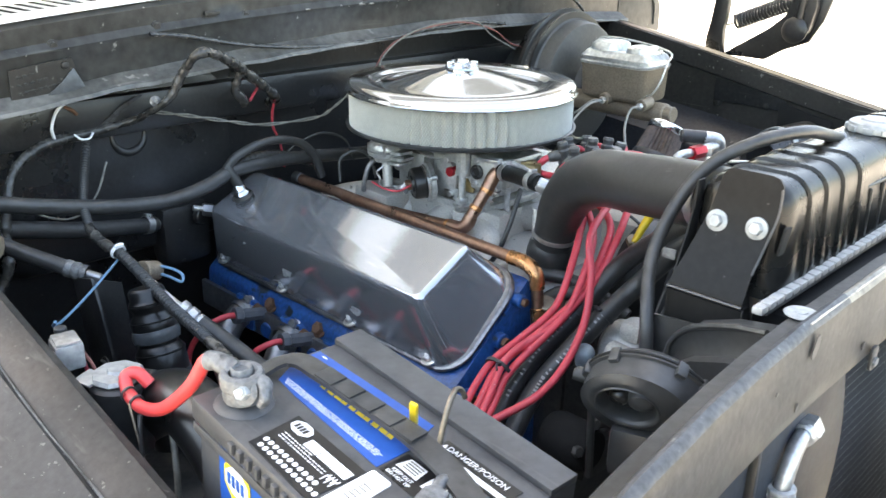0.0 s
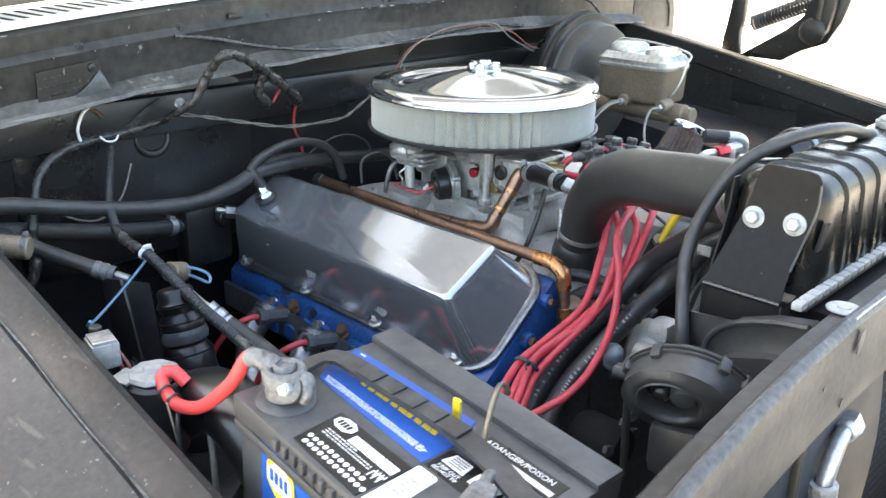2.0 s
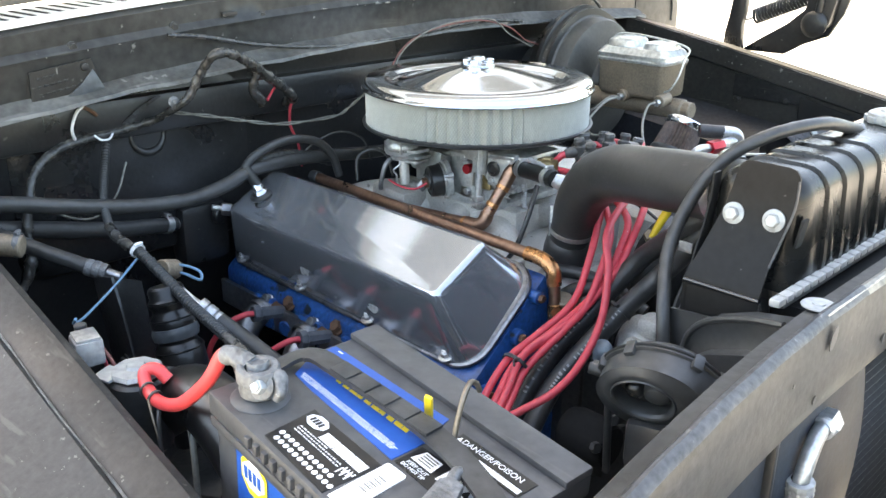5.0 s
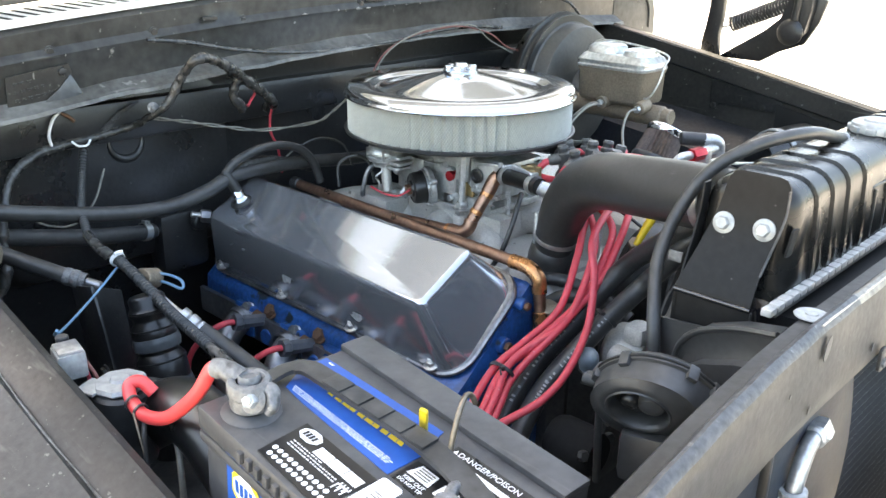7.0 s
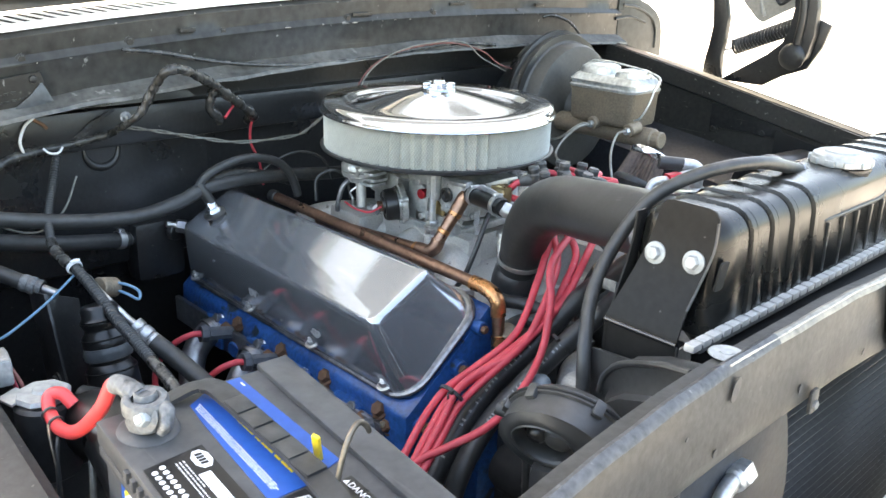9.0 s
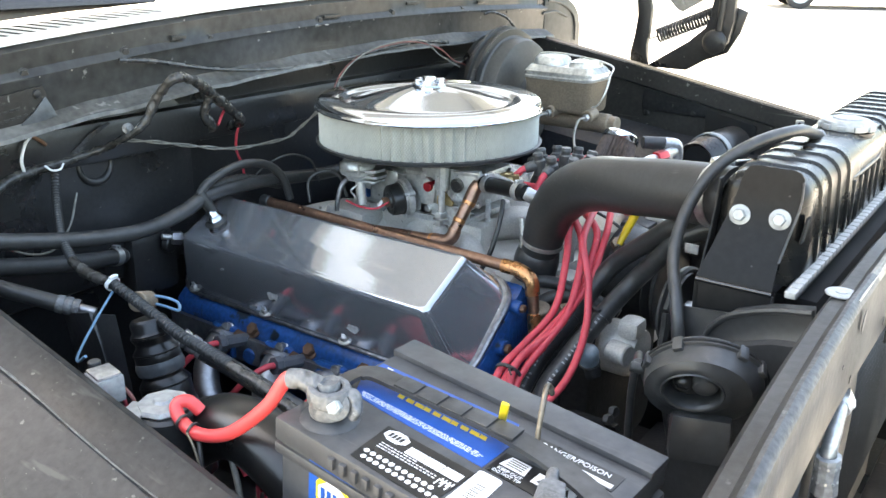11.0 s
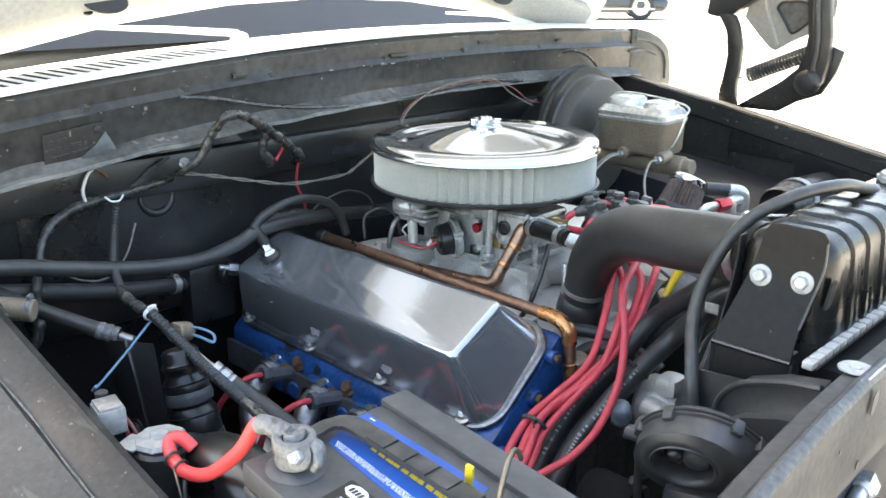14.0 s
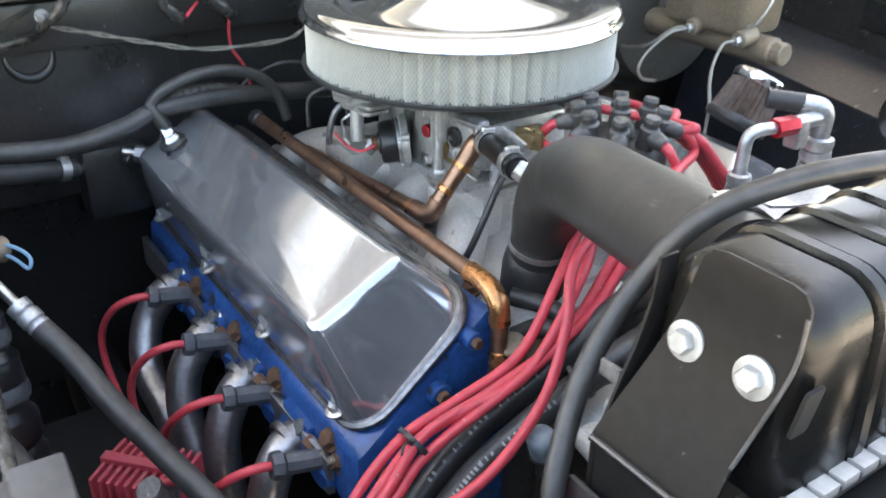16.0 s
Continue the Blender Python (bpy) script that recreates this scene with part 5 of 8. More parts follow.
def wiring():
    t = thing("wiring_harness", (-0.25, -0.4, 0.95), "taped black wiring harness along the firewall", "wiring")
    part("loom", tube(LOOM, [0.0075, 0.0072, 0.0066, 0.0064, 0.0066, 0.0072, 0.0064, 0.0050, 0.0052, 0.0056, 0.0062, 0.0066, 0.0068, 0.0074, 0.0078, 0.0076, 0.0076], 12, per=14, wob=0.32), TAPE, t)
    part("branch", tube([(-0.21, -0.264, 1.185), (-0.222, -0.268, 1.158), (-0.23, -0.247, 1.136), (-0.245, -0.243, 1.125)], [0.006, 0.007, 0.007, 0.003], 10, wob=0.5), TAPE, t)
    part("red_lead", tube([(-0.225, -0.240, 1.138), (-0.232, -0.228, 1.146), (-0.24, -0.215, 1.153)], 0.0022, 8), REDWIRE, t, "short red wire")
    part("white_tie", tube([(-0.266, -0.503, 1.118), (-0.262, -0.496, 1.111), (-0.262, -0.484, 1.110), (-0.266, -0.476, 1.116)], 0.0015, 8), LWHITE, t, "white cable tie")
    part("white_lead", tube([(-0.28, -0.525, 1.112), (-0.272, -0.530, 1.130), (-0.275, -0.520, 1.150), (-0.283, -0.505, 1.158)], 0.0022, 8), LWHITE, t)
    part("orange_lead", tube([(-0.283, -0.507, 1.156), (-0.28, -0.497, 1.150), (-0.278, -0.490, 1.142)], 0.0025, 8), RUST, t)
    part("tape_flag", sheet([[(-0.285, -0.455, 1.122), (-0.285, -0.440, 1.120)], [(-0.280, -0.425, 1.146), (-0.281, -0.418, 1.142)], [(-0.276, -0.395, 1.160), (-0.277, -0.392, 1.157)]], 0.001), TAPE, t)
    part("grommet", lathe([(0, 0), (0.0075, 0), (0.008, 0.003), (0.004, 0.005), (0.003, 0.008), (0, 0.008)], (-0.226, -0.398, 1.157), (1, -0.3, 0.1), 20), LEAD, t, "pale screw and washer")
    t = thing("twisted_wire", (-0.2, -0.2, 1.1), "pair of twisted grey wires to the air cleaner", "wiring")
    base = spline([(-0.28, -0.383, 1.132), (-0.25, -0.337, 1.124), (-0.225, -0.285, 1.112), (-0.21, -0.224, 1.1), (-0.2, -0.131, 1.1), (-0.19, -0.104, 1.114), (-0.165, -0.085, 1.142)], 14)
    for ph in (0, math.pi):
        pts = [q + 0.0017 * Vector((math.cos(0.33 * k + ph), 0.3 * math.sin(0.33 * k + ph), math.sin(0.33 * k + ph))) for k, q in enumerate(base)]
        part("strand", tube(pts, 0.0013, 8, straight=True), WIREGREY, t)
    hose("cowl_cable", [(-0.247, -0.385, 1.248), (-0.243, -0.33, 1.241), (-0.24, -0.247, 1.223), (-0.236, -0.165, 1.212), (-0.232, -0.075, 1.207), (-0.226, 0.072, 1.211), (-0.224, 0.157, 1.219), (-0.224, 0.263, 1.222), (-0.222, 0.36, 1.214)], 0.0032, "thin black cable clipped along the cowl", TAPE, "cable", 8)
    hose("thin_wire", [(-0.215, 0.01, 1.150), (-0.22, 0.02, 1.17), (-0.22, 0.05, 1.197), (-0.22, 0.104, 1.216), (-0.219, 0.176, 1.225), (-0.218, 0.245, 1.224), (-0.205, 0.307, 1.207), (-0.2, 0.348, 1.181), (-0.2, 0.392, 1.167)], 0.0014, "thin red-brown wire arching over the cowl lip", BROWNWIRE, "wire", 8)
    hose("thin_wire", [(-0.212, 0.016, 1.152), (-0.217, 0.027, 1.175), (-0.217, 0.058, 1.200), (-0.216, 0.11, 1.220), (-0.215, 0.18, 1.229), (-0.21, 0.26, 1.226), (-0.20, 0.30, 1.196), (-0.2, 0.37, 1.165)], 0.0013, "thin grey-green wire arching over the cowl lip", WIREGREY, "wire", 8)
    hose("thin_wire", [(-0.25, -0.175, 1.131), (-0.26, -0.176, 1.104), (-0.27, -0.169, 1.077), (-0.28, -0.15, 1.046), (-0.285, -0.14, 1.0)], 0.0022, "thin red wire hanging down the firewall", REDWIRE, "wire", 8)
    hose("cowl_wire", [(-0.248, 0.53, 1.258), (-0.24, 0.55, 1.262), (-0.235, 0.60, 1.248), (-0.235, 0.64, 1.222)], 0.003, "short black wire out of the cowl", TAPE, "wire", 8)


wiring()


def corrugated_loom():
    t = thing("corrugated_loom", (-0.1, -0.53, 0.95), "black corrugated wire conduit with white tie", "wiring")
    part("sleeve", tube([(-0.285, -0.479, 1.101), (-0.26, -0.497, 1.071), (-0.205, -0.528, 1.038), (-0.155, -0.545, 1.018)], 0.0056, 12, ribs=0.0006, pitch=0.0048), PLASTIC, t)
    part("taped_length", tube([(-0.158, -0.5445, 1.019), (-0.13, -0.549, 1.014), (-0.10, -0.551, 1.012), (-0.065, -0.551, 1.012)], [0.0068, 0.0075, 0.0072, 0.0070], 12, wob=0.1), TAPE, t)
    part("conduit", tube([(-0.07, -0.551, 1.014), (-0.021, -0.548, 0.998), (0.054, -0.55, 0.979), (0.10, -0.553, 0.974), (0.15, -0.557, 0.970)], 0.0064, 12, ribs=0.0008, pitch=0.0055), PLASTIC, t)
    part("tail", tube([(0.148, -0.557, 0.970), (0.188, -0.56, 0.966), (0.25, -0.565, 0.955), (0.33, -0.57, 0.93)], 0.0068, 12), TAPE, t)
    part("white_tie", clampband((-0.065, -0.551, 1.0125), (0.8, 0.1, -0.35), 0.0084, 0.005), LWHITE, t, "white cable tie")
    part("blue_lead", tube([(-0.062, -0.553, 1.004), (-0.03, -0.60, 0.99), (0.04, -0.665, 0.995), (0.10, -0.700, 1.018), (0.128, -0.708, 1.035)], 0.0016, 8), SKYBLUE, t, "light blue wire")
    t = thing("pressure_hose", (0.05, -0.52, 0.85), "black pressure hose with silver crimped fitting", "hose")
    part("pipe", tube([(-0.045, -0.545, 1.004), (-0.028, -0.536, 0.985), (-0.005, -0.519, 0.958), (0.01, -0.511, 0.947)], 0.0052, 10), ZINC, t)
    part("crimp", lathe([(0.008, 0), (0.0115, 0.001), (0.0115, 0.010), (0.0095, 0.012), (0.0118, 0.014), (0.0118, 0.024), (0.0095, 0.026), (0.0112, 0.028), (0.0112, 0.044), (0.009, 0.046)], (0.006, -0.513, 0.949), (0.55, 0.35, -0.5), 20), FOIL, t, "silver crimped fitting")
    part("hose", tube([(0.028, -0.499, 0.929), (0.06, -0.482, 0.908), (0.109, -0.467, 0.885), (0.166, -0.444, 0.855), (0.25, -0.41, 0.81), (0.30, -0.40, 0.75)], 0.0115, 14), RUBBER, t)
    part("brass_end", cyl((-0.05, -0.53, 0.985), (-0.062, -0.505, 0.975), 0.013), BRASS, t)
    part("wire_clip", tube([(-0.062, -0.515, 0.985), (-0.045, -0.497, 0.982), (-0.028, -0.488, 0.976), (-0.022, -0.492, 0.968), (-0.040, -0.500, 0.972), (-0.055, -0.510, 0.976)], 0.0019, 8), SKYBLUE, t, "pale blue connector clip")
    hose("lower_hose", [(0.05, -0.60, 0.90), (0.11, -0.575, 0.905), (0.18, -0.555, 0.90), (0.27, -0.54, 0.88), (0.36, -0.53, 0.85)], 0.012, "black rubber hose under the wiring")


corrugated_loom()


def small_leads():
    runs = [
        ("thin black wire beside the solenoid", RUBBER, 0.0022, [(0.25, -0.69, 0.99), (0.275, -0.70, 1.0), (0.29, -0.71, 0.985), (0.30, -0.715, 0.94), (0.30, -0.715, 0.86)]),
        ("thin purple wire behind the relay", BROWNWIRE, 0.0018, [(0.172, -0.704, 1.02), (0.185, -0.700, 1.005), (0.192, -0.700, 0.985), (0.20, -0.70, 0.95)]),
        ("ragged black wire on the fender edge", TAPE, 0.0045, [(-0.17, -0.722, 0.96), (-0.15, -0.714, 0.985), (-0.12, -0.711, 0.99), (-0.09, -0.711, 0.97), (-0.075, -0.714, 0.93)]),
        ("thin grey wire under the wiring harness", WIREGREY, 0.0016, [(-0.255, -0.60, 1.05), (-0.24, -0.57, 1.02), (-0.235, -0.53, 1.01), (-0.25, -0.49, 1.03), (-0.27, -0.46, 1.07)]),
        ("thin black wire over the rear of the engine", RUBBER, 0.0020, [(-0.22, -0.20, 1.03), (-0.205, -0.17, 1.06), (-0.19, -0.13, 1.075), (-0.18, -0.09, 1.06), (-0.18, -0.07, 1.02)]),
        ("thin black wire along the timing cover", RUBBER, 0.0022, [(0.30, -0.02, 1.05), (0.34, -0.01, 1.03), (0.37, 0.0, 1.0), (0.385, 0.01, 0.95)]),
    ]
    for label, material, r, pts in runs:
        hose("thin_wire", pts, r, label, material, "wire", 8)


small_leads()


def overflow_and_steering_hoses():
    t = thing("overflow_hose", (0.57, -0.2, 0.95), "slim black overflow hose from the radiator cap", "hose")
    part("hose", tube([(0.602, -0.038, 1.193), (0.604, -0.085, 1.207), (0.600, -0.150, 1.221), (0.575, -0.205, 1.214), (0.548, -0.240, 1.190), (0.532, -0.265, 1.150), (0.535, -0.300, 1.110), (0.556, -0.335, 1.072), (0.566, -0.345, 1.03), (0.57, -0.345, 0.95)], 0.0064, 14), RUBBER, t)
    part("hose_clip", lathe([(0.0062, -0.003), (0.0072, -0.0026), (0.0074, 0), (0.0072, 0.0026), (0.0062, 0.003)], (0.603, -0.060, 1.201), (0, -0.95, 0.28), 18), STEEL, t, "small steel clip")
    a = [(0.53, -0.11, 1.12), (0.47, -0.115, 1.082), (0.436, -0.11, 1.054), (0.378, -0.099, 1.0), (0.352, -0.151, 0.941), (0.336, -0.207, 0.897), (0.335, -0.254, 0.862), (0.34, -0.296, 0.825), (0.345, -0.332, 0.773), (0.345, -0.353, 0.711)]
    b = [(0.54, -0.11, 1.1), (0.476, -0.115, 1.066), (0.45, -0.115, 1.034), (0.415, -0.113, 0.99), (0.396, -0.155, 0.954), (0.381, -0.191, 0.92), (0.365, -0.23, 0.88), (0.367, -0.264, 0.857), (0.373, -0.3, 0.825), (0.377, -0.332, 0.763)]
    for k, pts in enumerate((a, b)):
        t = thing("hydraulic_hose", pts[-1], "thick black printed hydraulic hose with cable ties", "hose", group="hydraulic hoses")
        part("hose", tube(pts, 0.0125, 14), RUBBER, t)
        d = (Vector(pts[5]) - Vector(pts[4])).normalized()
        part("cable_tie", clampband(Vector(pts[4]), d, 0.0128, 0.005), PLASTIC, t)
        rnd = random.Random(21 + k)
        for lo, hi in ((4, 5), (5, 6), (6, 7)):
            a0, b0 = Vector(pts[lo]), Vector(pts[hi])
            dd = (b0 - a0).normalized()
            face = Vector((0.42, -0.60, 0.68)) - dd * dd.dot(Vector((0.42, -0.60, 0.68)))
            for j in range(9):
                if rnd.random() < 0.25:
                    continue
                q = a0.lerp(b0, (j + 0.5) / 9) + 0.0122 * face.normalized()
                part("print_bar", box((0.0030 + 0.002 * rnd.random(), 0.0012, 0.0016 + 0.0014 * rnd.random()), q, 0.0002, Matrix((face.normalized().cross(dd), face.normalized(), dd)).transposed().to_4x4()), FADED, t)


overflow_and_steering_hoses()


# ---------------------------------------------------------------- ignition
def ignition():
    t = thing("distributor", (0.235, 0.025, 1.0), "black distributor cap with wire towers", "distributor")
    part("body", lathe([(0, 0.93), (0.022, 0.93), (0.026, 1.02), (0.04, 1.03), (0.045, 1.04), (0, 1.04)], (0.235, 0.025, 0), n=28), CAST, t)
    part("cap", lathe([(0.050, 1.035), (0.052, 1.045), (0.050, 1.068), (0.044, 1.080), (0.02, 1.084), (0, 1.084)], (0.235, 0.025, 0), n=32), PLASTIC, t)
    ends = []
    for k in range(9):
        a = 2 * math.pi * k / 8
        q = Vector((0.235, 0.025, 1.080)) + (Vector((0.036 * math.cos(a), 0.036 * math.sin(a), 0)) if k < 8 else Vector((0, 0, 0.006)))
        out = Vector((math.cos(a), math.sin(a), 0)) if k < 8 else Vector((0.2, 0, 0))
        boot = join(lathe([(0.0088, 0), (0.0100, 0.004), (0.0092, 0.012), (0.0098, 0.014), (0.0098, 0.022), (0.0074, 0.024), (0.0074, 0.029), (0.0082, 0.030), (0.0070, 0.034), (0, 0.034)], q, (out.x * 0.2, out.y * 0.2, 1), 14),
                    lathe([(0, 0), (0.0082, 0.002), (0.0085, 0.016), (0.0072, 0.024), (0.0058, 0.026)], q + Vector((0, 0, 0.016)), (out.x, out.y, -0.25), 12))
        b = part("wire_boot", boot, TOWER, t)
        ends.append(q + Vector((out.x * 0.022, out.y * 0.022, 0.0105)))
    return ends


ENDS = ignition()


def plug_wire(pts, r=0.0049):
    t = thing("spark_plug_wire", pts[-1], "red silicone spark plug wire", "plug wire", group="spark plug wires")
    part("wire", tube(pts, r, 10), REDWIRE, t)
    return t


RED = [
    [(0.302, -0.075, 1.064), (0.308, -0.09, 1.034), (0.324, -0.124, 1.007), (0.337, -0.174, 0.955), (0.328, -0.233, 0.925), (0.325, -0.28, 0.91), (0.329, -0.318, 0.888), (0.337, -0.352, 0.861), (0.342, -0.397, 0.817)],
    [(0.309, -0.07, 1.068), (0.321, -0.085, 1.036), (0.346, -0.124, 1.006), (0.358, -0.184, 0.95), (0.346, -0.234, 0.929), (0.335, -0.28, 0.906), (0.345, -0.323, 0.882), (0.352, -0.357, 0.852), (0.357, -0.407, 0.797)],
    [(0.322, -0.092, 1.076), (0.35, -0.13, 1.042), (0.373, -0.156, 1.001), (0.392, -0.191, 0.954), (0.403, -0.242, 0.919), (0.399, -0.285, 0.895), (0.378, -0.324, 0.875), (0.358, -0.359, 0.858), (0.343, -0.398, 0.818)],
    [(0.326, -0.05, 1.068), (0.333, -0.065, 1.042), (0.349, -0.099, 1.007), (0.353, -0.144, 0.967), (0.347, -0.214, 0.937), (0.34, -0.273, 0.915), (0.354, -0.318, 0.888), (0.367, -0.387, 0.827)],
    [(0.346, -0.04, 1.067), (0.35, -0.055, 1.044), (0.355, -0.085, 1.013), (0.36, -0.124, 0.983), (0.357, -0.199, 0.943), (0.348, -0.273, 0.903), (0.36, -0.318, 0.878), (0.377, -0.397, 0.817)],
]
for k, pts in enumerate(RED):
    e = ENDS[(7, 6, 0, 5, 1)[k]]
    o = (e - Vector((0.235, 0.025, e.z))).normalized()
    plug_wire([e, e + 0.010 * o - Vector((0, 0, 0.005)), e + 0.017 * o - Vector((0, 0, 0.022)), (e + 0.017 * o).lerp(Vector(pts[1]), 0.5) + Vector((0, 0.004, 0.004)), *pts[1:]])
for k, e in enumerate((ENDS[1], ENDS[2], ENDS[3], ENDS[4])):
    o = 0.014 * k
    o *= 0.55
    plug_wire([e, e + Vector((0.010, 0.012, 0.004)), (0.25 + o, 0.078, 1.088), (0.275 + o, 0.105, 1.055), (0.29 + o, 0.14, 1.0), (0.29 + o, 0.18, 0.93)])
solo("cable_tie", join(lathe([(0.0168, -0.0024), (0.0182, -0.0022), (0.0182, 0.0022), (0.0168, 0.0024)], (0.333, -0.278, 0.903), (0.05, -0.85, -0.5), 20), box((0.006, 0.006, 0.005), (0.341, -0.286, 0.915), 0.001), tube([(0.341, -0.286, 0.916), (0.345, -0.296, 0.919), (0.352, -0.303, 0.917)], 0.0012, 6)), PLASTIC, "black cable tie round the red plug wires", "cable tie")


def plug_boot(x, z):
    """A plug boot with the end of its wire."""
    t = thing("spark_plug_lead", (x, -0.36, z - 0.02), "grey spark plug boot with red wire", "plug wire", group="spark plug boots")
    d = Vector((0.010, 0.07, -0.012)).normalized()
    a = Vector((x + 0.005, -0.360, z - 0.005))
    part("boot", lathe([(0.006, -0.004), (0.0125, -0.004), (0.0135, 0), (0.0135, 0.006), (0.0098, 0.009), (0.0108, 0.013), (0.0098, 0.045), (0.0092, 0.080), (0, 0.080)], a, d, 8), BOOT, t, smooth=20)
    part("wire", tube([a + 0.004 * d, a - 0.018 * d, a + Vector((-0.018, -0.040, -0.012)), a + Vector((-0.050, -0.052, -0.055)), a + Vector((-0.055, -0.055, -0.10)), a + Vector((-0.02, -0.05, -0.16))], 0.0046, 10), REDWIRE, t)


def plug_base(x, z):
    t = thing("spark_plug", (x, -0.30, z), "zinc spark plug hex in the blue head", "spark plug", group="spark plugs")
    out = Vector((-0.06, -0.85, 0.42))
    a = Vector((x, -0.3035, z))
    part("hex", hexbolt(a, out, 0.0115, 0.011, 0.0145), ZINC, t)
    part("shell", cyl(a + out * 0.010, a + out * 0.020, 0.0085), LEAD, t)
    part("stained_ring", lathe([(0.0145, -0.001), (0.0175, 0.0), (0.0175, 0.003), (0.0145, 0.004)], a, out, 20), BRASS, t)


for x, z in ((-0.119, 0.850), (-0.001, 0.850), (0.108, 0.847), (0.222, 0.845)):
    plug_boot(x, z)
    plug_base(x - 0.030, z - 0.012)


def header():
    t = thing("exhaust_header", (0, -0.36, 0.45), "grey steel exhaust header with four tubes", "exhaust header")
    part("flange", prism([(-0.28, 0.800), (0.25, 0.800), (0.25, 0.842), (-0.28, 0.842)], 0.008, Matrix.Translation((0, -0.320, 0)) @ XZ, 0.002), STEEL, t)
    runs = [
        [(-0.155, -0.305, 0.828), (-0.152, -0.335, 0.822), (-0.148, -0.362, 0.79), (-0.115, -0.378, 0.745), (-0.04, -0.375, 0.71), (0.05, -0.365, 0.62), (0.09, -0.36, 0.48)],
        [(-0.038, -0.305, 0.826), (-0.030, -0.335, 0.820), (-0.020, -0.362, 0.785), (0.005, -0.372, 0.735), (0.06, -0.365, 0.65), (0.11, -0.36, 0.48)],
        [(0.065, -0.305, 0.824), (0.075, -0.335, 0.818), (0.088, -0.360, 0.783), (0.105, -0.368, 0.73), (0.13, -0.36, 0.64), (0.14, -0.36, 0.48)],
        [(0.178, -0.305, 0.822), (0.186, -0.335, 0.815), (0.195, -0.358, 0.78), (0.200, -0.365, 0.72), (0.185, -0.36, 0.63), (0.17, -0.36, 0.48)],
    ]
    for pts in runs:
        tb = part("tube", tube(pts, 0.0195, 18), STEEL, t)
        part("collar", lathe([(0.0200, 0), (0.0225, 0.001), (0.0225, 0.008), (0.0200, 0.010)], Vector(pts[0]) + Vector((0, -0.018, -0.002)), (0.1, -0.95, -0.25), 24), ALU_EDGE, tb, "bright worn collar")
        part("gasket_tab", box((0.024, 0.012, 0.012), Vector(pts[0]) + Vector((0.040, -0.012, 0.012)), 0.003, pose(0, 0, 0, 20, 15, 10)), RUST, t)
    for x in (-0.113, 0.002, 0.120, 0.244):
        b = part("bolt", hexbolt((x + 0.007, -0.303, 0.834), (-0.10, -0.85, 0.45), 0.0088, 0.012, 0.0125), RUST, t)
        part("shank", cyl((x + 0.007, -0.303, 0.834), (x + 0.011, -0.284, 0.826), 0.0115), RUST, b)
        part("bolt_end", cyl((x + 0.0058, -0.313, 0.8395), (x + 0.0052, -0.317, 0.8415), 0.0042, n=12), BRASS, b)
    return t


header()


def coil():
    t = thing("ignition_coil", (0.12, -0.448, 0.74), "faded red finned ignition coil", "ignition coil")
    m = pose(0.120, -0.448, 0.775, 0, 0, 42)
    part("core", box((0.088, 0.046, 0.045), (0, 0, 0), 0.003, m), REDPLASTIC, t)
    for k in range(10):
        part("fin", box((0.0038, 0.062, 0.056), (0, 0, 0), 0.001, m @ pose(-0.041 + 0.0091 * k, 0, 0.001)), REDPLASTIC, t)
    part("bar", box((0.092, 0.012, 0.008), (0, 0, 0), 0.002, m @ pose(0, 0.0, 0.030)), REDPLASTIC, t)
    part("tower", lathe([(0.016, 0), (0.018, 0.003), (0.014, 0.02), (0.012, 0.03), (0, 0.03)], m @ Vector((0.035, -0.03, 0.02)), (0.2, -0.5, 1), 20), LEAD, t)
    hose("coil_wire", [m @ Vector((0.035, -0.032, 0.045)), (0.18, -0.43, 0.82), (0.20, -0.41, 0.80), (0.21, -0.40, 0.75), (0.2, -0.40, 0.68)], 0.0045, "short red coil wire below the engine", REDWIRE, "plug wire", 10)


coil()


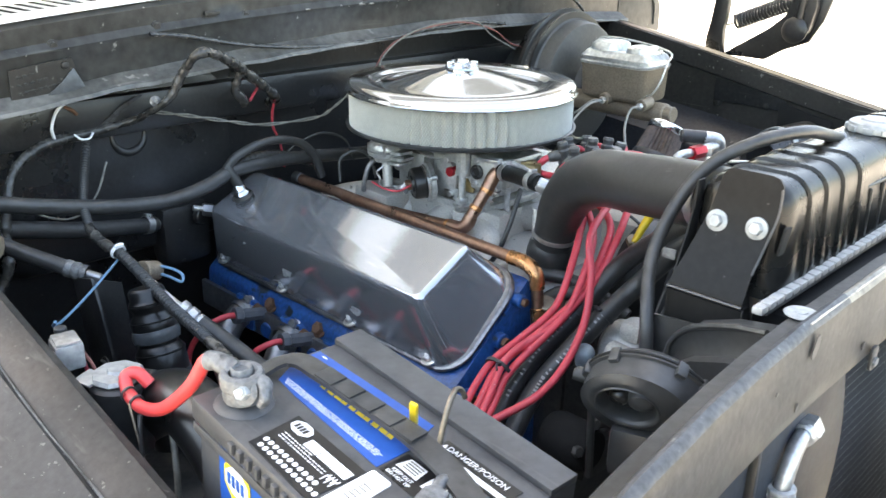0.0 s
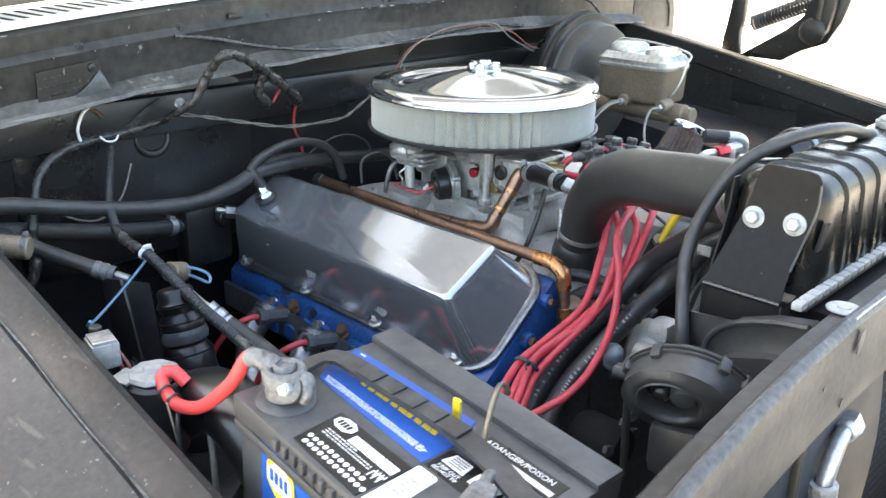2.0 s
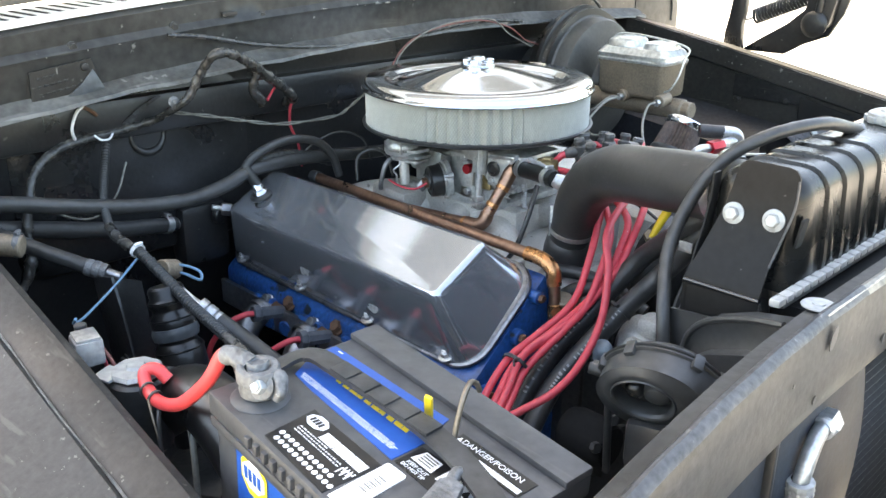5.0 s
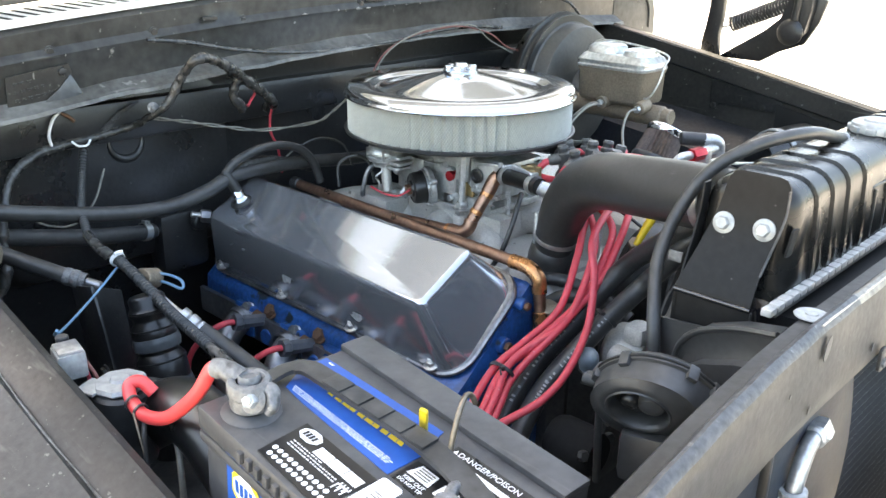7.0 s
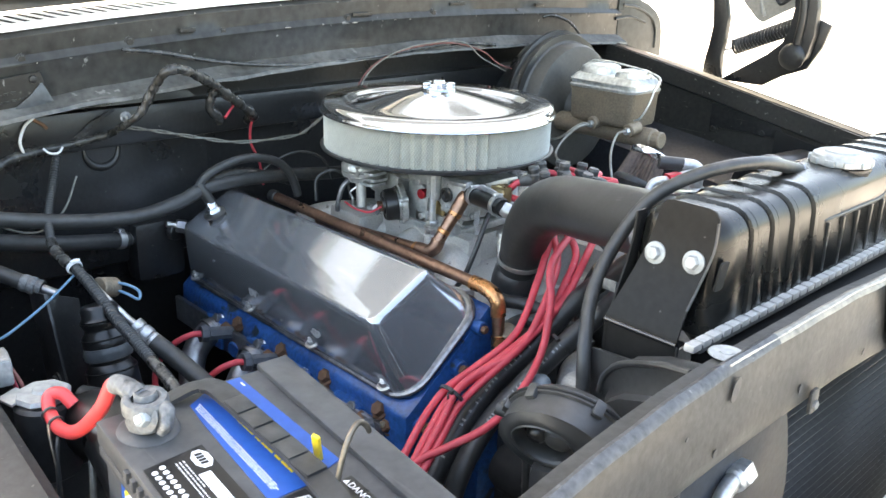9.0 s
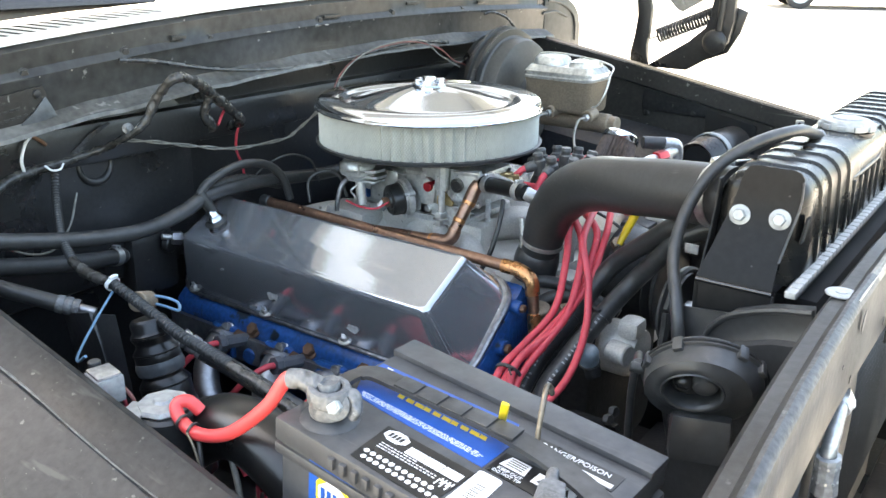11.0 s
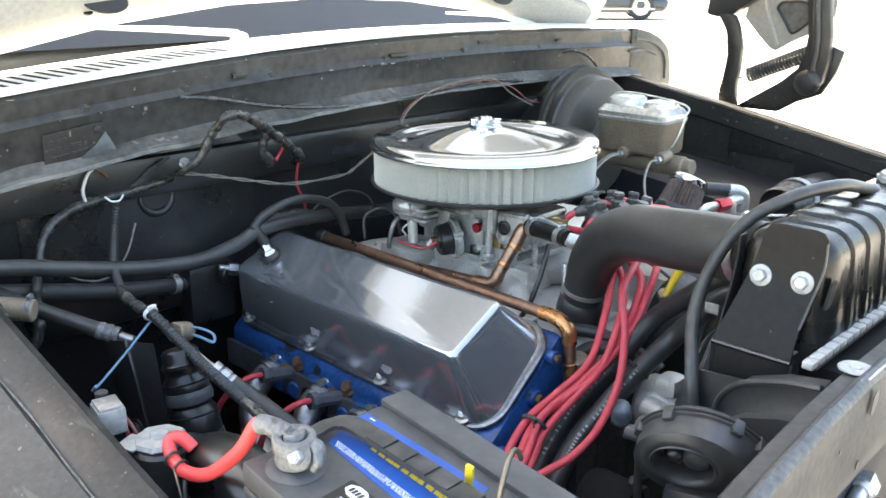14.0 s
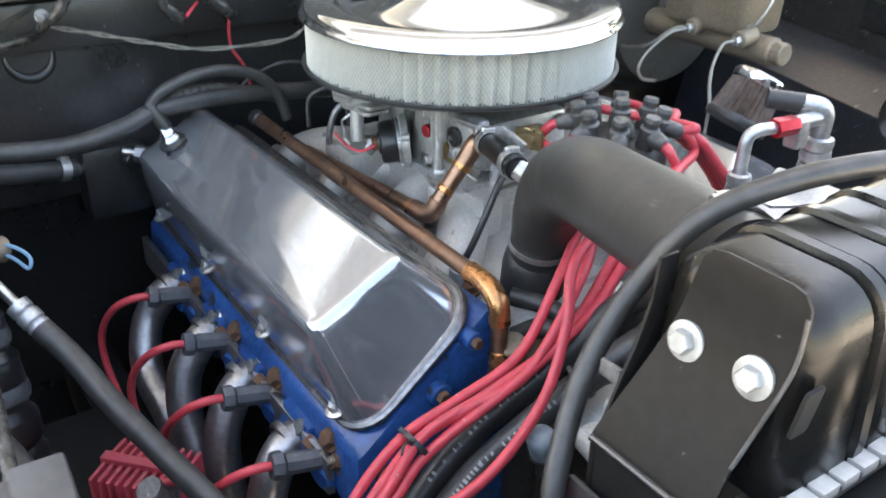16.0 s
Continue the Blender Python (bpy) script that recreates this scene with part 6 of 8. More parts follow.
def vc_breather():
    t = thing("breather_hose", (-0.18, -0.25, 1.0), "black breather hose looping from the valve cover", "hose")
    part("grommet", lathe([(0.016, 0), (0.017, 0.003), (0.012, 0.006), (0.010, 0.006)], (-0.190, -0.286, 0.998), (0, -0.4, 0.9), 24), RUBBER, t)
    part("fitting", lathe([(0, 0), (0.012, 0), (0.013, 0.006), (0.010, 0.010), (0.011, 0.014), (0.009, 0.018), (0.006, 0.022), (0, 0.022)], (-0.190, -0.287, 1.001), (0, -0.4, 0.9), 20), CHROME, t, "chrome fitting")
    part("elbow", tube([(-0.190, -0.292, 1.018), (-0.195, -0.300, 1.035), (-0.200, -0.305, 1.048)], 0.0085, 12), RUBBER, t)
    part("hose", tube([(-0.200, -0.306, 1.045), (-0.196, -0.290, 1.062), (-0.190, -0.255, 1.076), (-0.188, -0.215, 1.078), (-0.186, -0.175, 1.066), (-0.184, -0.150, 1.040), (-0.18, -0.140, 1.005)], 0.0068, 14), RUBBER, t)
    hose("breather_hose", [(-0.205, -0.296, 1.040), (-0.205, -0.262, 1.052), (-0.205, -0.222, 1.052), (-0.21, -0.18, 1.04), (-0.215, -0.13, 1.02)], 0.0072, "ridged black hose behind the valve cover", RUBBER, "hose", 12, ribs=0.0005, pitch=0.012)
    hose("vacuum_hose", [(-0.15, -0.125, 1.0), (-0.155, -0.12, 1.035), (-0.14, -0.10, 1.05), (-0.11, -0.095, 1.045), (-0.09, -0.10, 1.015)], 0.0030, "thin black vacuum hose", RUBBER, "hose", 8)
    hose("vacuum_hose", [(0.195, -0.082, 1.055), (0.205, -0.100, 1.045), (0.208, -0.118, 1.015), (0.200, -0.132, 0.975), (0.18, -0.14, 0.945)], 0.0036, "thin black vacuum hose beside the copper pipe", RUBBER, "hose", 10)
    hose("thin_wire", [(0.02, -0.128, 1.032), (0.0, -0.135, 1.020), (-0.03, -0.137, 1.018), (-0.06, -0.135, 1.022)], 0.0016, "thin red wire from the choke", REDWIRE, "wire", 8)
    t = thing("temperature_sender", (-0.255, -0.31, 0.955), "zinc sender at the rear of the engine", "sensor")
    part("body", hexbolt((-0.262, -0.300, 0.962), (-0.3, -0.8, 0.2), 0.011, 0.016), STEEL, t)
    part("stud", cyl((-0.267, -0.314, 0.966), (-0.272, -0.328, 0.970), 0.005), ZINC, t)


vc_breather()


# ---------------------------------------------------------------- front of the engine
def accessories():
    t = thing("alternator", (0.43, -0.17, 0.88), "cast aluminium alternator bracket and pulley", "alternator")
    part("body", lathe([(0, 0), (0.028, 0), (0.036, 0.008), (0.036, 0.04), (0.030, 0.055), (0, 0.058)], (0.385, -0.120, 0.900), (1, 0, 0), 28), CAST, t)
    part("bracket", box((0.030, 0.034, 0.026), (0.430, -0.135, 0.940), 0.010), CAST, t)
    part("bracket_lug", cyl((0.412, -0.158, 0.912), (0.440, -0.163, 0.912), 0.015), CAST, t)
    p = part("pulley", lathe([(0, 0), (0.045, 0), (0.047, 0.004), (0.036, 0.010), (0.047, 0.016), (0.045, 0.020), (0, 0.018)], (0.475, -0.13, 0.98), (1, 0, 0), 36), PLASTIC, t)
    part("pulley_nut", hexbolt((0.495, -0.13, 0.98), (1, 0, 0), 0.012, 0.012), ZINC, p)
    t = thing("steering_pump", (0.42, -0.22, 0.86), "steering pump with blue-grey capped port", "pump")
    part("port", lathe([(0.0115, 0), (0.0125, 0.002), (0.0125, 0.020), (0.0105, 0.025), (0.006, 0.0275), (0, 0.028)], (0.402, -0.196, 0.905), (0.1, -0.35, 0.93), 28), GREYCAP, t, "blue-grey plastic cap")
    part("port_band", lathe([(0.0130, 0), (0.0140, 0.001), (0.0140, 0.003), (0.0130, 0.004)], (0.402, -0.196, 0.905), (0.1, -0.35, 0.93), 28), SUPPORT, t)
    part("neck", cyl((0.403, -0.195, 0.908), (0.412, -0.199, 0.888), 0.0105), SHIELD, t)
    part("body", lathe([(0, 0), (0.026, 0), (0.030, 0.01), (0.030, 0.05), (0.024, 0.062), (0, 0.062)], (0.40, -0.255, 0.835), (1, 0, 0), 28), SHIELD, t)
    for y, z in ((-0.235, 0.872), (-0.25, 0.868), (-0.28, 0.845), (-0.228, 0.845)):
        part("bolt", hexbolt((0.455, y, z), (1, -0.3, 0.3), 0.007, 0.007), SUPPORT, t)
    t = thing("drive_belt", (0.49, -0.05, 0.7), "black fan belt round the pulleys", "belt")
    part("belt", tube([(0.487, -0.172, 0.99), (0.487, -0.13, 1.026), (0.487, -0.05, 0.99), (0.487, 0.06, 0.86), (0.487, 0.05, 0.72), (0.487, -0.05, 0.70), (0.487, -0.165, 0.90), (0.487, -0.172, 0.99)], 0.006, 8), RUBBER, t)
    t = thing("cooling_fan", (0.53, 0, 0.72), "black fan and water pump pulley", "fan")
    part("hub", lathe([(0, 0), (0.07, 0), (0.072, 0.02), (0.03, 0.03), (0.028, 0.07), (0, 0.07)], (0.45, 0, 0.86), (1, 0, 0), 32), CAST, t)
    for k in range(5):
        part("blade", box((0.01, 0.06, 0.16), (0, 0, 0), 0.004, pose(0.525, 0, 0.86, 72 * k + 20, 0, 0) @ pose(0, 0, 0.11, 0, 0, 25)), PLASTIC, t)
    t = thing("water_pump", (0.36, 0.0, 0.85), "dark grey water pump with black pulley", "water pump")
    part("body", lathe([(0, 0), (0.07, 0), (0.075, 0.01), (0.07, 0.03), (0.05, 0.05), (0.03, 0.06), (0, 0.06)], (0.345, 0.0, 0.955), (1, 0, 0), 32), SUPPORT, t)
    part("pulley", lathe([(0, 0), (0.066, 0), (0.068, 0.003), (0.056, 0.009), (0.068, 0.015), (0.066, 0.019), (0.03, 0.012), (0, 0.012)], (0.408, 0.0, 0.955), (1, 0, 0), 40), PLASTIC, t)
    part("side_bracket", box((0.05, 0.11, 0.07), (0.345, 0.095, 0.985), 0.012), PLASTIC, t)
    part("brass_plug", hexbolt((0.36, -0.045, 1.012), (0.3, -0.6, 0.7), 0.009, 0.012), BRASS, t)
    t = thing("front_cover", (0.31, -0.10, 0.70), "dark grimy timing cover with hose fittings", "engine cover")
    part("cover", box((0.07, 0.24, 0.25), (0.345, -0.02, 0.80), 0.03), SUPPORT, t)
    part("fitting", cyl((0.300, -0.150, 0.915), (0.308, -0.158, 0.945), 0.0135), BRASS, t)
    part("fitting_cap", cyl((0.335, -0.135, 0.93), (0.337, -0.136, 0.945), 0.011), BRASS, t)
    part("elbow", tube([(0.285, -0.135, 0.93), (0.305, -0.12, 0.945), (0.335, -0.105, 0.945), (0.38, -0.095, 0.93)], 0.010, 12), RUBBER, t)
    hose("bypass_hose", [(0.27, -0.13, 0.965), (0.30, -0.11, 0.962), (0.345, -0.095, 0.95), (0.39, -0.09, 0.93)], 0.009, "short black hose over the timing cover")
    t = thing("accessory_bracket", (0.34, 0.17, 0.72), "grey cast accessory bracket on the engine front", "bracket")
    part("plate", prism([(0.03, 0.74), (0.31, 0.74), (0.33, 0.88), (0.28, 0.99), (0.20, 1.02), (0.10, 1.0), (0.05, 0.92)], 0.018, Matrix.Translation((0.300, 0, 0)) @ YZ, 0.005), CAST, t)
    part("valley_shield", prism([(0.095, 0.88), (0.16, 0.90), (0.165, 0.99), (0.15, 1.005), (0.095, 0.98)], 0.40, Matrix.Translation((-0.10, 0, 0)) @ YZ, 0.004), CAST, t)
    for y, z in ((0.10, 0.95), (0.24, 0.96), (0.28, 0.86), (0.12, 0.80)):
        part("bolt", hexbolt((0.317, y, z), (1, 0, 0), 0.009, 0.008, 0.012), ZINC, t)
    t = thing("dipstick", (0.31, 0.06, 0.9), "oil dipstick with yellow handle", "dipstick")
    part("handle", tube([(0.383, -0.030, 1.072), (0.380, -0.036, 1.060), (0.374, -0.046, 1.040), (0.368, -0.056, 1.018)], [0.004, 0.0060, 0.0055, 0.004], 10), YELLOW, t, "yellow handle")
    part("rod", tube([(0.369, -0.055, 1.022), (0.355, -0.045, 0.99), (0.330, 0.0, 0.92), (0.318, 0.05, 0.85)], 0.003, 8), ZINC, t)


accessories()


def far_side():
    t = thing("breather_filter", (0.22, 0.26, 1.0), "small cone filter with chrome top", "filter")
    ax = Vector((0.06, 0.51, 0.85))
    c = Vector((0.205, 0.252, 1.045))
    bm = bmesh.new()
    n = 30
    lo, hi = [], []
    f = frame_of(ax)
    for k in range(2 * n):
        a = math.pi * k / n
        r0, r1 = (0.036, 0.030) if k % 2 else (0.032, 0.0265)
        lo.append(bm.verts.new(c + f.to_3x3() @ Vector((r0 * math.cos(a), r0 * math.sin(a), 0))))
        hi.append(bm.verts.new(c + f.to_3x3() @ Vector((r1 * math.cos(a), r1 * math.sin(a), 0.048))))
    for k in range(2 * n):
        j = (k + 1) % (2 * n)
        bm.faces.new((lo[k], lo[j], hi[j], hi[k]))
    part("pleats", bm, GAUZE, t, "brown pleated gauze", smooth=0)
    part("top", lathe([(0.0305, 0.044), (0.032, 0.046), (0.032, 0.054), (0.029, 0.057), (0, 0.058)], c, ax, 32), CHROME, t)
    part("base", lathe([(0, -0.006), (0.037, -0.006), (0.038, 0), (0.036, 0.004)], c, ax, 32), RUBBER, t)
    t = thing("hose_fitting", (0.33, 0.18, 1.0), "silver elbow fittings with red nut", "fitting")
    part("elbow", tube([(0.335, 0.212, 1.074), (0.336, 0.211, 1.096), (0.332, 0.207, 1.106), (0.318, 0.196, 1.108)], 0.0098, 14), FOIL, t)
    ridged = lambda r, h: [(r * 0.8, 0)] + [q for k in range(3) for q in ((r, 0.0006 + k * h / 3), (r * 1.06, (k + 0.45) * h / 3), (r, (k + 0.86) * h / 3), (r * 0.82, (k + 0.93) * h / 3))] + [(r * 0.7, h)]
    part("collar", lathe(ridged(0.0150, 0.040), (0.336, 0.211, 1.036), (0, 0, 1), 20), FOIL, t)
    part("red_nut", hexbolt((0.330, 0.140, 1.096), (0.15, 0.9, 0.02), 0.0100, 0.028), ANOD, t, "red anodised nut")
    part("valve_body", join(box((0.018, 0.018, 0.030), (0.332, 0.176, 1.085), 0.004), cyl((0.332, 0.168, 1.096), (0.334, 0.205, 1.096), 0.0080)), FOIL, t)
    part("small_elbow", tube([(0.329, 0.142, 1.096), (0.327, 0.118, 1.097), (0.326, 0.106, 1.091), (0.3275, 0.102, 1.070), (0.330, 0.098, 1.050)], 0.0064, 14), FOIL, t)
    part("small_collar", lathe(ridged(0.0112, 0.034), (0.331, 0.097, 1.026), (0, 0, 1), 18), FOIL, t)
    part("connector", cyl((0.320, 0.198, 1.108), (0.292, 0.174, 1.110), 0.0100), PLASTIC, t)
    hose("fuel_hose", [(0.336, 0.211, 1.055), (0.345, 0.20, 1.02), (0.37, 0.18, 0.98), (0.40, 0.17, 0.92)], 0.013, "black braided hose below the fitting")
    hose("fuel_hose", [(0.330, 0.098, 1.034), (0.335, 0.095, 1.0), (0.35, 0.09, 0.95)], 0.011, "black hose below the small fitting")
    t = thing("compressor", (0.36, 0.20, 0.86), "grey cast bracket and pump body", "pump")
    part("body", lathe([(0, 0), (0.055, 0), (0.06, 0.01), (0.06, 0.12), (0.05, 0.13), (0, 0.13)], (0.32, 0.20, 0.93), (1, 0, 0), 32), CAST, t)
    part("top_plate", box((0.12, 0.13, 0.02), (0.385, 0.15, 1.015), 0.006, pose(0, 0, 0, 6, 8, 20)), CAST, t)
    part("silver_cover", box((0.05, 0.07, 0.03), (0.455, 0.11, 1.035), 0.008, pose(0, 0, 0, 0, 10, 30)), ALU_EDGE, t)
    part("yellow_tube", tube([(0.44, 0.06, 1.055), (0.47, 0.10, 1.06), (0.52, 0.15, 1.06)], 0.0075, 12), YELLOW, t, "yellow tube")
    part("strap_clip", box((0.035, 0.022, 0.012), (0.470, 0.00, 1.06), 0.003, pose(0, 0, 0, 0, 0, 45)), LWHITE, t)
    hose("cooler_hose", [(0.42, 0.10, 0.95), (0.45, 0.055, 1.0), (0.485, 0.02, 1.04), (0.52, -0.02, 1.06), (0.54, -0.06, 1.03)], 0.013, "black hose behind the upper radiator hose")
    t = thing("filler_tube", (0.27, 0.57, 0.93), "black round filler with pale clamp band", "filler tube")
    a, b = Vector((0.244, 0.560, 0.997)), Vector((0.262, 0.735, 1.004))
    ax = (b - a).normalized()
    part("tube", lathe([(0, 0.010), (0.030, 0.010), (0.033, 0.003), (0.037, 0), (0.040, 0.004), (0.040, 0.030), (0.043, 0.034), (0.043, 0.12), (0.040, 0.175)], a, ax, 36), GLOSS, t)
    part("clamp_band", lathe([(0.0445, 0.058), (0.0470, 0.0585), (0.0470, 0.0725), (0.0445, 0.073)], a, ax, 48), PALE, t, "pale clamp band")
    part("clamp_tail", box((0.012, 0.012, 0.022), a + ax * 0.066 + Vector((0.047, 0, -0.006)), 0.002), PALE, t)
    ring = [(0.016, 0.0), (0.0, 0.020), (-0.016, 0.0), (0.0, -0.020)]
    part("bracket", tube([(0.262 + u, 0.722, 1.016 + v) for u, v in ring + ring[:1]], 0.0028, 8, straight=True), GREYCAP, t, "bent blue-grey bracket")
    # flat plate whose near-black colour stands in for a shaded opening
    part("recess", prism([(0.190, 1.068), (0.300, 1.045), (0.304, 0.955), (0.190, 0.955)], 0.003, Matrix.Translation((0, 0.7500, 0)) @ XZ, 0.001), SHADEBLACK, t, "shade-black plate for the opening behind the filler")
    clip = solo("fender_clip", prism(rounded(0.017, 0.019, 0.002), 0.002, Matrix.Translation((0.387, 0.7480, 1.060)) @ XZ, 0.0005), PALE, "small pale square clip on the black fender", "clip")
    part("clip_hole", prism(rounded(0.006, 0.006, 0.0028), 0.001, Matrix.Translation((0.387, 0.7465, 1.062)) @ XZ), SHADEBLACK, clip)
    for pts in ([(-0.004, 0.398, 1.0905), (-0.022, 0.388, 1.086), (-0.05, 0.372, 1.060), (-0.085, 0.370, 1.048), (-0.12, 0.39, 1.040)],
                [(-0.004, 0.394, 1.0890), (-0.016, 0.376, 1.083), (-0.030, 0.352, 1.058), (-0.026, 0.330, 1.038), (-0.004, 0.316, 1.030), (0.018, 0.318, 1.032)],
                [(0.078, 0.394, 1.0900), (0.072, 0.380, 1.086), (0.072, 0.366, 1.062), (0.082, 0.352, 1.040), (0.096, 0.340, 1.015), (0.10, 0.335, 0.97)]):
        hose("brake_line", pts, 0.0024, "bent steel brake line", BRAKELINE, "brake line", 8)
    t = thing("splash_shield", (0.1, 0.70, 0.8), "dark splash panel below the driver fender", "panel")
    part("panel", sheet([[(-0.2, 0.755, 1.05), (0.2, 0.755, 1.0), (0.6, 0.755, 0.95)], [(-0.2, 0.66, 1.0), (0.2, 0.66, 0.95), (0.6, 0.66, 0.90)], [(-0.2, 0.58, 0.7), (0.2, 0.58, 0.65), (0.6, 0.58, 0.6)]], 0.003), WHEELHOUSE, t)
    part("patch", box((0.16, 0.003, 0.05), (0.12, 0.757, 1.075), 0.002), FENDER, t)


far_side()


def brake_parts():
    t = thing("brake_booster", (-0.2, 0.45, 0.99), "black round vacuum brake booster on the firewall", "brake booster")
    c = (-0.225, 0.498, 1.090)
    part("mount", cyl((-0.31, 0.490, 1.092), (-0.22, 0.490, 1.092), 0.06), PLASTIC, t)
    part("rear_shell", lathe([(0, 0), (0.11, 0), (0.130, 0.012), (0.138, 0.036), (0.146, 0.040), (0.146, 0.046)], c, (1, 0, 0), 72), GLOSS, t)
    part("band", lathe([(0.146, 0.044), (0.150, 0.046), (0.150, 0.052), (0.143, 0.054), (0.140, 0.062), (0.144, 0.064), (0.144, 0.069), (0.132, 0.071)], c, (1, 0, 0), 72), GLOSS, t)
    part("front_shell", lathe([(0.133, 0.069), (0.128, 0.074), (0.127, 0.094), (0.123, 0.103), (0.114, 0.107), (0.07, 0.112), (0.05, 0.116), (0.04, 0.140), (0, 0.141)], c, (1, 0, 0), 72), FACE, t, "dusty grey-brown front face")
    t = thing("master_cylinder", (0.03, 0.45, 1.04), "brown cast-iron master cylinder with silver lid", "master cylinder")
    mz = pose(0.005, 0.452, 0, 0, 0, 0)
    part("reservoir", loft([[mz @ Vector((u, v, z)) for u, v in rounded(w, d, 0.010)] for w, d, z in ((0.118, 0.066, 1.088), (0.136, 0.080, 1.092), (0.141, 0.085, 1.098), (0.144, 0.088, 1.146), (0.147, 0.092, 1.149), (0.148, 0.093, 1.156))]), BRASS, t)
    lid = part("lid", loft([[mz @ Vector((u, v, z)) for u, v in rounded(w, d, 0.016)] for w, d, z in ((0.148, 0.093, 1.153), (0.152, 0.097, 1.154), (0.153, 0.098, 1.158), (0.149, 0.094, 1.160), (0.149, 0.094, 1.164), (0.152, 0.097, 1.165), (0.152, 0.097, 1.168), (0.146, 0.090, 1.1715), (0.140, 0.082, 1.177), (0.134, 0.076, 1.179))]), LIDZINC, t, "silver embossed lid")
    for sx, w, hh in ((-0.034, 0.066, 0.016), (0.040, 0.058, 0.012)):
        part("embossing", loft([[mz @ Vector((sx + u, v, z)) for u, v in rounded(w - q, 0.070 - q, 0.022)] for q, z in ((0, 1.179), (0.004, 1.179 + hh * 0.7), (0.014, 1.179 + hh))]), LIDZINC, lid)
    part("bail_wire", tube([(0.084, 0.41, 1.108), (0.098, 0.408, 1.116), (0.108, 0.415, 1.140), (0.108, 0.43, 1.168), (0.102, 0.45, 1.184), (0.05, 0.465, 1.192), (-0.03, 0.468, 1.198), (-0.070, 0.465, 1.190), (-0.074, 0.46, 1.150)], 0.0019, 10), LIDZINC, t, "steel bail wire")
    part("bore", cyl((-0.12, 0.445, 1.074), (0.108, 0.445, 1.074), 0.019), BRASS, t)
    part("end_cap", cyl((0.105, 0.445, 1.074), (0.124, 0.445, 1.074), 0.0155), BRASS, t)
    for x in (-0.004, 0.078):
        o = part("outlet", cyl((x, 0.432, 1.094), (x, 0.402, 1.090), 0.012), BRASS, t)
        part("line_nut", hexbolt((x, 0.404, 1.090), (0, -1, -0.1), 0.007, 0.010), ZINC, o)


brake_parts()


# ---------------------------------------------------------------- passenger side: battery and its gear
BM = Matrix.Translation((0.5135, -0.633, 1.051)) @ pose(0, 0, 0, 0, 0, -3) @ pose(0, 0, 0, 0, 4.6, 0) @ Matrix.Translation((0, 0, -1.06))


def batt(u, v, z):
    return BM @ Vector((u, v, z))


def bpoly(pts, z, thick=0.0008):
    return prism(pts, thick, BM @ pose(0, 0, z))


def words(text, size, m, material, parent, name="lettering"):
    """Raised lettering from the built-in font, as a mesh."""
    cu = bpy.data.curves.new("text", "FONT")
    cu.body, cu.size, cu.extrude, cu.align_x, cu.align_y = text, size, 0.0002, "CENTER", "CENTER"
    tmp = new("text", cu)
    me = bpy.data.meshes.new_from_object(tmp.evaluated_get(bpy.context.evaluated_depsgraph_get()))
    bpy.data.objects.remove(tmp)
    bm = bmesh.new()
    bm.from_mesh(me)
    bpy.data.meshes.remove(me)
    bmesh.ops.transform(bm, verts=bm.verts, matrix=m)
    return part(name, bm, material, parent, smooth=0)


def terminal(t):
    """A lead post in a lumpy corroded clamp with a bright bolt."""
    c = Vector((0.4165, -0.6815, 1.0575))
    part("terminal_base", lathe([(0, 0), (0.0235, 0), (0.0232, 0.0016), (0.0195, 0.0040), (0.012, 0.0048), (0, 0.0048)], c, (0.08, 0, 1), 28), BATT, t)
    part("terminal_post", lathe([(0.0092, 0), (0.0088, 0.0315), (0.0078, 0.0330), (0.0060, 0.0325), (0.0050, 0.0312), (0, 0.0312)], c, (0, 0, 1), 24), LEAD, t)
    cl = part("terminal_clamp", lathe([(0.0100, 0.0185), (0.0155, 0.0175), (0.0172, 0.0195), (0.0172, 0.0275), (0.0158, 0.0300), (0.0120, 0.0308), (0.0098, 0.0295)], c, (0.06, -0.05, 1), 22), LEAD, t, "corroded lead clamp")
    part("clamp_skirt", lathe([(0.0105, 0.0045), (0.0150, 0.0055), (0.0162, 0.010), (0.0150, 0.0180)], c, (0, 0, 1), 20), LEAD, cl)
    e = Vector((0.4300, -0.6885, 1.0765))
    part("clamp_jaw", tube([c + Vector((0.004, -0.014, 0.0205)), e + Vector((-0.010, 0.002, 0.001)), e + Vector((0.002, 0.003, -0.003))], [0.0075, 0.0078, 0.0066], 14, wob=0.25), LEAD, cl)
    part("clamp_jaw", tube([c + Vector((0.012, 0.006, 0.024)), c + Vector((0.020, 0.006, 0.022)), c + Vector((0.0255, 0.002, 0.015)), c + Vector((0.024, -0.002, 0.009))], [0.0050, 0.0060, 0.0052, 0.0035], 14, wob=0.30), LEAD, cl)
    out = Vector((0.36, -0.84, 0.40))
    part("washer", lathe([(0, 0), (0.0105, 0), (0.0108, 0.0012), (0.0095, 0.0022), (0, 0.0022)], e - out * 0.001, out, 24), LEAD, cl)
    part("clamp_bolt", hexbolt(e + out * 0.001, out, 0.0062, 0.0065), PALE, cl)
    part("bolt_end", cyl(e + out * 0.007, e + out * 0.0095, 0.0035, n=12), ZINC, cl)


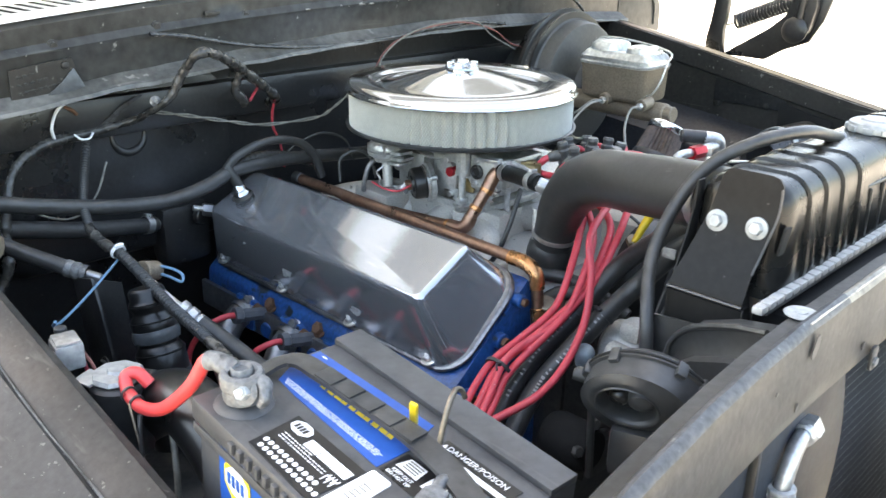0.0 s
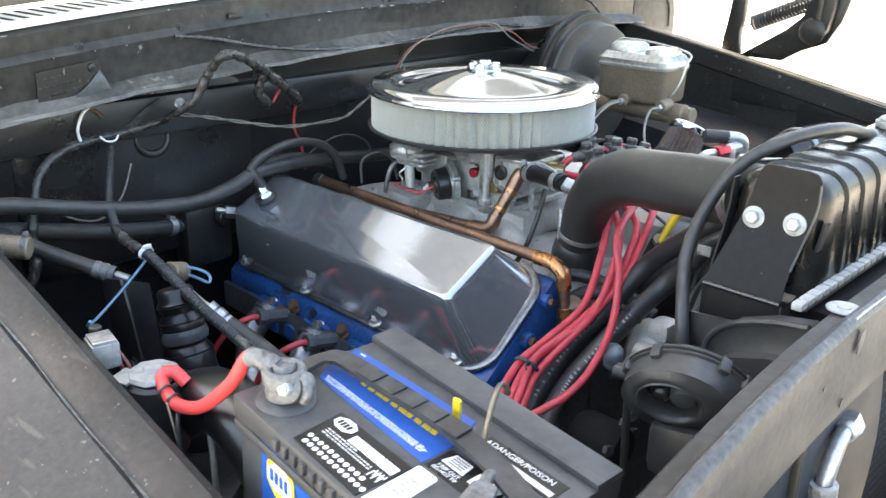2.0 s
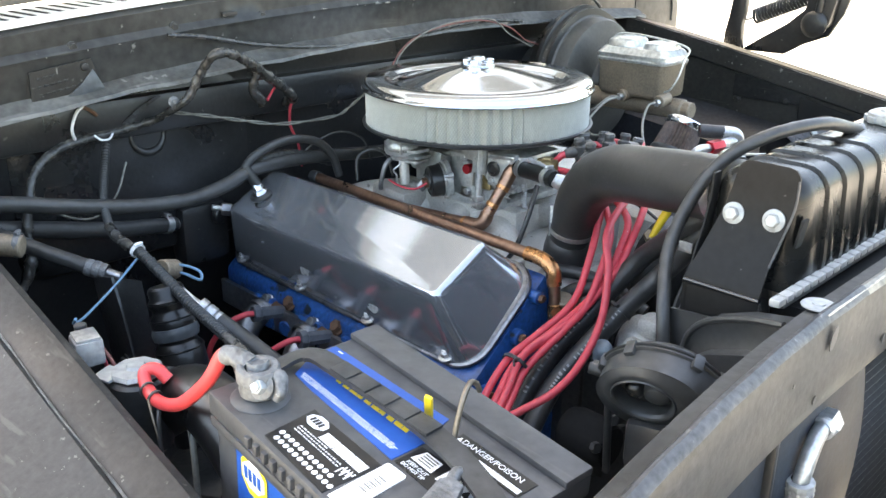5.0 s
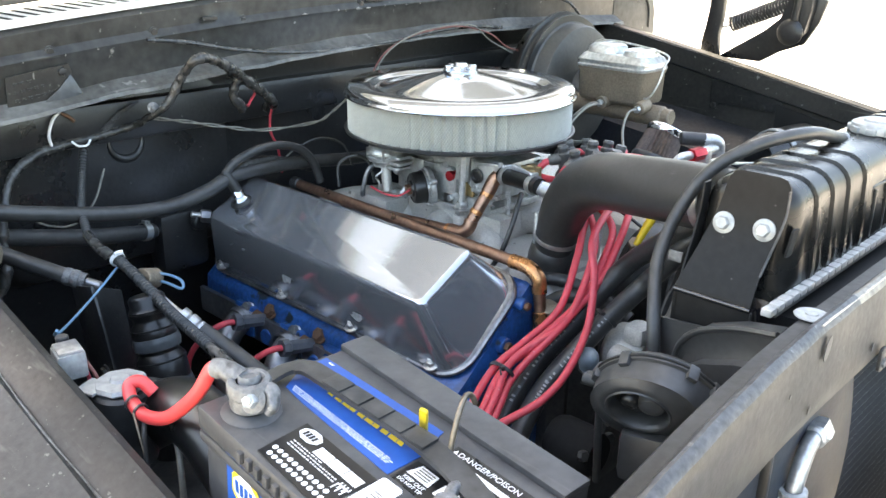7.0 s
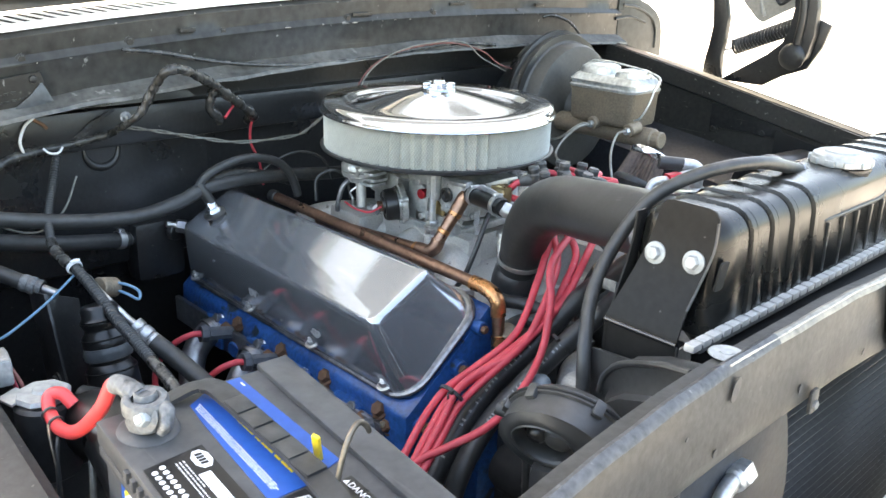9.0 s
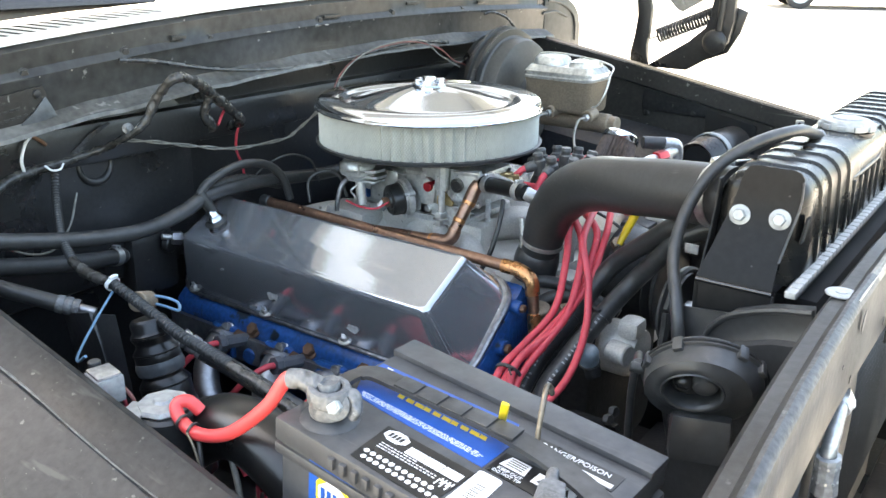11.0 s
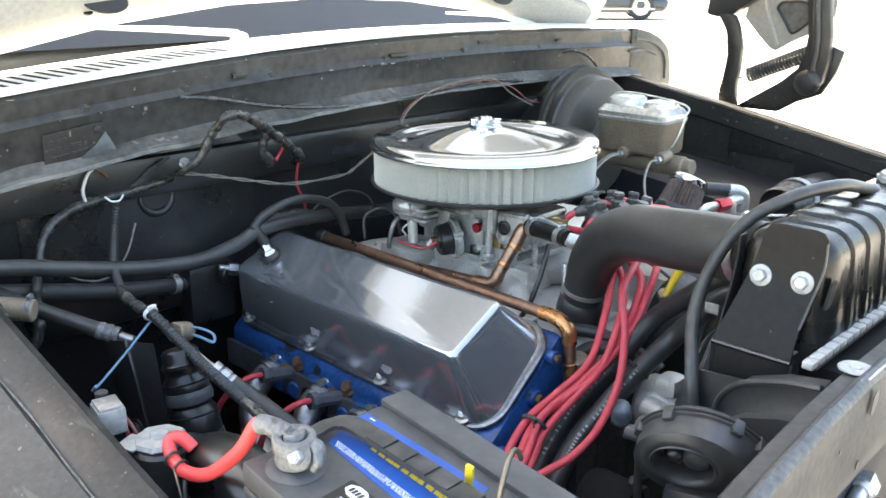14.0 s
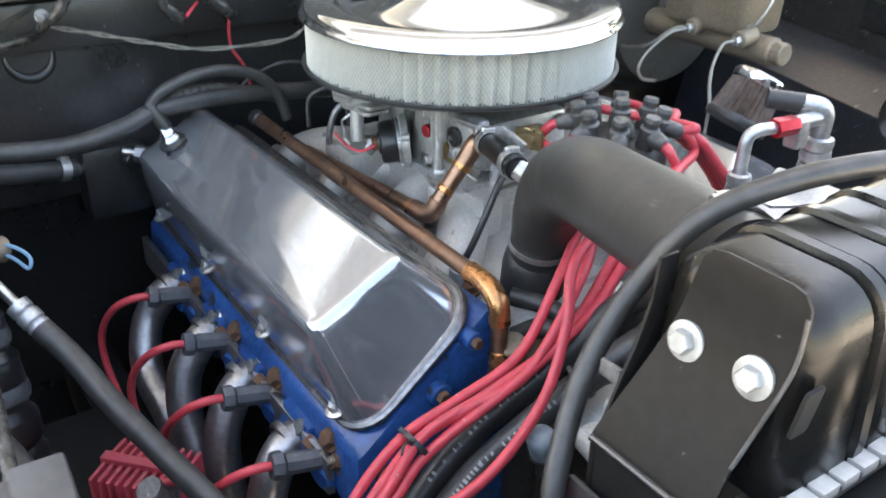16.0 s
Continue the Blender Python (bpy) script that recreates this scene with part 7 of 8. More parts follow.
def battery():
    t = thing("battery", (0.521, -0.647, 0.86), "dark grey car battery with blue labels", "battery")
    case = part("case", box((0.244, 0.158, 0.185), (0, 0, 0), 0.004, BM @ pose(-0.001, 0.001, 0.9525)), BATT, t)
    part("cover", box((0.250, 0.166, 0.020), (0, 0, 0), 0.0025, BM @ pose(-0.001, 0.001, 1.0500)), BATT, t)
    part("raised_top", box((0.252, 0.029, 0.007), (0, 0, 0), 0.002, BM @ pose(-0.002, 0.0700, 1.0615)), BATT, t)
    part("lower_rim", box((0.256, 0.163, 0.010), (0, 0, 0), 0.003, BM @ pose(-0.001, 0.001, 1.031)), BATT, t)
    for k in range(15):  # teeth along the long edges
        part("tooth", box((0.0056, 0.0055, 0.0095), (0, 0, 0), 0.0008, BM @ pose(-0.062 + 0.0115 * k, -0.0828, 1.0505)), BATT, t)
        part("tooth", box((0.0045, 0.004, 0.008), (0, 0, 0), 0.001, BM @ pose(-0.05 + 0.0115 * k, 0.0845, 1.0515)), BATT, t)
    ztop = 1.0600
    # blue top label with its small print
    bl = part("top_label", bpoly([(-0.124, 0.016), (-0.106, -0.0150), (-0.080, -0.0175), (0.0275, -0.0205), (0.027, 0.016)], ztop), LBLUE, t, "blue printed label")
    rnd = random.Random(5)
    for r in range(4):
        u = -0.103 + r * 0.0012
        while u < 0.017:
            w = 0.0012 + 0.0032 * rnd.random()
            v = -0.0088 - 0.00165 * r + 0.0215 * (u + 0.1) * 0.0
            part("print_bar", bpoly([(u, v), (u + w, v), (u + w, v + 0.00075), (u, v + 0.00075)], ztop + 0.0009, 0.0002), LWHITE, bl)
            u += w + 0.0009 + (0.0015 if rnd.random() < 0.15 else 0)
    for k in range(10):  # bold unreadable lettering
        u, w = -0.078 + 0.0091 * k, 0.0062 + 0.0012 * (k * 7 % 3)
        part("yellow_bar", bpoly([(u, 0.0052 + 0.0002 * k), (u + w, 0.0052 + 0.0002 * k), (u + w - 0.0016, 0.0098 + 0.0002 * k), (u - 0.0012, 0.0098 + 0.0002 * k)], ztop + 0.0009, 0.0002), YELLOW, bl)
    b3 = part("rear_label", bpoly([(-0.122, 0.022), (-0.122, 0.0365), (0.016, 0.0440), (0.022, 0.022)], ztop), LBLUE, t, "blue printed label")
    part("print_bar", bpoly([(-0.114, 0.0325), (-0.108, 0.0328), (-0.108, 0.0345), (-0.114, 0.0342)], ztop + 0.0009, 0.0002), LWHITE, b3)
    # black date label: emblem, punch dots, white boxes
    dl = part("date_label", bpoly([(-0.055, -0.030), (-0.050, -0.0765), (0.0265, -0.0785), (0.0285, -0.030)], ztop), LBLACK, t, "black date label with white print")
    em = part("emblem", bpoly([(-0.0395 + 0.0118 * math.cos(radians(45 * k + 22)), -0.0375 + 0.0072 * math.sin(radians(45 * k + 22))) for k in range(8)], ztop + 0.0009, 0.0002), LWHITE, dl)
    for k in range(4):
        part("emblem_bar", bpoly([(-0.0465 + 0.0036 * k, -0.0405), (-0.0440 + 0.0036 * k, -0.0405), (-0.0436 + 0.0036 * k, -0.0350), (-0.0461 + 0.0036 * k, -0.0350)], ztop + 0.0012, 0.0002), LBLACK, em)
    for r in range(2):
        for k in range(12):
            c = (-0.045 + 0.0061 * k + 0.003 * r, -0.0645 - 0.0068 * r)
            if r == 0 and k > 10:
                continue
            part("punch_dot", bpoly([(c[0] + 0.0023 * math.cos(j * math.pi / 6), c[1] + 0.0023 * math.sin(j * math.pi / 6)) for j in range(12)], ztop + 0.0009, 0.0002), LWHITE, dl)
    for r in range(3):
        u = -0.044
        while u < (0.012 if r else -0.01):
            w = 0.001 + 0.003 * rnd.random()
            part("print_bar", bpoly([(u, -0.0500 - 0.0028 * r), (u + w, -0.0500 - 0.0028 * r), (u + w, -0.0490 - 0.0028 * r), (u, -0.0490 - 0.0028 * r)], ztop + 0.0009, 0.0002), LWHITE, dl)
            u += w + 0.0012
    for k in range(8):
        part("seal_bar", bpoly([(0.014 + 0.0016 * k, -0.060 + 0.003 * ((k * 5) % 3)), (0.0152 + 0.0016 * k, -0.060 + 0.003 * ((k * 5) % 3)), (0.0152 + 0.0016 * k, -0.0525 + 0.002 * (k % 2)), (0.014 + 0.0016 * k, -0.0525 + 0.002 * (k % 2))], ztop + 0.0009, 0.0002), LWHITE, dl)
    for k in range(3):
        part("white_box", bpoly([(-0.024 + 0.0168 * k, -0.0475), (-0.0080 + 0.0168 * k, -0.0475), (-0.0080 + 0.0168 * k, -0.0385), (-0.024 + 0.0168 * k, -0.0385)], ztop + 0.0009, 0.0002), LWHITE, dl)
    wl = part("white_label", bpoly([(0.0308, -0.0772), (0.0288, -0.0255), (0.0305, -0.0240), (0.0470, -0.0235), (0.0490, -0.0255), (0.0520, -0.0750), (0.0505, -0.0772)], ztop), LWHITE, t, "white bar-coded label")
    for k in range(9):
        part("code_bar", bpoly([(0.0365, -0.056 + 0.0021 * k), (0.0445, -0.056 + 0.0021 * k), (0.0445, -0.0550 + 0.0021 * k - 0.0005 * (k % 2)), (0.0365, -0.0550 + 0.0021 * k - 0.0005 * (k % 2))], ztop + 0.0009, 0.0002), WIREGREY, wl)
    # warning labels
    q1 = part("warning_label", bpoly([(0.030, -0.020), (0.030, 0.006), (0.118, 0.012), (0.118, -0.022)], ztop), LBLACK, t, "black and white warning label")
    bx = part("warning_box", bpoly([(0.034, -0.0085), (0.037, 0.0045), (0.054, 0.0045), (0.056, -0.0085)], ztop + 0.0009, 0.0002), LWHITE, q1)
    for k in range(4):
        part("print_bar", bpoly([(0.0385, -0.0062 + 0.0026 * k), (0.0525, -0.0062 + 0.0026 * k), (0.0525, -0.0050 + 0.0026 * k), (0.0385, -0.0050 + 0.0026 * k)], ztop + 0.0012, 0.0002), WIREGREY, bx)
    words("KEEP OUT", 0.0046, BM @ pose(0.046, -0.0125, ztop + 0.0010), LWHITE, q1)
    words("DO NOT TIP", 0.0042, BM @ pose(0.046, -0.0168, ztop + 0.0010), LWHITE, q1)
    for k in range(3):
        bx = part("warning_box", bpoly([(0.062 + 0.018 * k, -0.010), (0.077 + 0.018 * k, -0.010), (0.077 + 0.018 * k, 0.003), (0.062 + 0.018 * k, 0.003)], ztop + 0.0009, 0.0002), LWHITE, q1)
        part("pictogram", bpoly([(0.0655 + 0.018 * k, -0.0075), (0.0735 + 0.018 * k, -0.0075), (0.0695 + 0.018 * k, 0.0005)], ztop + 0.0012, 0.0002), LBLACK, bx)
    w3 = part("danger_label", bpoly([(0.036, 0.0215), (0.036, 0.0405), (0.110, 0.0425), (0.110, 0.0215)], ztop), LBLACK, t, "black danger label")
    words("DANGER/POISON", 0.0074, BM @ pose(0.0722, 0.0352, ztop + 0.0010, 0, 0, 2), LWHITE, w3)
    part("warning_mark", bpoly([(0.0375, 0.0318), (0.0425, 0.0318), (0.0400, 0.0368)], ztop + 0.0009, 0.0002), LWHITE, w3)
    part("warning_box", bpoly([(0.066, 0.0235), (0.108, 0.0235), (0.108, 0.0285), (0.066, 0.0285)], ztop + 0.0009, 0.0002), LWHITE, w3)
    # side label
    sl = part("side_label", prism([(-0.0907, -0.115), (0.105, -0.115), (0.105, -0.0265), (-0.0907, -0.0235)], 0.0008, BM @ Matrix.Translation((0, -0.0785, 1.060)) @ XZ), LBLUE, t, "blue side label with yellow emblem")
    def oct(cx, cz, w, h):
        return [(cx + w * math.cos(radians(45 * k + 22.5)) * 1.08, cz + h * math.sin(radians(45 * k + 22.5)) * 1.08) for k in range(8)]
    em = part("emblem", prism(oct(-0.0630, -0.0450, 0.0185, 0.0190), 0.0004, BM @ Matrix.Translation((0, -0.0796, 1.060)) @ XZ), YELLOW, sl)
    inner = part("emblem_field", prism(oct(-0.0630, -0.0450, 0.0158, 0.0125), 0.0004, BM @ Matrix.Translation((0, -0.0801, 1.060)) @ XZ), LWHITE, sl)
    for k in range(4):
        part("emblem_stroke", prism([(-0.0755 + 0.0064 * k, -0.0505), (-0.0713 + 0.0064 * k, -0.0505), (-0.0713 + 0.0064 * k, -0.0395), (-0.0755 + 0.0064 * k, -0.0395)], 0.0004, BM @ Matrix.Translation((0, -0.0806, 1.060)) @ XZ), LBLUE, sl)
    for k, w in enumerate((0.012, 0.010, 0.011)):
        part("yellow_stroke", prism([(-0.052 + 0.028 * k, -0.105), (-0.052 + 0.028 * k + w, -0.105), (-0.052 + 0.028 * k + w, -0.073), (-0.052 + 0.028 * k, -0.073)], 0.0004, BM @ Matrix.Translation((0, -0.0796, 1.060)) @ XZ), YELLOW, sl)
    # strap handle with five flat pads
    strap = [(-0.1185, -0.028, 1.0635), (-0.116, -0.008, 1.069), (-0.105, 0.0045, 1.0715), (-0.08, 0.0075, 1.072), (-0.03, 0.0100, 1.0725), (0.015, 0.0115, 1.073), (0.055, 0.0105, 1.0715), (0.085, 0.0050, 1.0705), (0.108, -0.0015, 1.0695), (0.124, -0.010, 1.067), (0.134, -0.028, 1.055), (0.136, -0.034, 1.035)]
    line = spline([batt(*q) for q in strap], 6)
    bm = bmesh.new()
    rings = []
    for k, q in enumerate(line):
        d = (line[min(k + 1, len(line) - 1)] - line[max(0, k - 1)]).normalized()
        side = d.cross(Vector((0, 0, 1))).normalized()
        up = side.cross(d)
        w = 0.0095 if 8 < k < 52 else 0.0075
        rings.append([bm.verts.new(q + side * a * w + up * b * 0.0018) for a, b in ((-1, -1), (1, -1), (1, 1), (-1, 1))])
    for a, b in zip(rings, rings[1:]):
        for k in range(4):
            bm.faces.new((a[k], a[(k + 1) % 4], b[(k + 1) % 4], b[k]))
    bm.faces.new(rings[0]); bm.faces.new(rings[-1][::-1])
    st = part("carry_strap", bm, PLASTIC, t, "black rubber carrying strap")
    for k in range(5):
        part("strap_pad", box((0.0205, 0.0170, 0.0030), (0, 0, 0), 0.0009, BM @ pose(-0.068 + 0.0232 * k, 0.0082 + 0.0009 * k, 1.0742 + 0.00025 * k, 0, 0, 3.3)), PLASTIC, st)
    part("yellow_tag", box((0.0068, 0.0038, 0.030), (0, 0, 0), 0.0017, BM @ pose(0.010, 0.0280, 1.074, 20, 8, 20)), YELLOW, t, "yellow plastic tag")
    terminal(t)
    part("terminal_base", lathe([(0, 0), (0.0205, 0), (0.0205, 0.001), (0.016, 0.003), (0, 0.003)], batt(0.098, -0.050, 1.060), (0, 0, 1), 24), LEAD, t)
    part("tray_edge", box((0.285, 0.185, 0.03), (0, 0, 0), 0.004, BM @ pose(0, 0, 0.875)), WALL, t)
    return t


battery()


def battery_cables():
    t = thing("battery_cable", (0.32, -0.70, 1.0), "bright red positive battery cable", "battery cable")
    part("lug", tube([(0.4080, -0.6840, 1.0830), (0.4010, -0.6860, 1.0865), (0.3930, -0.6880, 1.0880), (0.3840, -0.6900, 1.0860)], [0.0095, 0.0085, 0.0080, 0.0076], 14, wob=0.12), LEAD, t, "lead cable lug")
    part("cable", tube([(0.388, -0.689, 1.087), (0.379, -0.691, 1.083), (0.359, -0.695, 1.054), (0.318, -0.70, 1.018), (0.280, -0.702, 1.004), (0.254, -0.70, 1.007), (0.242, -0.695, 1.016), (0.247, -0.686, 1.018), (0.256, -0.680, 1.008)], 0.0060, 14), REDCABLE, t)
    for x0, z0 in ((0.258, 1.0075), (0.272, 1.0045)):
        part("wire_wrap", lathe([(0.0062, -0.0014), (0.0074, -0.0012), (0.0076, 0), (0.0074, 0.0012), (0.0062, 0.0014)], (x0, -0.7015, z0), (0.97, 0.02, -0.1), 18), PLASTIC, t)
    part("wrap_tail", tube([(0.272, -0.7085, 1.006), (0.284, -0.712, 0.998), (0.293, -0.713, 0.978), (0.300, -0.713, 0.955)], [0.0012, 0.0012, 0.0010, 0.0006], 8), ROD, t)
    t = thing("ground_cable", (0.66, -0.60, 1.0), "black negative battery cable with lead clamp", "battery cable")
    lug = [(0.078, -0.010), (0.090, -0.009), (0.096, -0.020), (0.104, -0.034), (0.112, -0.052), (0.108, -0.066), (0.094, -0.068), (0.086, -0.052), (0.080, -0.034), (0.074, -0.018)]
    part("clamp", prism(lug, 0.008, BM @ pose(0, 0, 1.0665), 0.0025), LEAD, t, "flat grey lead clamp")
    part("post", lathe([(0, 0), (0.0095, 0), (0.0092, 0.003), (0.007, 0.0035), (0, 0.0035)], batt(0.0935, -0.036, 1.0742), (0, 0, 1), 24), LEAD, t)
    part("bolt", hexbolt(batt(0.106, -0.050, 1.0742), (0, 0, 1), 0.0055, 0.004), LEAD, t)
    part("tail", tube([batt(0.082, -0.016, 1.068), batt(0.076, -0.004, 1.071), batt(0.072, 0.006, 1.066)], [0.005, 0.0048, 0.003], 10), LEAD, t)
    part("cable", tube([batt(0.100, -0.060, 1.071), batt(0.104, -0.085, 1.068), batt(0.106, -0.100, 1.04), batt(0.106, -0.102, 0.98), batt(0.1, -0.10, 0.90)], 0.0080, 12), RUBBER, t)
    t = thing("hold_down_rod", (0.575, -0.60, 0.95), "thin bent steel battery hold-down rod", "rod")
    part("rod", tube([batt(0.047, 0.020, 1.061), batt(0.0445, 0.024, 1.078), batt(0.041, 0.032, 1.096), batt(0.036, 0.043, 1.104), batt(0.035, 0.051, 1.100), batt(0.0345, 0.0555, 1.092)], 0.0022, 10), ROD, t)


battery_cables()


def fender_gear():
    t = thing("starter_solenoid", (0.22, -0.69, 0.94), "starter solenoid with pale metal cap", "solenoid")
    part("can", cyl((0.225, -0.695, 0.93), (0.225, -0.695, 1.006), 0.026, n=28), PLASTIC, t)
    part("cap", lathe([(0, 1.007), (0.024, 1.007), (0.0255, 1.009), (0.023, 1.0125), (0.010, 1.0135), (0.008, 1.016), (0, 1.016)], (0.222, -0.694, 0), n=8), PALE, t, "pale metal cap", smooth=25)
    part("mount_tab", box((0.022, 0.020, 0.003), (0.212, -0.716, 1.010), 0.001, pose(0, 0, 0, 8, 0, 15)), PALE, t)
    for y in (-0.665, -0.675):
        part("stud", cyl((0.250, y, 0.985), (0.275, y + 0.004, 0.985), 0.005, n=10), ZINC, t)
        part("stud_nut", hexbolt((0.258, y, 0.985), (1, 0, 0), 0.009, 0.008), ZINC, t)
    part("lead_wire", tube([(0.27, -0.672, 0.985), (0.30, -0.685, 0.975), (0.32, -0.695, 0.94), (0.325, -0.70, 0.88)], 0.003, 8), WIREGREY, t)
    t = thing("relay", (0.135, -0.72, 1.0), "pale metal relay box on the fender", "relay")
    part("body", box((0.030, 0.026, 0.026), (0, 0, 0), 0.003, pose(0.168, -0.716, 1.020, 0, 0, -10)), PALE, t)
    part("top", box((0.026, 0.022, 0.003), (0, 0, 0), 0.001, pose(0.168, -0.716, 1.0342, 0, 0, -10)), FOIL, t)
    part("plug", cyl((0.148, -0.712, 1.020), (0.148, -0.712, 1.038), 0.006), PLASTIC, t)
    part("purple_wire", tube([(0.165, -0.712, 1.03), (0.175, -0.705, 1.01), (0.178, -0.70, 0.98), (0.19, -0.698, 0.96)], 0.002, 8), REDPLASTIC, t)
    t = thing("ribbed_canister", (0.02, -0.56, 0.76), "black canister with two grey bands", "canister")
    a, b = Vector((0.000, -0.552, 0.985)), Vector((0.052, -0.552, 0.80))
    d = b - a
    boot = [(0, 0), (0.019, 0), (0.022, 0.004), (0.0215, 0.014), (0.0245, 0.018), (0.0240, 0.024), (0.0215, 0.028), (0.0215, 0.032), (0.0265, 0.038), (0.0270, 0.050), (0.0245, 0.066), (0.0240, 0.071), (0.0295, 0.078), (0.0305, 0.104), (0.0275, 0.124), (0.0275, 0.130), (0.0325, 0.137), (0.0335, 0.16), (0.029, 0.168), (0.034, 0.176), (0.034, 0.20), (0, 0.20)]
    part("can", lathe(boot, a, d, 36), BLACKCAN, t)
    for h, r in ((0.050, 0.0285), (0.105, 0.0322)):
        part("band", lathe([(r - 0.004, h), (r - 0.001, h + 0.001), (r, h + 0.005), (r + 0.0006, h + 0.009), (r - 0.001, h + 0.016), (r - 0.004, h + 0.017)], a, d, 36), BAND, t, "grey-green band")
    for h, r in ((0.019, 0.0246), (0.039, 0.0270), (0.079, 0.0300), (0.139, 0.0328)):
        part("rib", lathe([(r - 0.002, h), (r + 0.0006, h + 0.001), (r + 0.0006, h + 0.0025), (r - 0.002, h + 0.0035)], a, d, 36), BLACKCAN, t)
    t = thing("shock_bracket", (-0.05, -0.60, 0.80), "black folded steel bracket", "bracket")
    part("plate", prism([(-0.10, 0.98), (-0.045, 0.995), (-0.03, 0.96), (0.02, 0.80), (-0.06, 0.80)], 0.004, Matrix.Translation((0, -0.598, 0)) @ XZ, 0.001), WALL, t)
    part("flange", prism([(0, 0), (0.05, 0), (0.05, 0.17), (0, 0.19)], 0.004, Matrix.Translation((-0.045, -0.598, 0.80)) @ pose(0, 0, 0, 0, -10, 0) @ YZ, 0.001), WALL, t)
    part("bolt", hexbolt((-0.03, -0.599, 0.885), (0, -1, 0), 0.008, 0.006, 0.011), BODY, t)
    t = thing("heater_box", (-0.27, -0.45, 0.9), "black moulded heater cover on the firewall", "heater box")
    part("cover", loft([[(x, -0.42 + u, 1.05 + v) for u, v in rounded(w, h, 0.05)] for x, w, h in ((-0.330, 0.40, 0.30), (-0.310, 0.38, 0.28), (-0.304, 0.35, 0.25), (-0.301, 0.30, 0.20))]), WALL, t)
    part("pressed_crescent", tube([(-0.301, -0.408 + 0.026 * math.cos(radians(a)), 1.096 + 0.026 * math.sin(radians(a))) for a in range(-200, 31, 15)], [0.002 + 0.0045 * math.sin(math.pi * k / 15) for k in range(16)], 10, per=3), WALL, t)
    hose("inner_pipe", [(0.18, -0.665, 0.93), (0.26, -0.66, 0.985), (0.33, -0.665, 0.99), (0.40, -0.67, 0.95), (0.43, -0.67, 0.88)], 0.030, "dark dusty rubber duct beside the battery", BLACKCAN, "duct", 18)
    hose("taped_harness", [(-0.03, -0.715, 0.92), (-0.08, -0.713, 0.99), (-0.122, -0.710, 1.034), (-0.18, -0.697, 1.04), (-0.22, -0.69, 1.0), (-0.24, -0.69, 0.94), (-0.25, -0.69, 0.84)], 0.011, "ragged taped wires on the fender edge", TAPE, "wiring", 12, wob=0.6)
    t = thing("brass_fitting", (-0.16, -0.65, 1.02), "brass hose fitting with steel clamp", "fitting")
    part("body", cyl((-0.16, -0.70, 1.035), (-0.13, -0.665, 1.030), 0.014), BRASS, t)
    part("hose_clamp", clampband((-0.135, -0.668, 1.031), (0.6, 0.75, -0.1), 0.0142, 0.007), LEAD, t)
    part("hose", tube([(-0.19, -0.727, 1.04), (-0.17, -0.712, 1.037), (-0.14, -0.675, 1.031)], 0.0125, 12), RUBBER, t)
    t = thing("lower_tray", (0.18, -0.60, 0.60), "dark dusty tray under the battery", "tray")
    part("tray", box((0.62, 0.36, 0.006), (0.12, -0.58, 0.66), 0.002), WALL, t)
    part("grey_plate", box((0.10, 0.09, 0.02), (0.05, -0.56, 0.735), 0.006, pose(0, 0, 0, 0, 0, 35)), SUPPORT, t)


fender_gear()


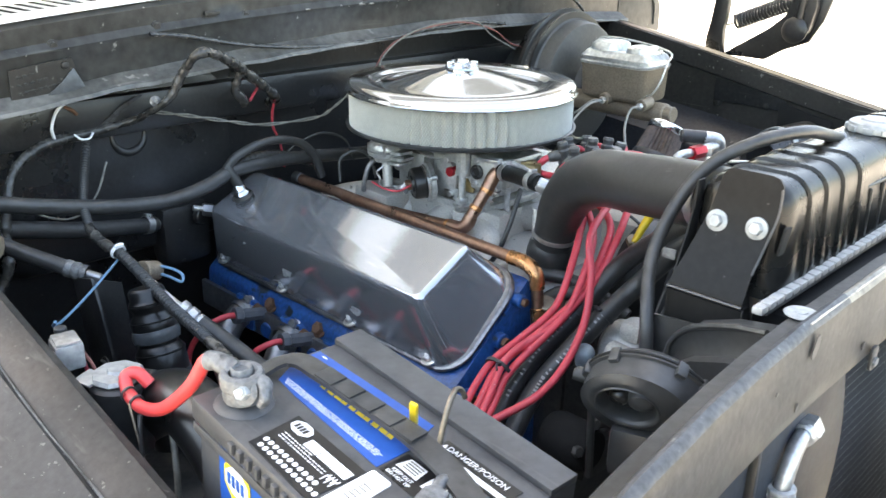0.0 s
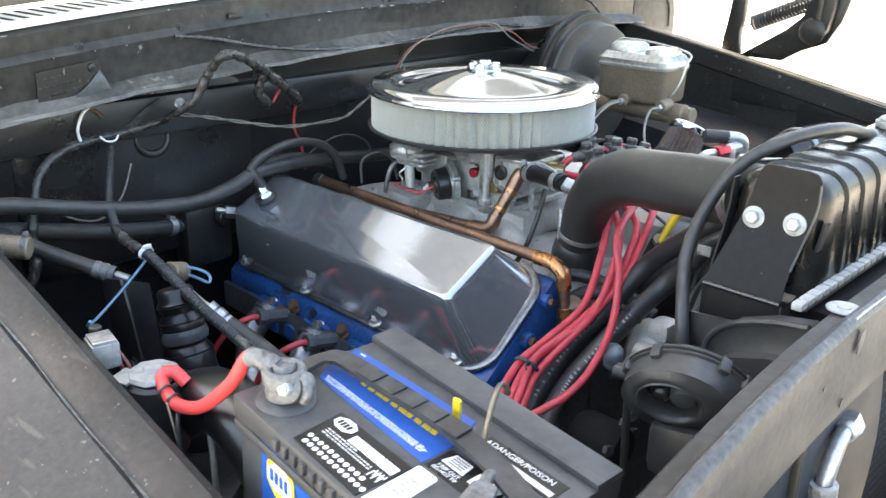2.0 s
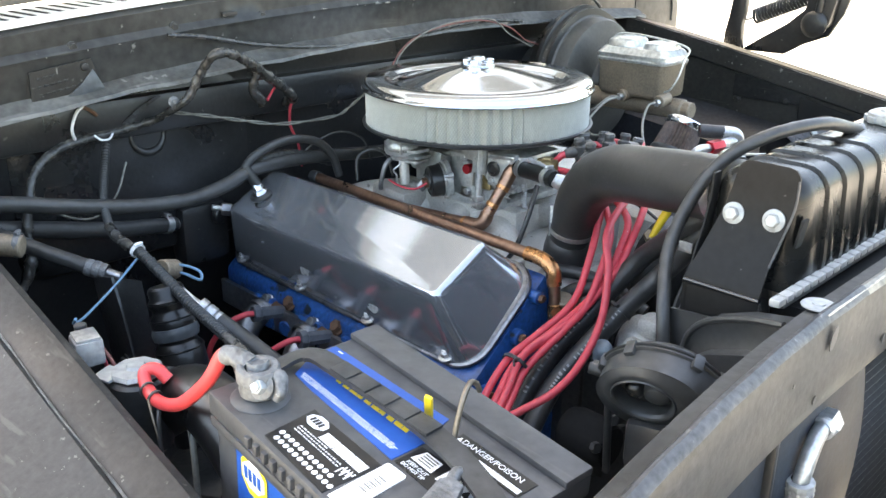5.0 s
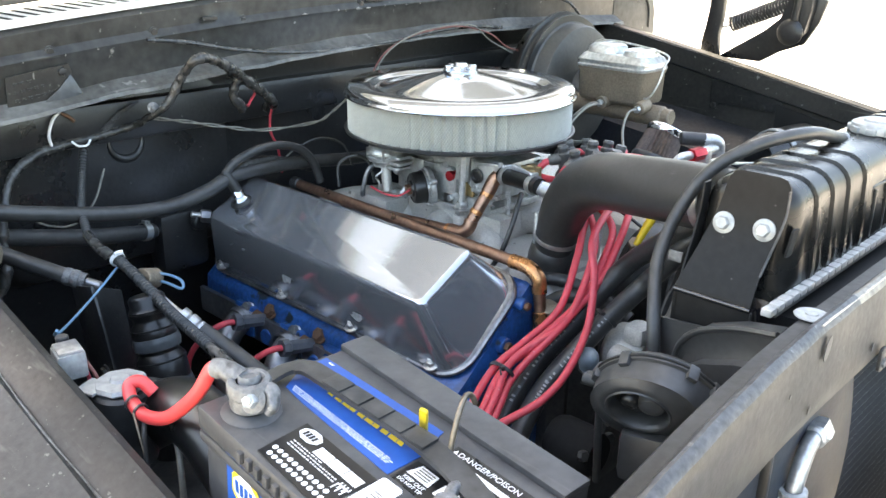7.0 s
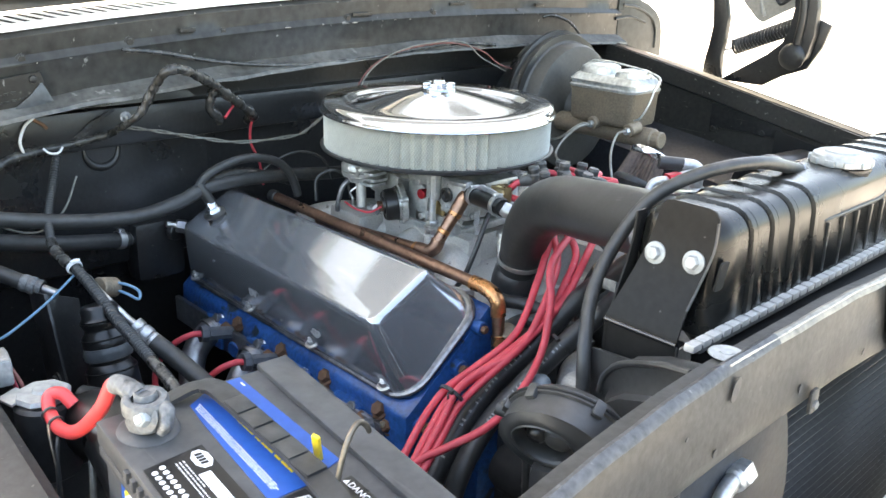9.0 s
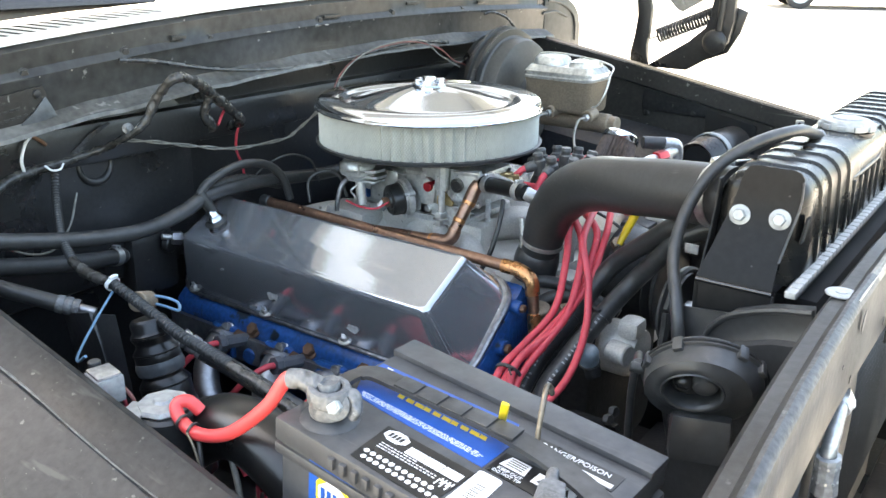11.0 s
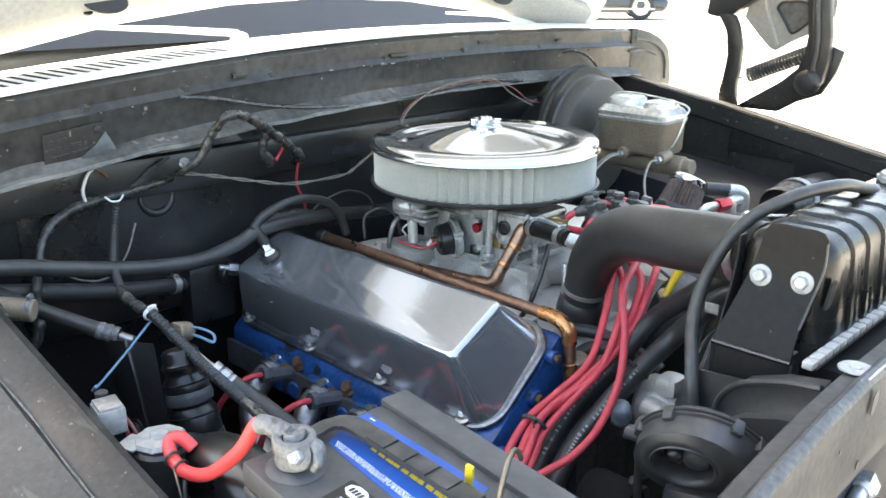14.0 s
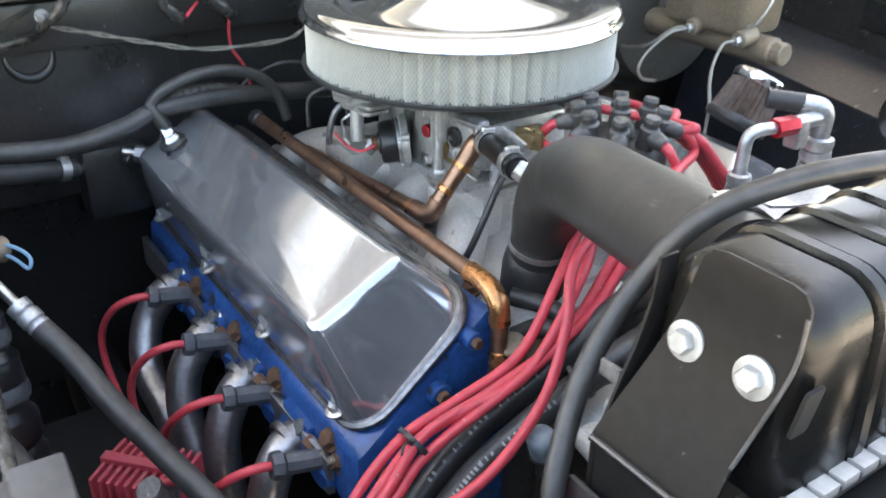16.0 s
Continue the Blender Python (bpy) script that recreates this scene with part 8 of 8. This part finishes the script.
# ---------------------------------------------------------------- front corner: horn, shroud, cooler pipe
def horn():
    t = thing("horn", (0.62, -0.46, 0.95), "black round horn with clipped cover", "horn")
    ax = Vector((0.30, -0.82, -0.46)).normalized()
    c = Vector((0.6225, -0.4366, 1.0565))
    f = frame_of(ax).to_3x3()
    up = (Vector((0, 0, 1)) - ax * ax.z).normalized()
    across = up.cross(ax)
    def turn(deg):
        return across * math.cos(math.radians(deg)) + up * math.sin(math.radians(deg))
    part("rear_cover", lathe([(0, -0.018), (0.026, -0.017), (0.041, -0.012), (0.047, -0.005), (0.0520, -0.002), (0.0520, 0.003)], c, ax, 48), PLASTIC, t)
    q = Vector((0.6262, -0.4726, 1.0575)) - ax * 0.004
    off = q - c - ax * (q - c).dot(ax)
    hq = (q - c).dot(ax)
    def circle(h, r, k, n=48):
        return [c + ax * h + off * k + f @ Vector((r * math.cos(2 * math.pi * j / n), r * math.sin(2 * math.pi * j / n), 0)) for j in range(n)]
    part("drum", loft([circle(0.003, 0.0520, 0), circle(0.004, 0.0495, 0), circle(0.011, 0.0490, 0.05), circle(0.018, 0.0470, 0.22), circle(0.024, 0.0435, 0.55), circle(hq - 0.002, 0.0365, 0.88), circle(hq + 0.002, 0.0315, 1), circle(hq + 0.0035, 0.0275, 1),
                       circle(hq + 0.003, 0.0250, 1), circle(hq, 0.0232, 1), circle(hq - 0.008, 0.0226, 0.9), circle(hq - 0.013, 0.0222, 0.9)]), PLASTIC, t)
    part("mouth_ring", lathe([(0.0245, 0), (0.0262, 0.0012), (0.0252, 0.0026), (0.0236, 0.0016)], q + ax * 0.0018, ax, 40), PLASTIC, t)
    part("throat", lathe([(0.0226, -0.0105), (0.016, -0.0108), (0, -0.012)], q, ax, 32), SHADEBLACK, t)
    part("hub", lathe([(0.0085, -0.012), (0.0085, -0.006), (0.0070, -0.0015), (0.004, 0.0005), (0, 0.001)], q - across * 0.008 + up * 0.001, ax, 20), GLOSS, t)
    part("hub", lathe([(0.0115, -0.012), (0.0115, -0.005), (0.0095, -0.0005), (0.005, 0.0015), (0, 0.002)], q + across * 0.0095 + up * 0.002, ax, 24), PLASTIC, t)
    part("cap_seam", tube([c + ax * 0.0005 + f @ Vector((0.0523 * math.cos(2 * math.pi * j / 48), 0.0523 * math.sin(2 * math.pi * j / 48), 0)) for j in range(49)], 0.0012, 6, straight=True, cap=False), SHADEBLACK, t)
    for deg in (118, 58, 30, 158, 210, 265, 318):
        a = math.atan2((f.transposed() @ turn(deg)).y, (f.transposed() @ turn(deg)).x)
        p = c + f @ Vector((0.0510 * math.cos(a), 0.0510 * math.sin(a), 0.003))
        part("clip", box((0.006, 0.009, 0.013), p, 0.0018, frame_of(ax) @ pose(0, 0, 0, 0, 0, math.degrees(a))), PLASTIC, t)
    part("outlet", box((0.052, 0.030, 0.046), (0, 0, 0), 0.008, pose(0.6270, -0.4440, 1.0060, 0, 0, 20)), PLASTIC, t)
    part("mount_stud", join(cyl(c - across * 0.050, c - across * 0.062 + up * 0.002, 0.005), hexbolt(c - across * 0.056, -ax, 0.006, 0.007)), SUPPORT, t)
    part("mount_arm", tube([c - across * 0.055, (0.548, -0.400, 1.040), (0.538, -0.385, 0.990), (0.535, -0.375, 0.90)], 0.0040, 10), RUBBER, t)
    t = thing("fan_shroud", (0.63, -0.35, 0.9), "black moulded fan shroud edge", "shroud")
    top = [Vector(q) for q in ((0.593, -0.360, 1.050), (0.601, -0.365, 1.071), (0.621, -0.372, 1.091), (0.657, -0.382, 1.108), (0.692, -0.392, 1.118))]
    low = [Vector(q) for q in ((0.600, -0.362, 1.036), (0.610, -0.370, 1.052), (0.628, -0.378, 1.067), (0.664, -0.390, 1.084), (0.694, -0.400, 1.092))]
    part("upper_edge", sheet([[q + Vector((-0.004, 0.03, -0.004)) for q in top], top, [a.lerp(b, 0.5) + Vector((0, 0.006, 0)) for a, b in zip(top, low)], [q + Vector((0, 0.004, 0)) for q in low]], 0.003), PLASTIC, t)
    part("lip", tube([q + Vector((0, 0.001, 0)) for q in top], 0.0030, 8), PLASTIC, t)
    part("lower_edge", sheet([[q + Vector((0, 0.004, 0.001)) for q in low], [q + Vector((0.001, -0.006, 0.0)) for q in low], [q + Vector((0.001, -0.004, -0.03)) for q in low], [q + Vector((0.0, 0.004, -0.10)) for q in low]], 0.003), PLASTIC, t)
    part("shroud_wall", sheet([[(0.56, -0.33, 1.07), (0.62, -0.34, 1.08), (0.69, -0.36, 1.09)], [(0.56, -0.34, 0.75), (0.62, -0.36, 0.75), (0.69, -0.38, 0.75)]], 0.003), PLASTIC, t)


horn()


def cooler_pipe():
    t = thing("cooler_pipe", (0.77, -0.44, 0.85), "silver aluminium pipe with crimped hose end", "pipe")
    part("nut", hexbolt((0.7155, -0.328, 1.0195), (0.16, -0.98, 0.05), 0.0120, 0.017), FOIL, t)
    part("nut_collar", lathe([(0.0075, 0), (0.0100, 0.001), (0.0100, 0.006), (0.0075, 0.008)], (0.7178, -0.3445, 1.0205), (0.14, -0.98, 0.06), 20), FOIL, t)
    part("pipe", tube([(0.7168, -0.340, 1.0200), (0.7190, -0.352, 1.0212), (0.7203, -0.364, 1.0185), (0.7210, -0.373, 1.0095), (0.7213, -0.380, 0.997), (0.7215, -0.384, 0.985)], 0.0068, 16), FOIL, t)
    part("crimp", lathe([(0.0075, 0), (0.0112, 0.001), (0.0118, 0.004), (0.0108, 0.008), (0.0112, 0.010), (0.0110, 0.020), (0.0113, 0.030), (0.0122, 0.033), (0.0122, 0.039), (0.0108, 0.041)], (0.7215, -0.3845, 0.991), (0.01, 0.12, -1), 10), DULLMETAL, t, "dull crimped ferrule", smooth=30)
    for k in range(10):
        a = 2 * math.pi * k / 10
        for z in (0.981, 0.966):
            part("crimp_dimple", cyl((0.7215 + 0.0098 * math.cos(a), -0.3830 + 0.0098 * math.sin(a), z), (0.7215 + 0.0116 * math.cos(a), -0.3830 + 0.0116 * math.sin(a), z), 0.0014, n=8), ZINC, t)
    part("hose", tube([(0.7218, -0.379, 0.952), (0.723, -0.376, 0.91), (0.728, -0.376, 0.80), (0.73, -0.375, 0.70)], 0.0115, 14), RUBBER, t)


cooler_pipe()


def grille_panel():
    t = thing("grille_panel", (0.87, 0, 0.6), "white painted front grille panel", "grille panel")
    part("top", box((0.136, 1.5, 0.012), (0.860, 0.0, 0.985), 0.004), AGED, t)
    part("face", box((0.02, 1.5, 0.39), (0.92, 0.0, 0.79), 0.006), WHITE, t)
    for y in (-0.3, -0.18, 0.05):
        part("screw", hexbolt((0.85, y, 0.990), (0, 0, 1), 0.006, 0.004), RUST, t)


grille_panel()


# ---------------------------------------------------------------- hood hinge, wiper and distance
def hood_hinge():
    t = thing("hinge_assembly", (0.08, 0.83, 1.1), "black hood hinge with coil spring", "hood hinge")
    y = 0.83
    flat = Matrix.Translation((0, y - 0.012, 0)) @ XZ
    part("front_arm", prism([(0.140, 1.450), (0.138, 1.40), (0.148, 1.355), (0.156, 1.300), (0.152, 1.262), (0.140, 1.225), (0.150, 1.195), (0.176, 1.186), (0.196, 1.205), (0.205, 1.25), (0.204, 1.30), (0.196, 1.35), (0.190, 1.40), (0.186, 1.450)], 0.022, flat, 0.005), WALL, t)
    part("front_rib", tube([(0.166, y - 0.014, 1.44), (0.170, y - 0.015, 1.36), (0.178, y - 0.015, 1.29), (0.174, y - 0.014, 1.23)], 0.008, 10), WALL, t)
    part("rear_arm", prism([(-0.052, 1.345), (-0.008, 1.335), (0.004, 1.31), (0.016, 1.265), (0.014, 1.215), (0.010, 1.188), (0.014, 1.13), (-0.030, 1.13), (-0.028, 1.175), (-0.022, 1.205), (-0.017, 1.25), (-0.024, 1.30)], 0.018, flat, 0.004), WALL, t)
    part("lower_link", prism([(0.0, 1.135), (0.035, 1.158), (0.10, 1.200), (0.150, 1.245), (0.185, 1.285), (0.226, 1.270), (0.214, 1.225), (0.190, 1.180), (0.14, 1.160), (0.10, 1.135)], 0.010, Matrix.Translation((0, y + 0.012, 0)) @ XZ, 0.003), WALL, t)
    part("pivot", lathe([(0, 0), (0.026, 0), (0.027, 0.006), (0.022, 0.012), (0.014, 0.014), (0, 0.014)], (0.168, y - 0.010, 1.205), (0, -1, 0), 24), WALL, t)
    a, b = Vector((0.030, y + 0.004, 1.208)), Vector((0.168, y + 0.004, 1.268))
    d = (b - a).normalized()
    s1 = d.cross(Vector((0, 1, 0))).normalized()
    coil_pts = [a + (b - a) * (k / 300) + 0.0145 * (math.cos(k * 0.45) * s1 + math.sin(k * 0.45) * Vector((0, 1, 0))) for k in range(301)]
    part("coil_spring", tube(coil_pts, 0.0030, 6, straight=True), WALL, t)
    part("spring_hook", tube([a, a - 0.012 * d, (0.006, y, 1.200)], 0.0022, 6), STEEL, t)
    part("top_link", prism([(-0.075, 1.335), (-0.050, 1.330), (-0.010, 1.338), (0.045, 1.375), (0.10, 1.41), (0.10, 1.45), (0.03, 1.43), (-0.045, 1.395), (-0.072, 1.370)], 0.030, flat, 0.006), WALL, t)
    t = thing("hood_corner", (0.08, 0.86, 1.26), "pale hood hinge plate with oval hole", "hood bracket")
    plate = [(-0.005, 1.330), (0.032, 1.292), (0.060, 1.266), (0.072, 1.262), (0.113, 1.286), (0.165, 1.312), (0.19, 1.34), (0.195, 1.44), (0.02, 1.44)]
    part("plate", prism(plate, 0.006, Matrix.Translation((0, 0.862, 0)) @ XZ, 0.001), CREAM, t)
    hole = [(0.068, 1.352), (0.080, 1.364), (0.115, 1.366), (0.140, 1.358), (0.148, 1.338), (0.136, 1.322), (0.112, 1.303), (0.102, 1.304), (0.090, 1.322)]
    # flat plate in the lip's grey, as the shadow tone inside the opening
    part("opening", prism(hole, 0.002, Matrix.Translation((0, 0.8595, 0)) @ XZ), LIP, t, "grey-shadowed oval opening")
    part("opening_rim", tube([(x, 0.859, z) for x, z in hole + hole[:1]], 0.0032, 8, per=4), WALL, t)
    part("fold", tube([(0.035, 0.860, 1.40), (0.050, 0.859, 1.34), (0.075, 0.860, 1.275)], 0.004, 8), CREAM, t)


hood_hinge()


def wiper(y0, y1):
    t = thing("windscreen_wiper", (-0.46, y0, 1.30), "white windscreen wiper arm resting on the cowl", "wiper")
    part("pivot", lathe([(0, 0), (0.016, 0), (0.017, 0.006), (0.012, 0.018), (0, 0.020)], (-0.45, y0, 1.300), (0.3, 0, 1), 20), LWHITE, t)
    part("arm", sheet([[(-0.445, y0, 1.314), (-0.452, y0, 1.324), (-0.466, y0, 1.322)], [(-0.463, (y0 + y1) / 2, 1.326), (-0.47, (y0 + y1) / 2, 1.334), (-0.48, (y0 + y1) / 2, 1.332)], [(-0.487, y1, 1.336), (-0.49, y1, 1.339), (-0.496, y1, 1.338)]], 0.004), LWHITE, t)


wiper(-0.148, -0.40)
wiper(0.70, 0.42)


def parked_car(at, turn, paint, label, wheel_r=0.34):
    t = thing("parked_car", (at[0], at[1], 0), label, "car", group="parked cars")
    m = pose(at[0], at[1], 0, 0, 0, turn)
    def sec(x, w, z0, z1, tumble):
        return [m @ Vector(q) for q in ((x, -w, z0), (x, -w - 0.03, (z0 + z1) / 2), (x, -w + tumble, z1), (x, w - tumble, z1), (x, w + 0.03, (z0 + z1) / 2), (x, w, z0))]
    part("body", loft([sec(-2.25, 0.70, 0.45, 0.72, 0.1), sec(-2.15, 0.82, 0.28, 0.95, 0.08), (sec(-1.2, 0.88, 0.22, 1.02, 0.06)), sec(0.6, 0.88, 0.22, 1.0, 0.06), sec(1.6, 0.86, 0.24, 0.92, 0.1), sec(2.15, 0.80, 0.28, 0.80, 0.12), sec(2.28, 0.66, 0.42, 0.66, 0.1)]), paint, t)
    part("cabin", loft([sec(-2.0, 0.74, 0.93, 0.99, 0.0), sec(-1.25, 0.78, 0.98, 1.45, 0.16), sec(0.1, 0.78, 0.98, 1.48, 0.16), sec(0.95, 0.76, 0.95, 1.0, 0.0)]), GLASS, t, "dark windows")
    part("roof", loft([sec(-1.3, 0.62, 1.44, 1.47, 0.02), sec(-0.6, 0.64, 1.47, 1.51, 0.03), sec(0.15, 0.62, 1.46, 1.49, 0.02)]), paint, t)
    part("sill_trim", box((3.6, 0.02, 0.05), (0, 0, 0), 0.01, m @ pose(0, -0.90, 0.36)), FOIL, t, "bright sill trim")
    for x in (-1.36, 1.38):
        for s in (-1, 1):
            c = m @ Vector((x, s * 0.80, wheel_r))
            ax = m.to_3x3() @ Vector((0, 1, 0))
            w = part("wheel", lathe([(wheel_r * 0.62, -0.10), (wheel_r * 0.95, -0.11), (wheel_r, -0.06), (wheel_r, 0.06), (wheel_r * 0.95, 0.11), (wheel_r * 0.62, 0.10)], c, ax, 32), TYRE, t)
            r = part("rim", lathe([(0, -0.05), (wheel_r * 0.2, -0.07), (wheel_r * 0.6, -0.105), (wheel_r * 0.64, -0.11), (wheel_r * 0.64, 0.11), (wheel_r * 0.6, 0.105), (wheel_r * 0.2, 0.07), (0, 0.05)], c, ax, 28), ZINC, w)


parked_car((-16.6, 24.3), 38, CARBLACK, "black parked saloon with bright wheels", 0.42)
parked_car((-4.0, 22.4), 25, CARSILVER, "silver parked car in the sun")
parked_car((-24.0, 9.0), 80, CARRED, "red parked car behind the truck")
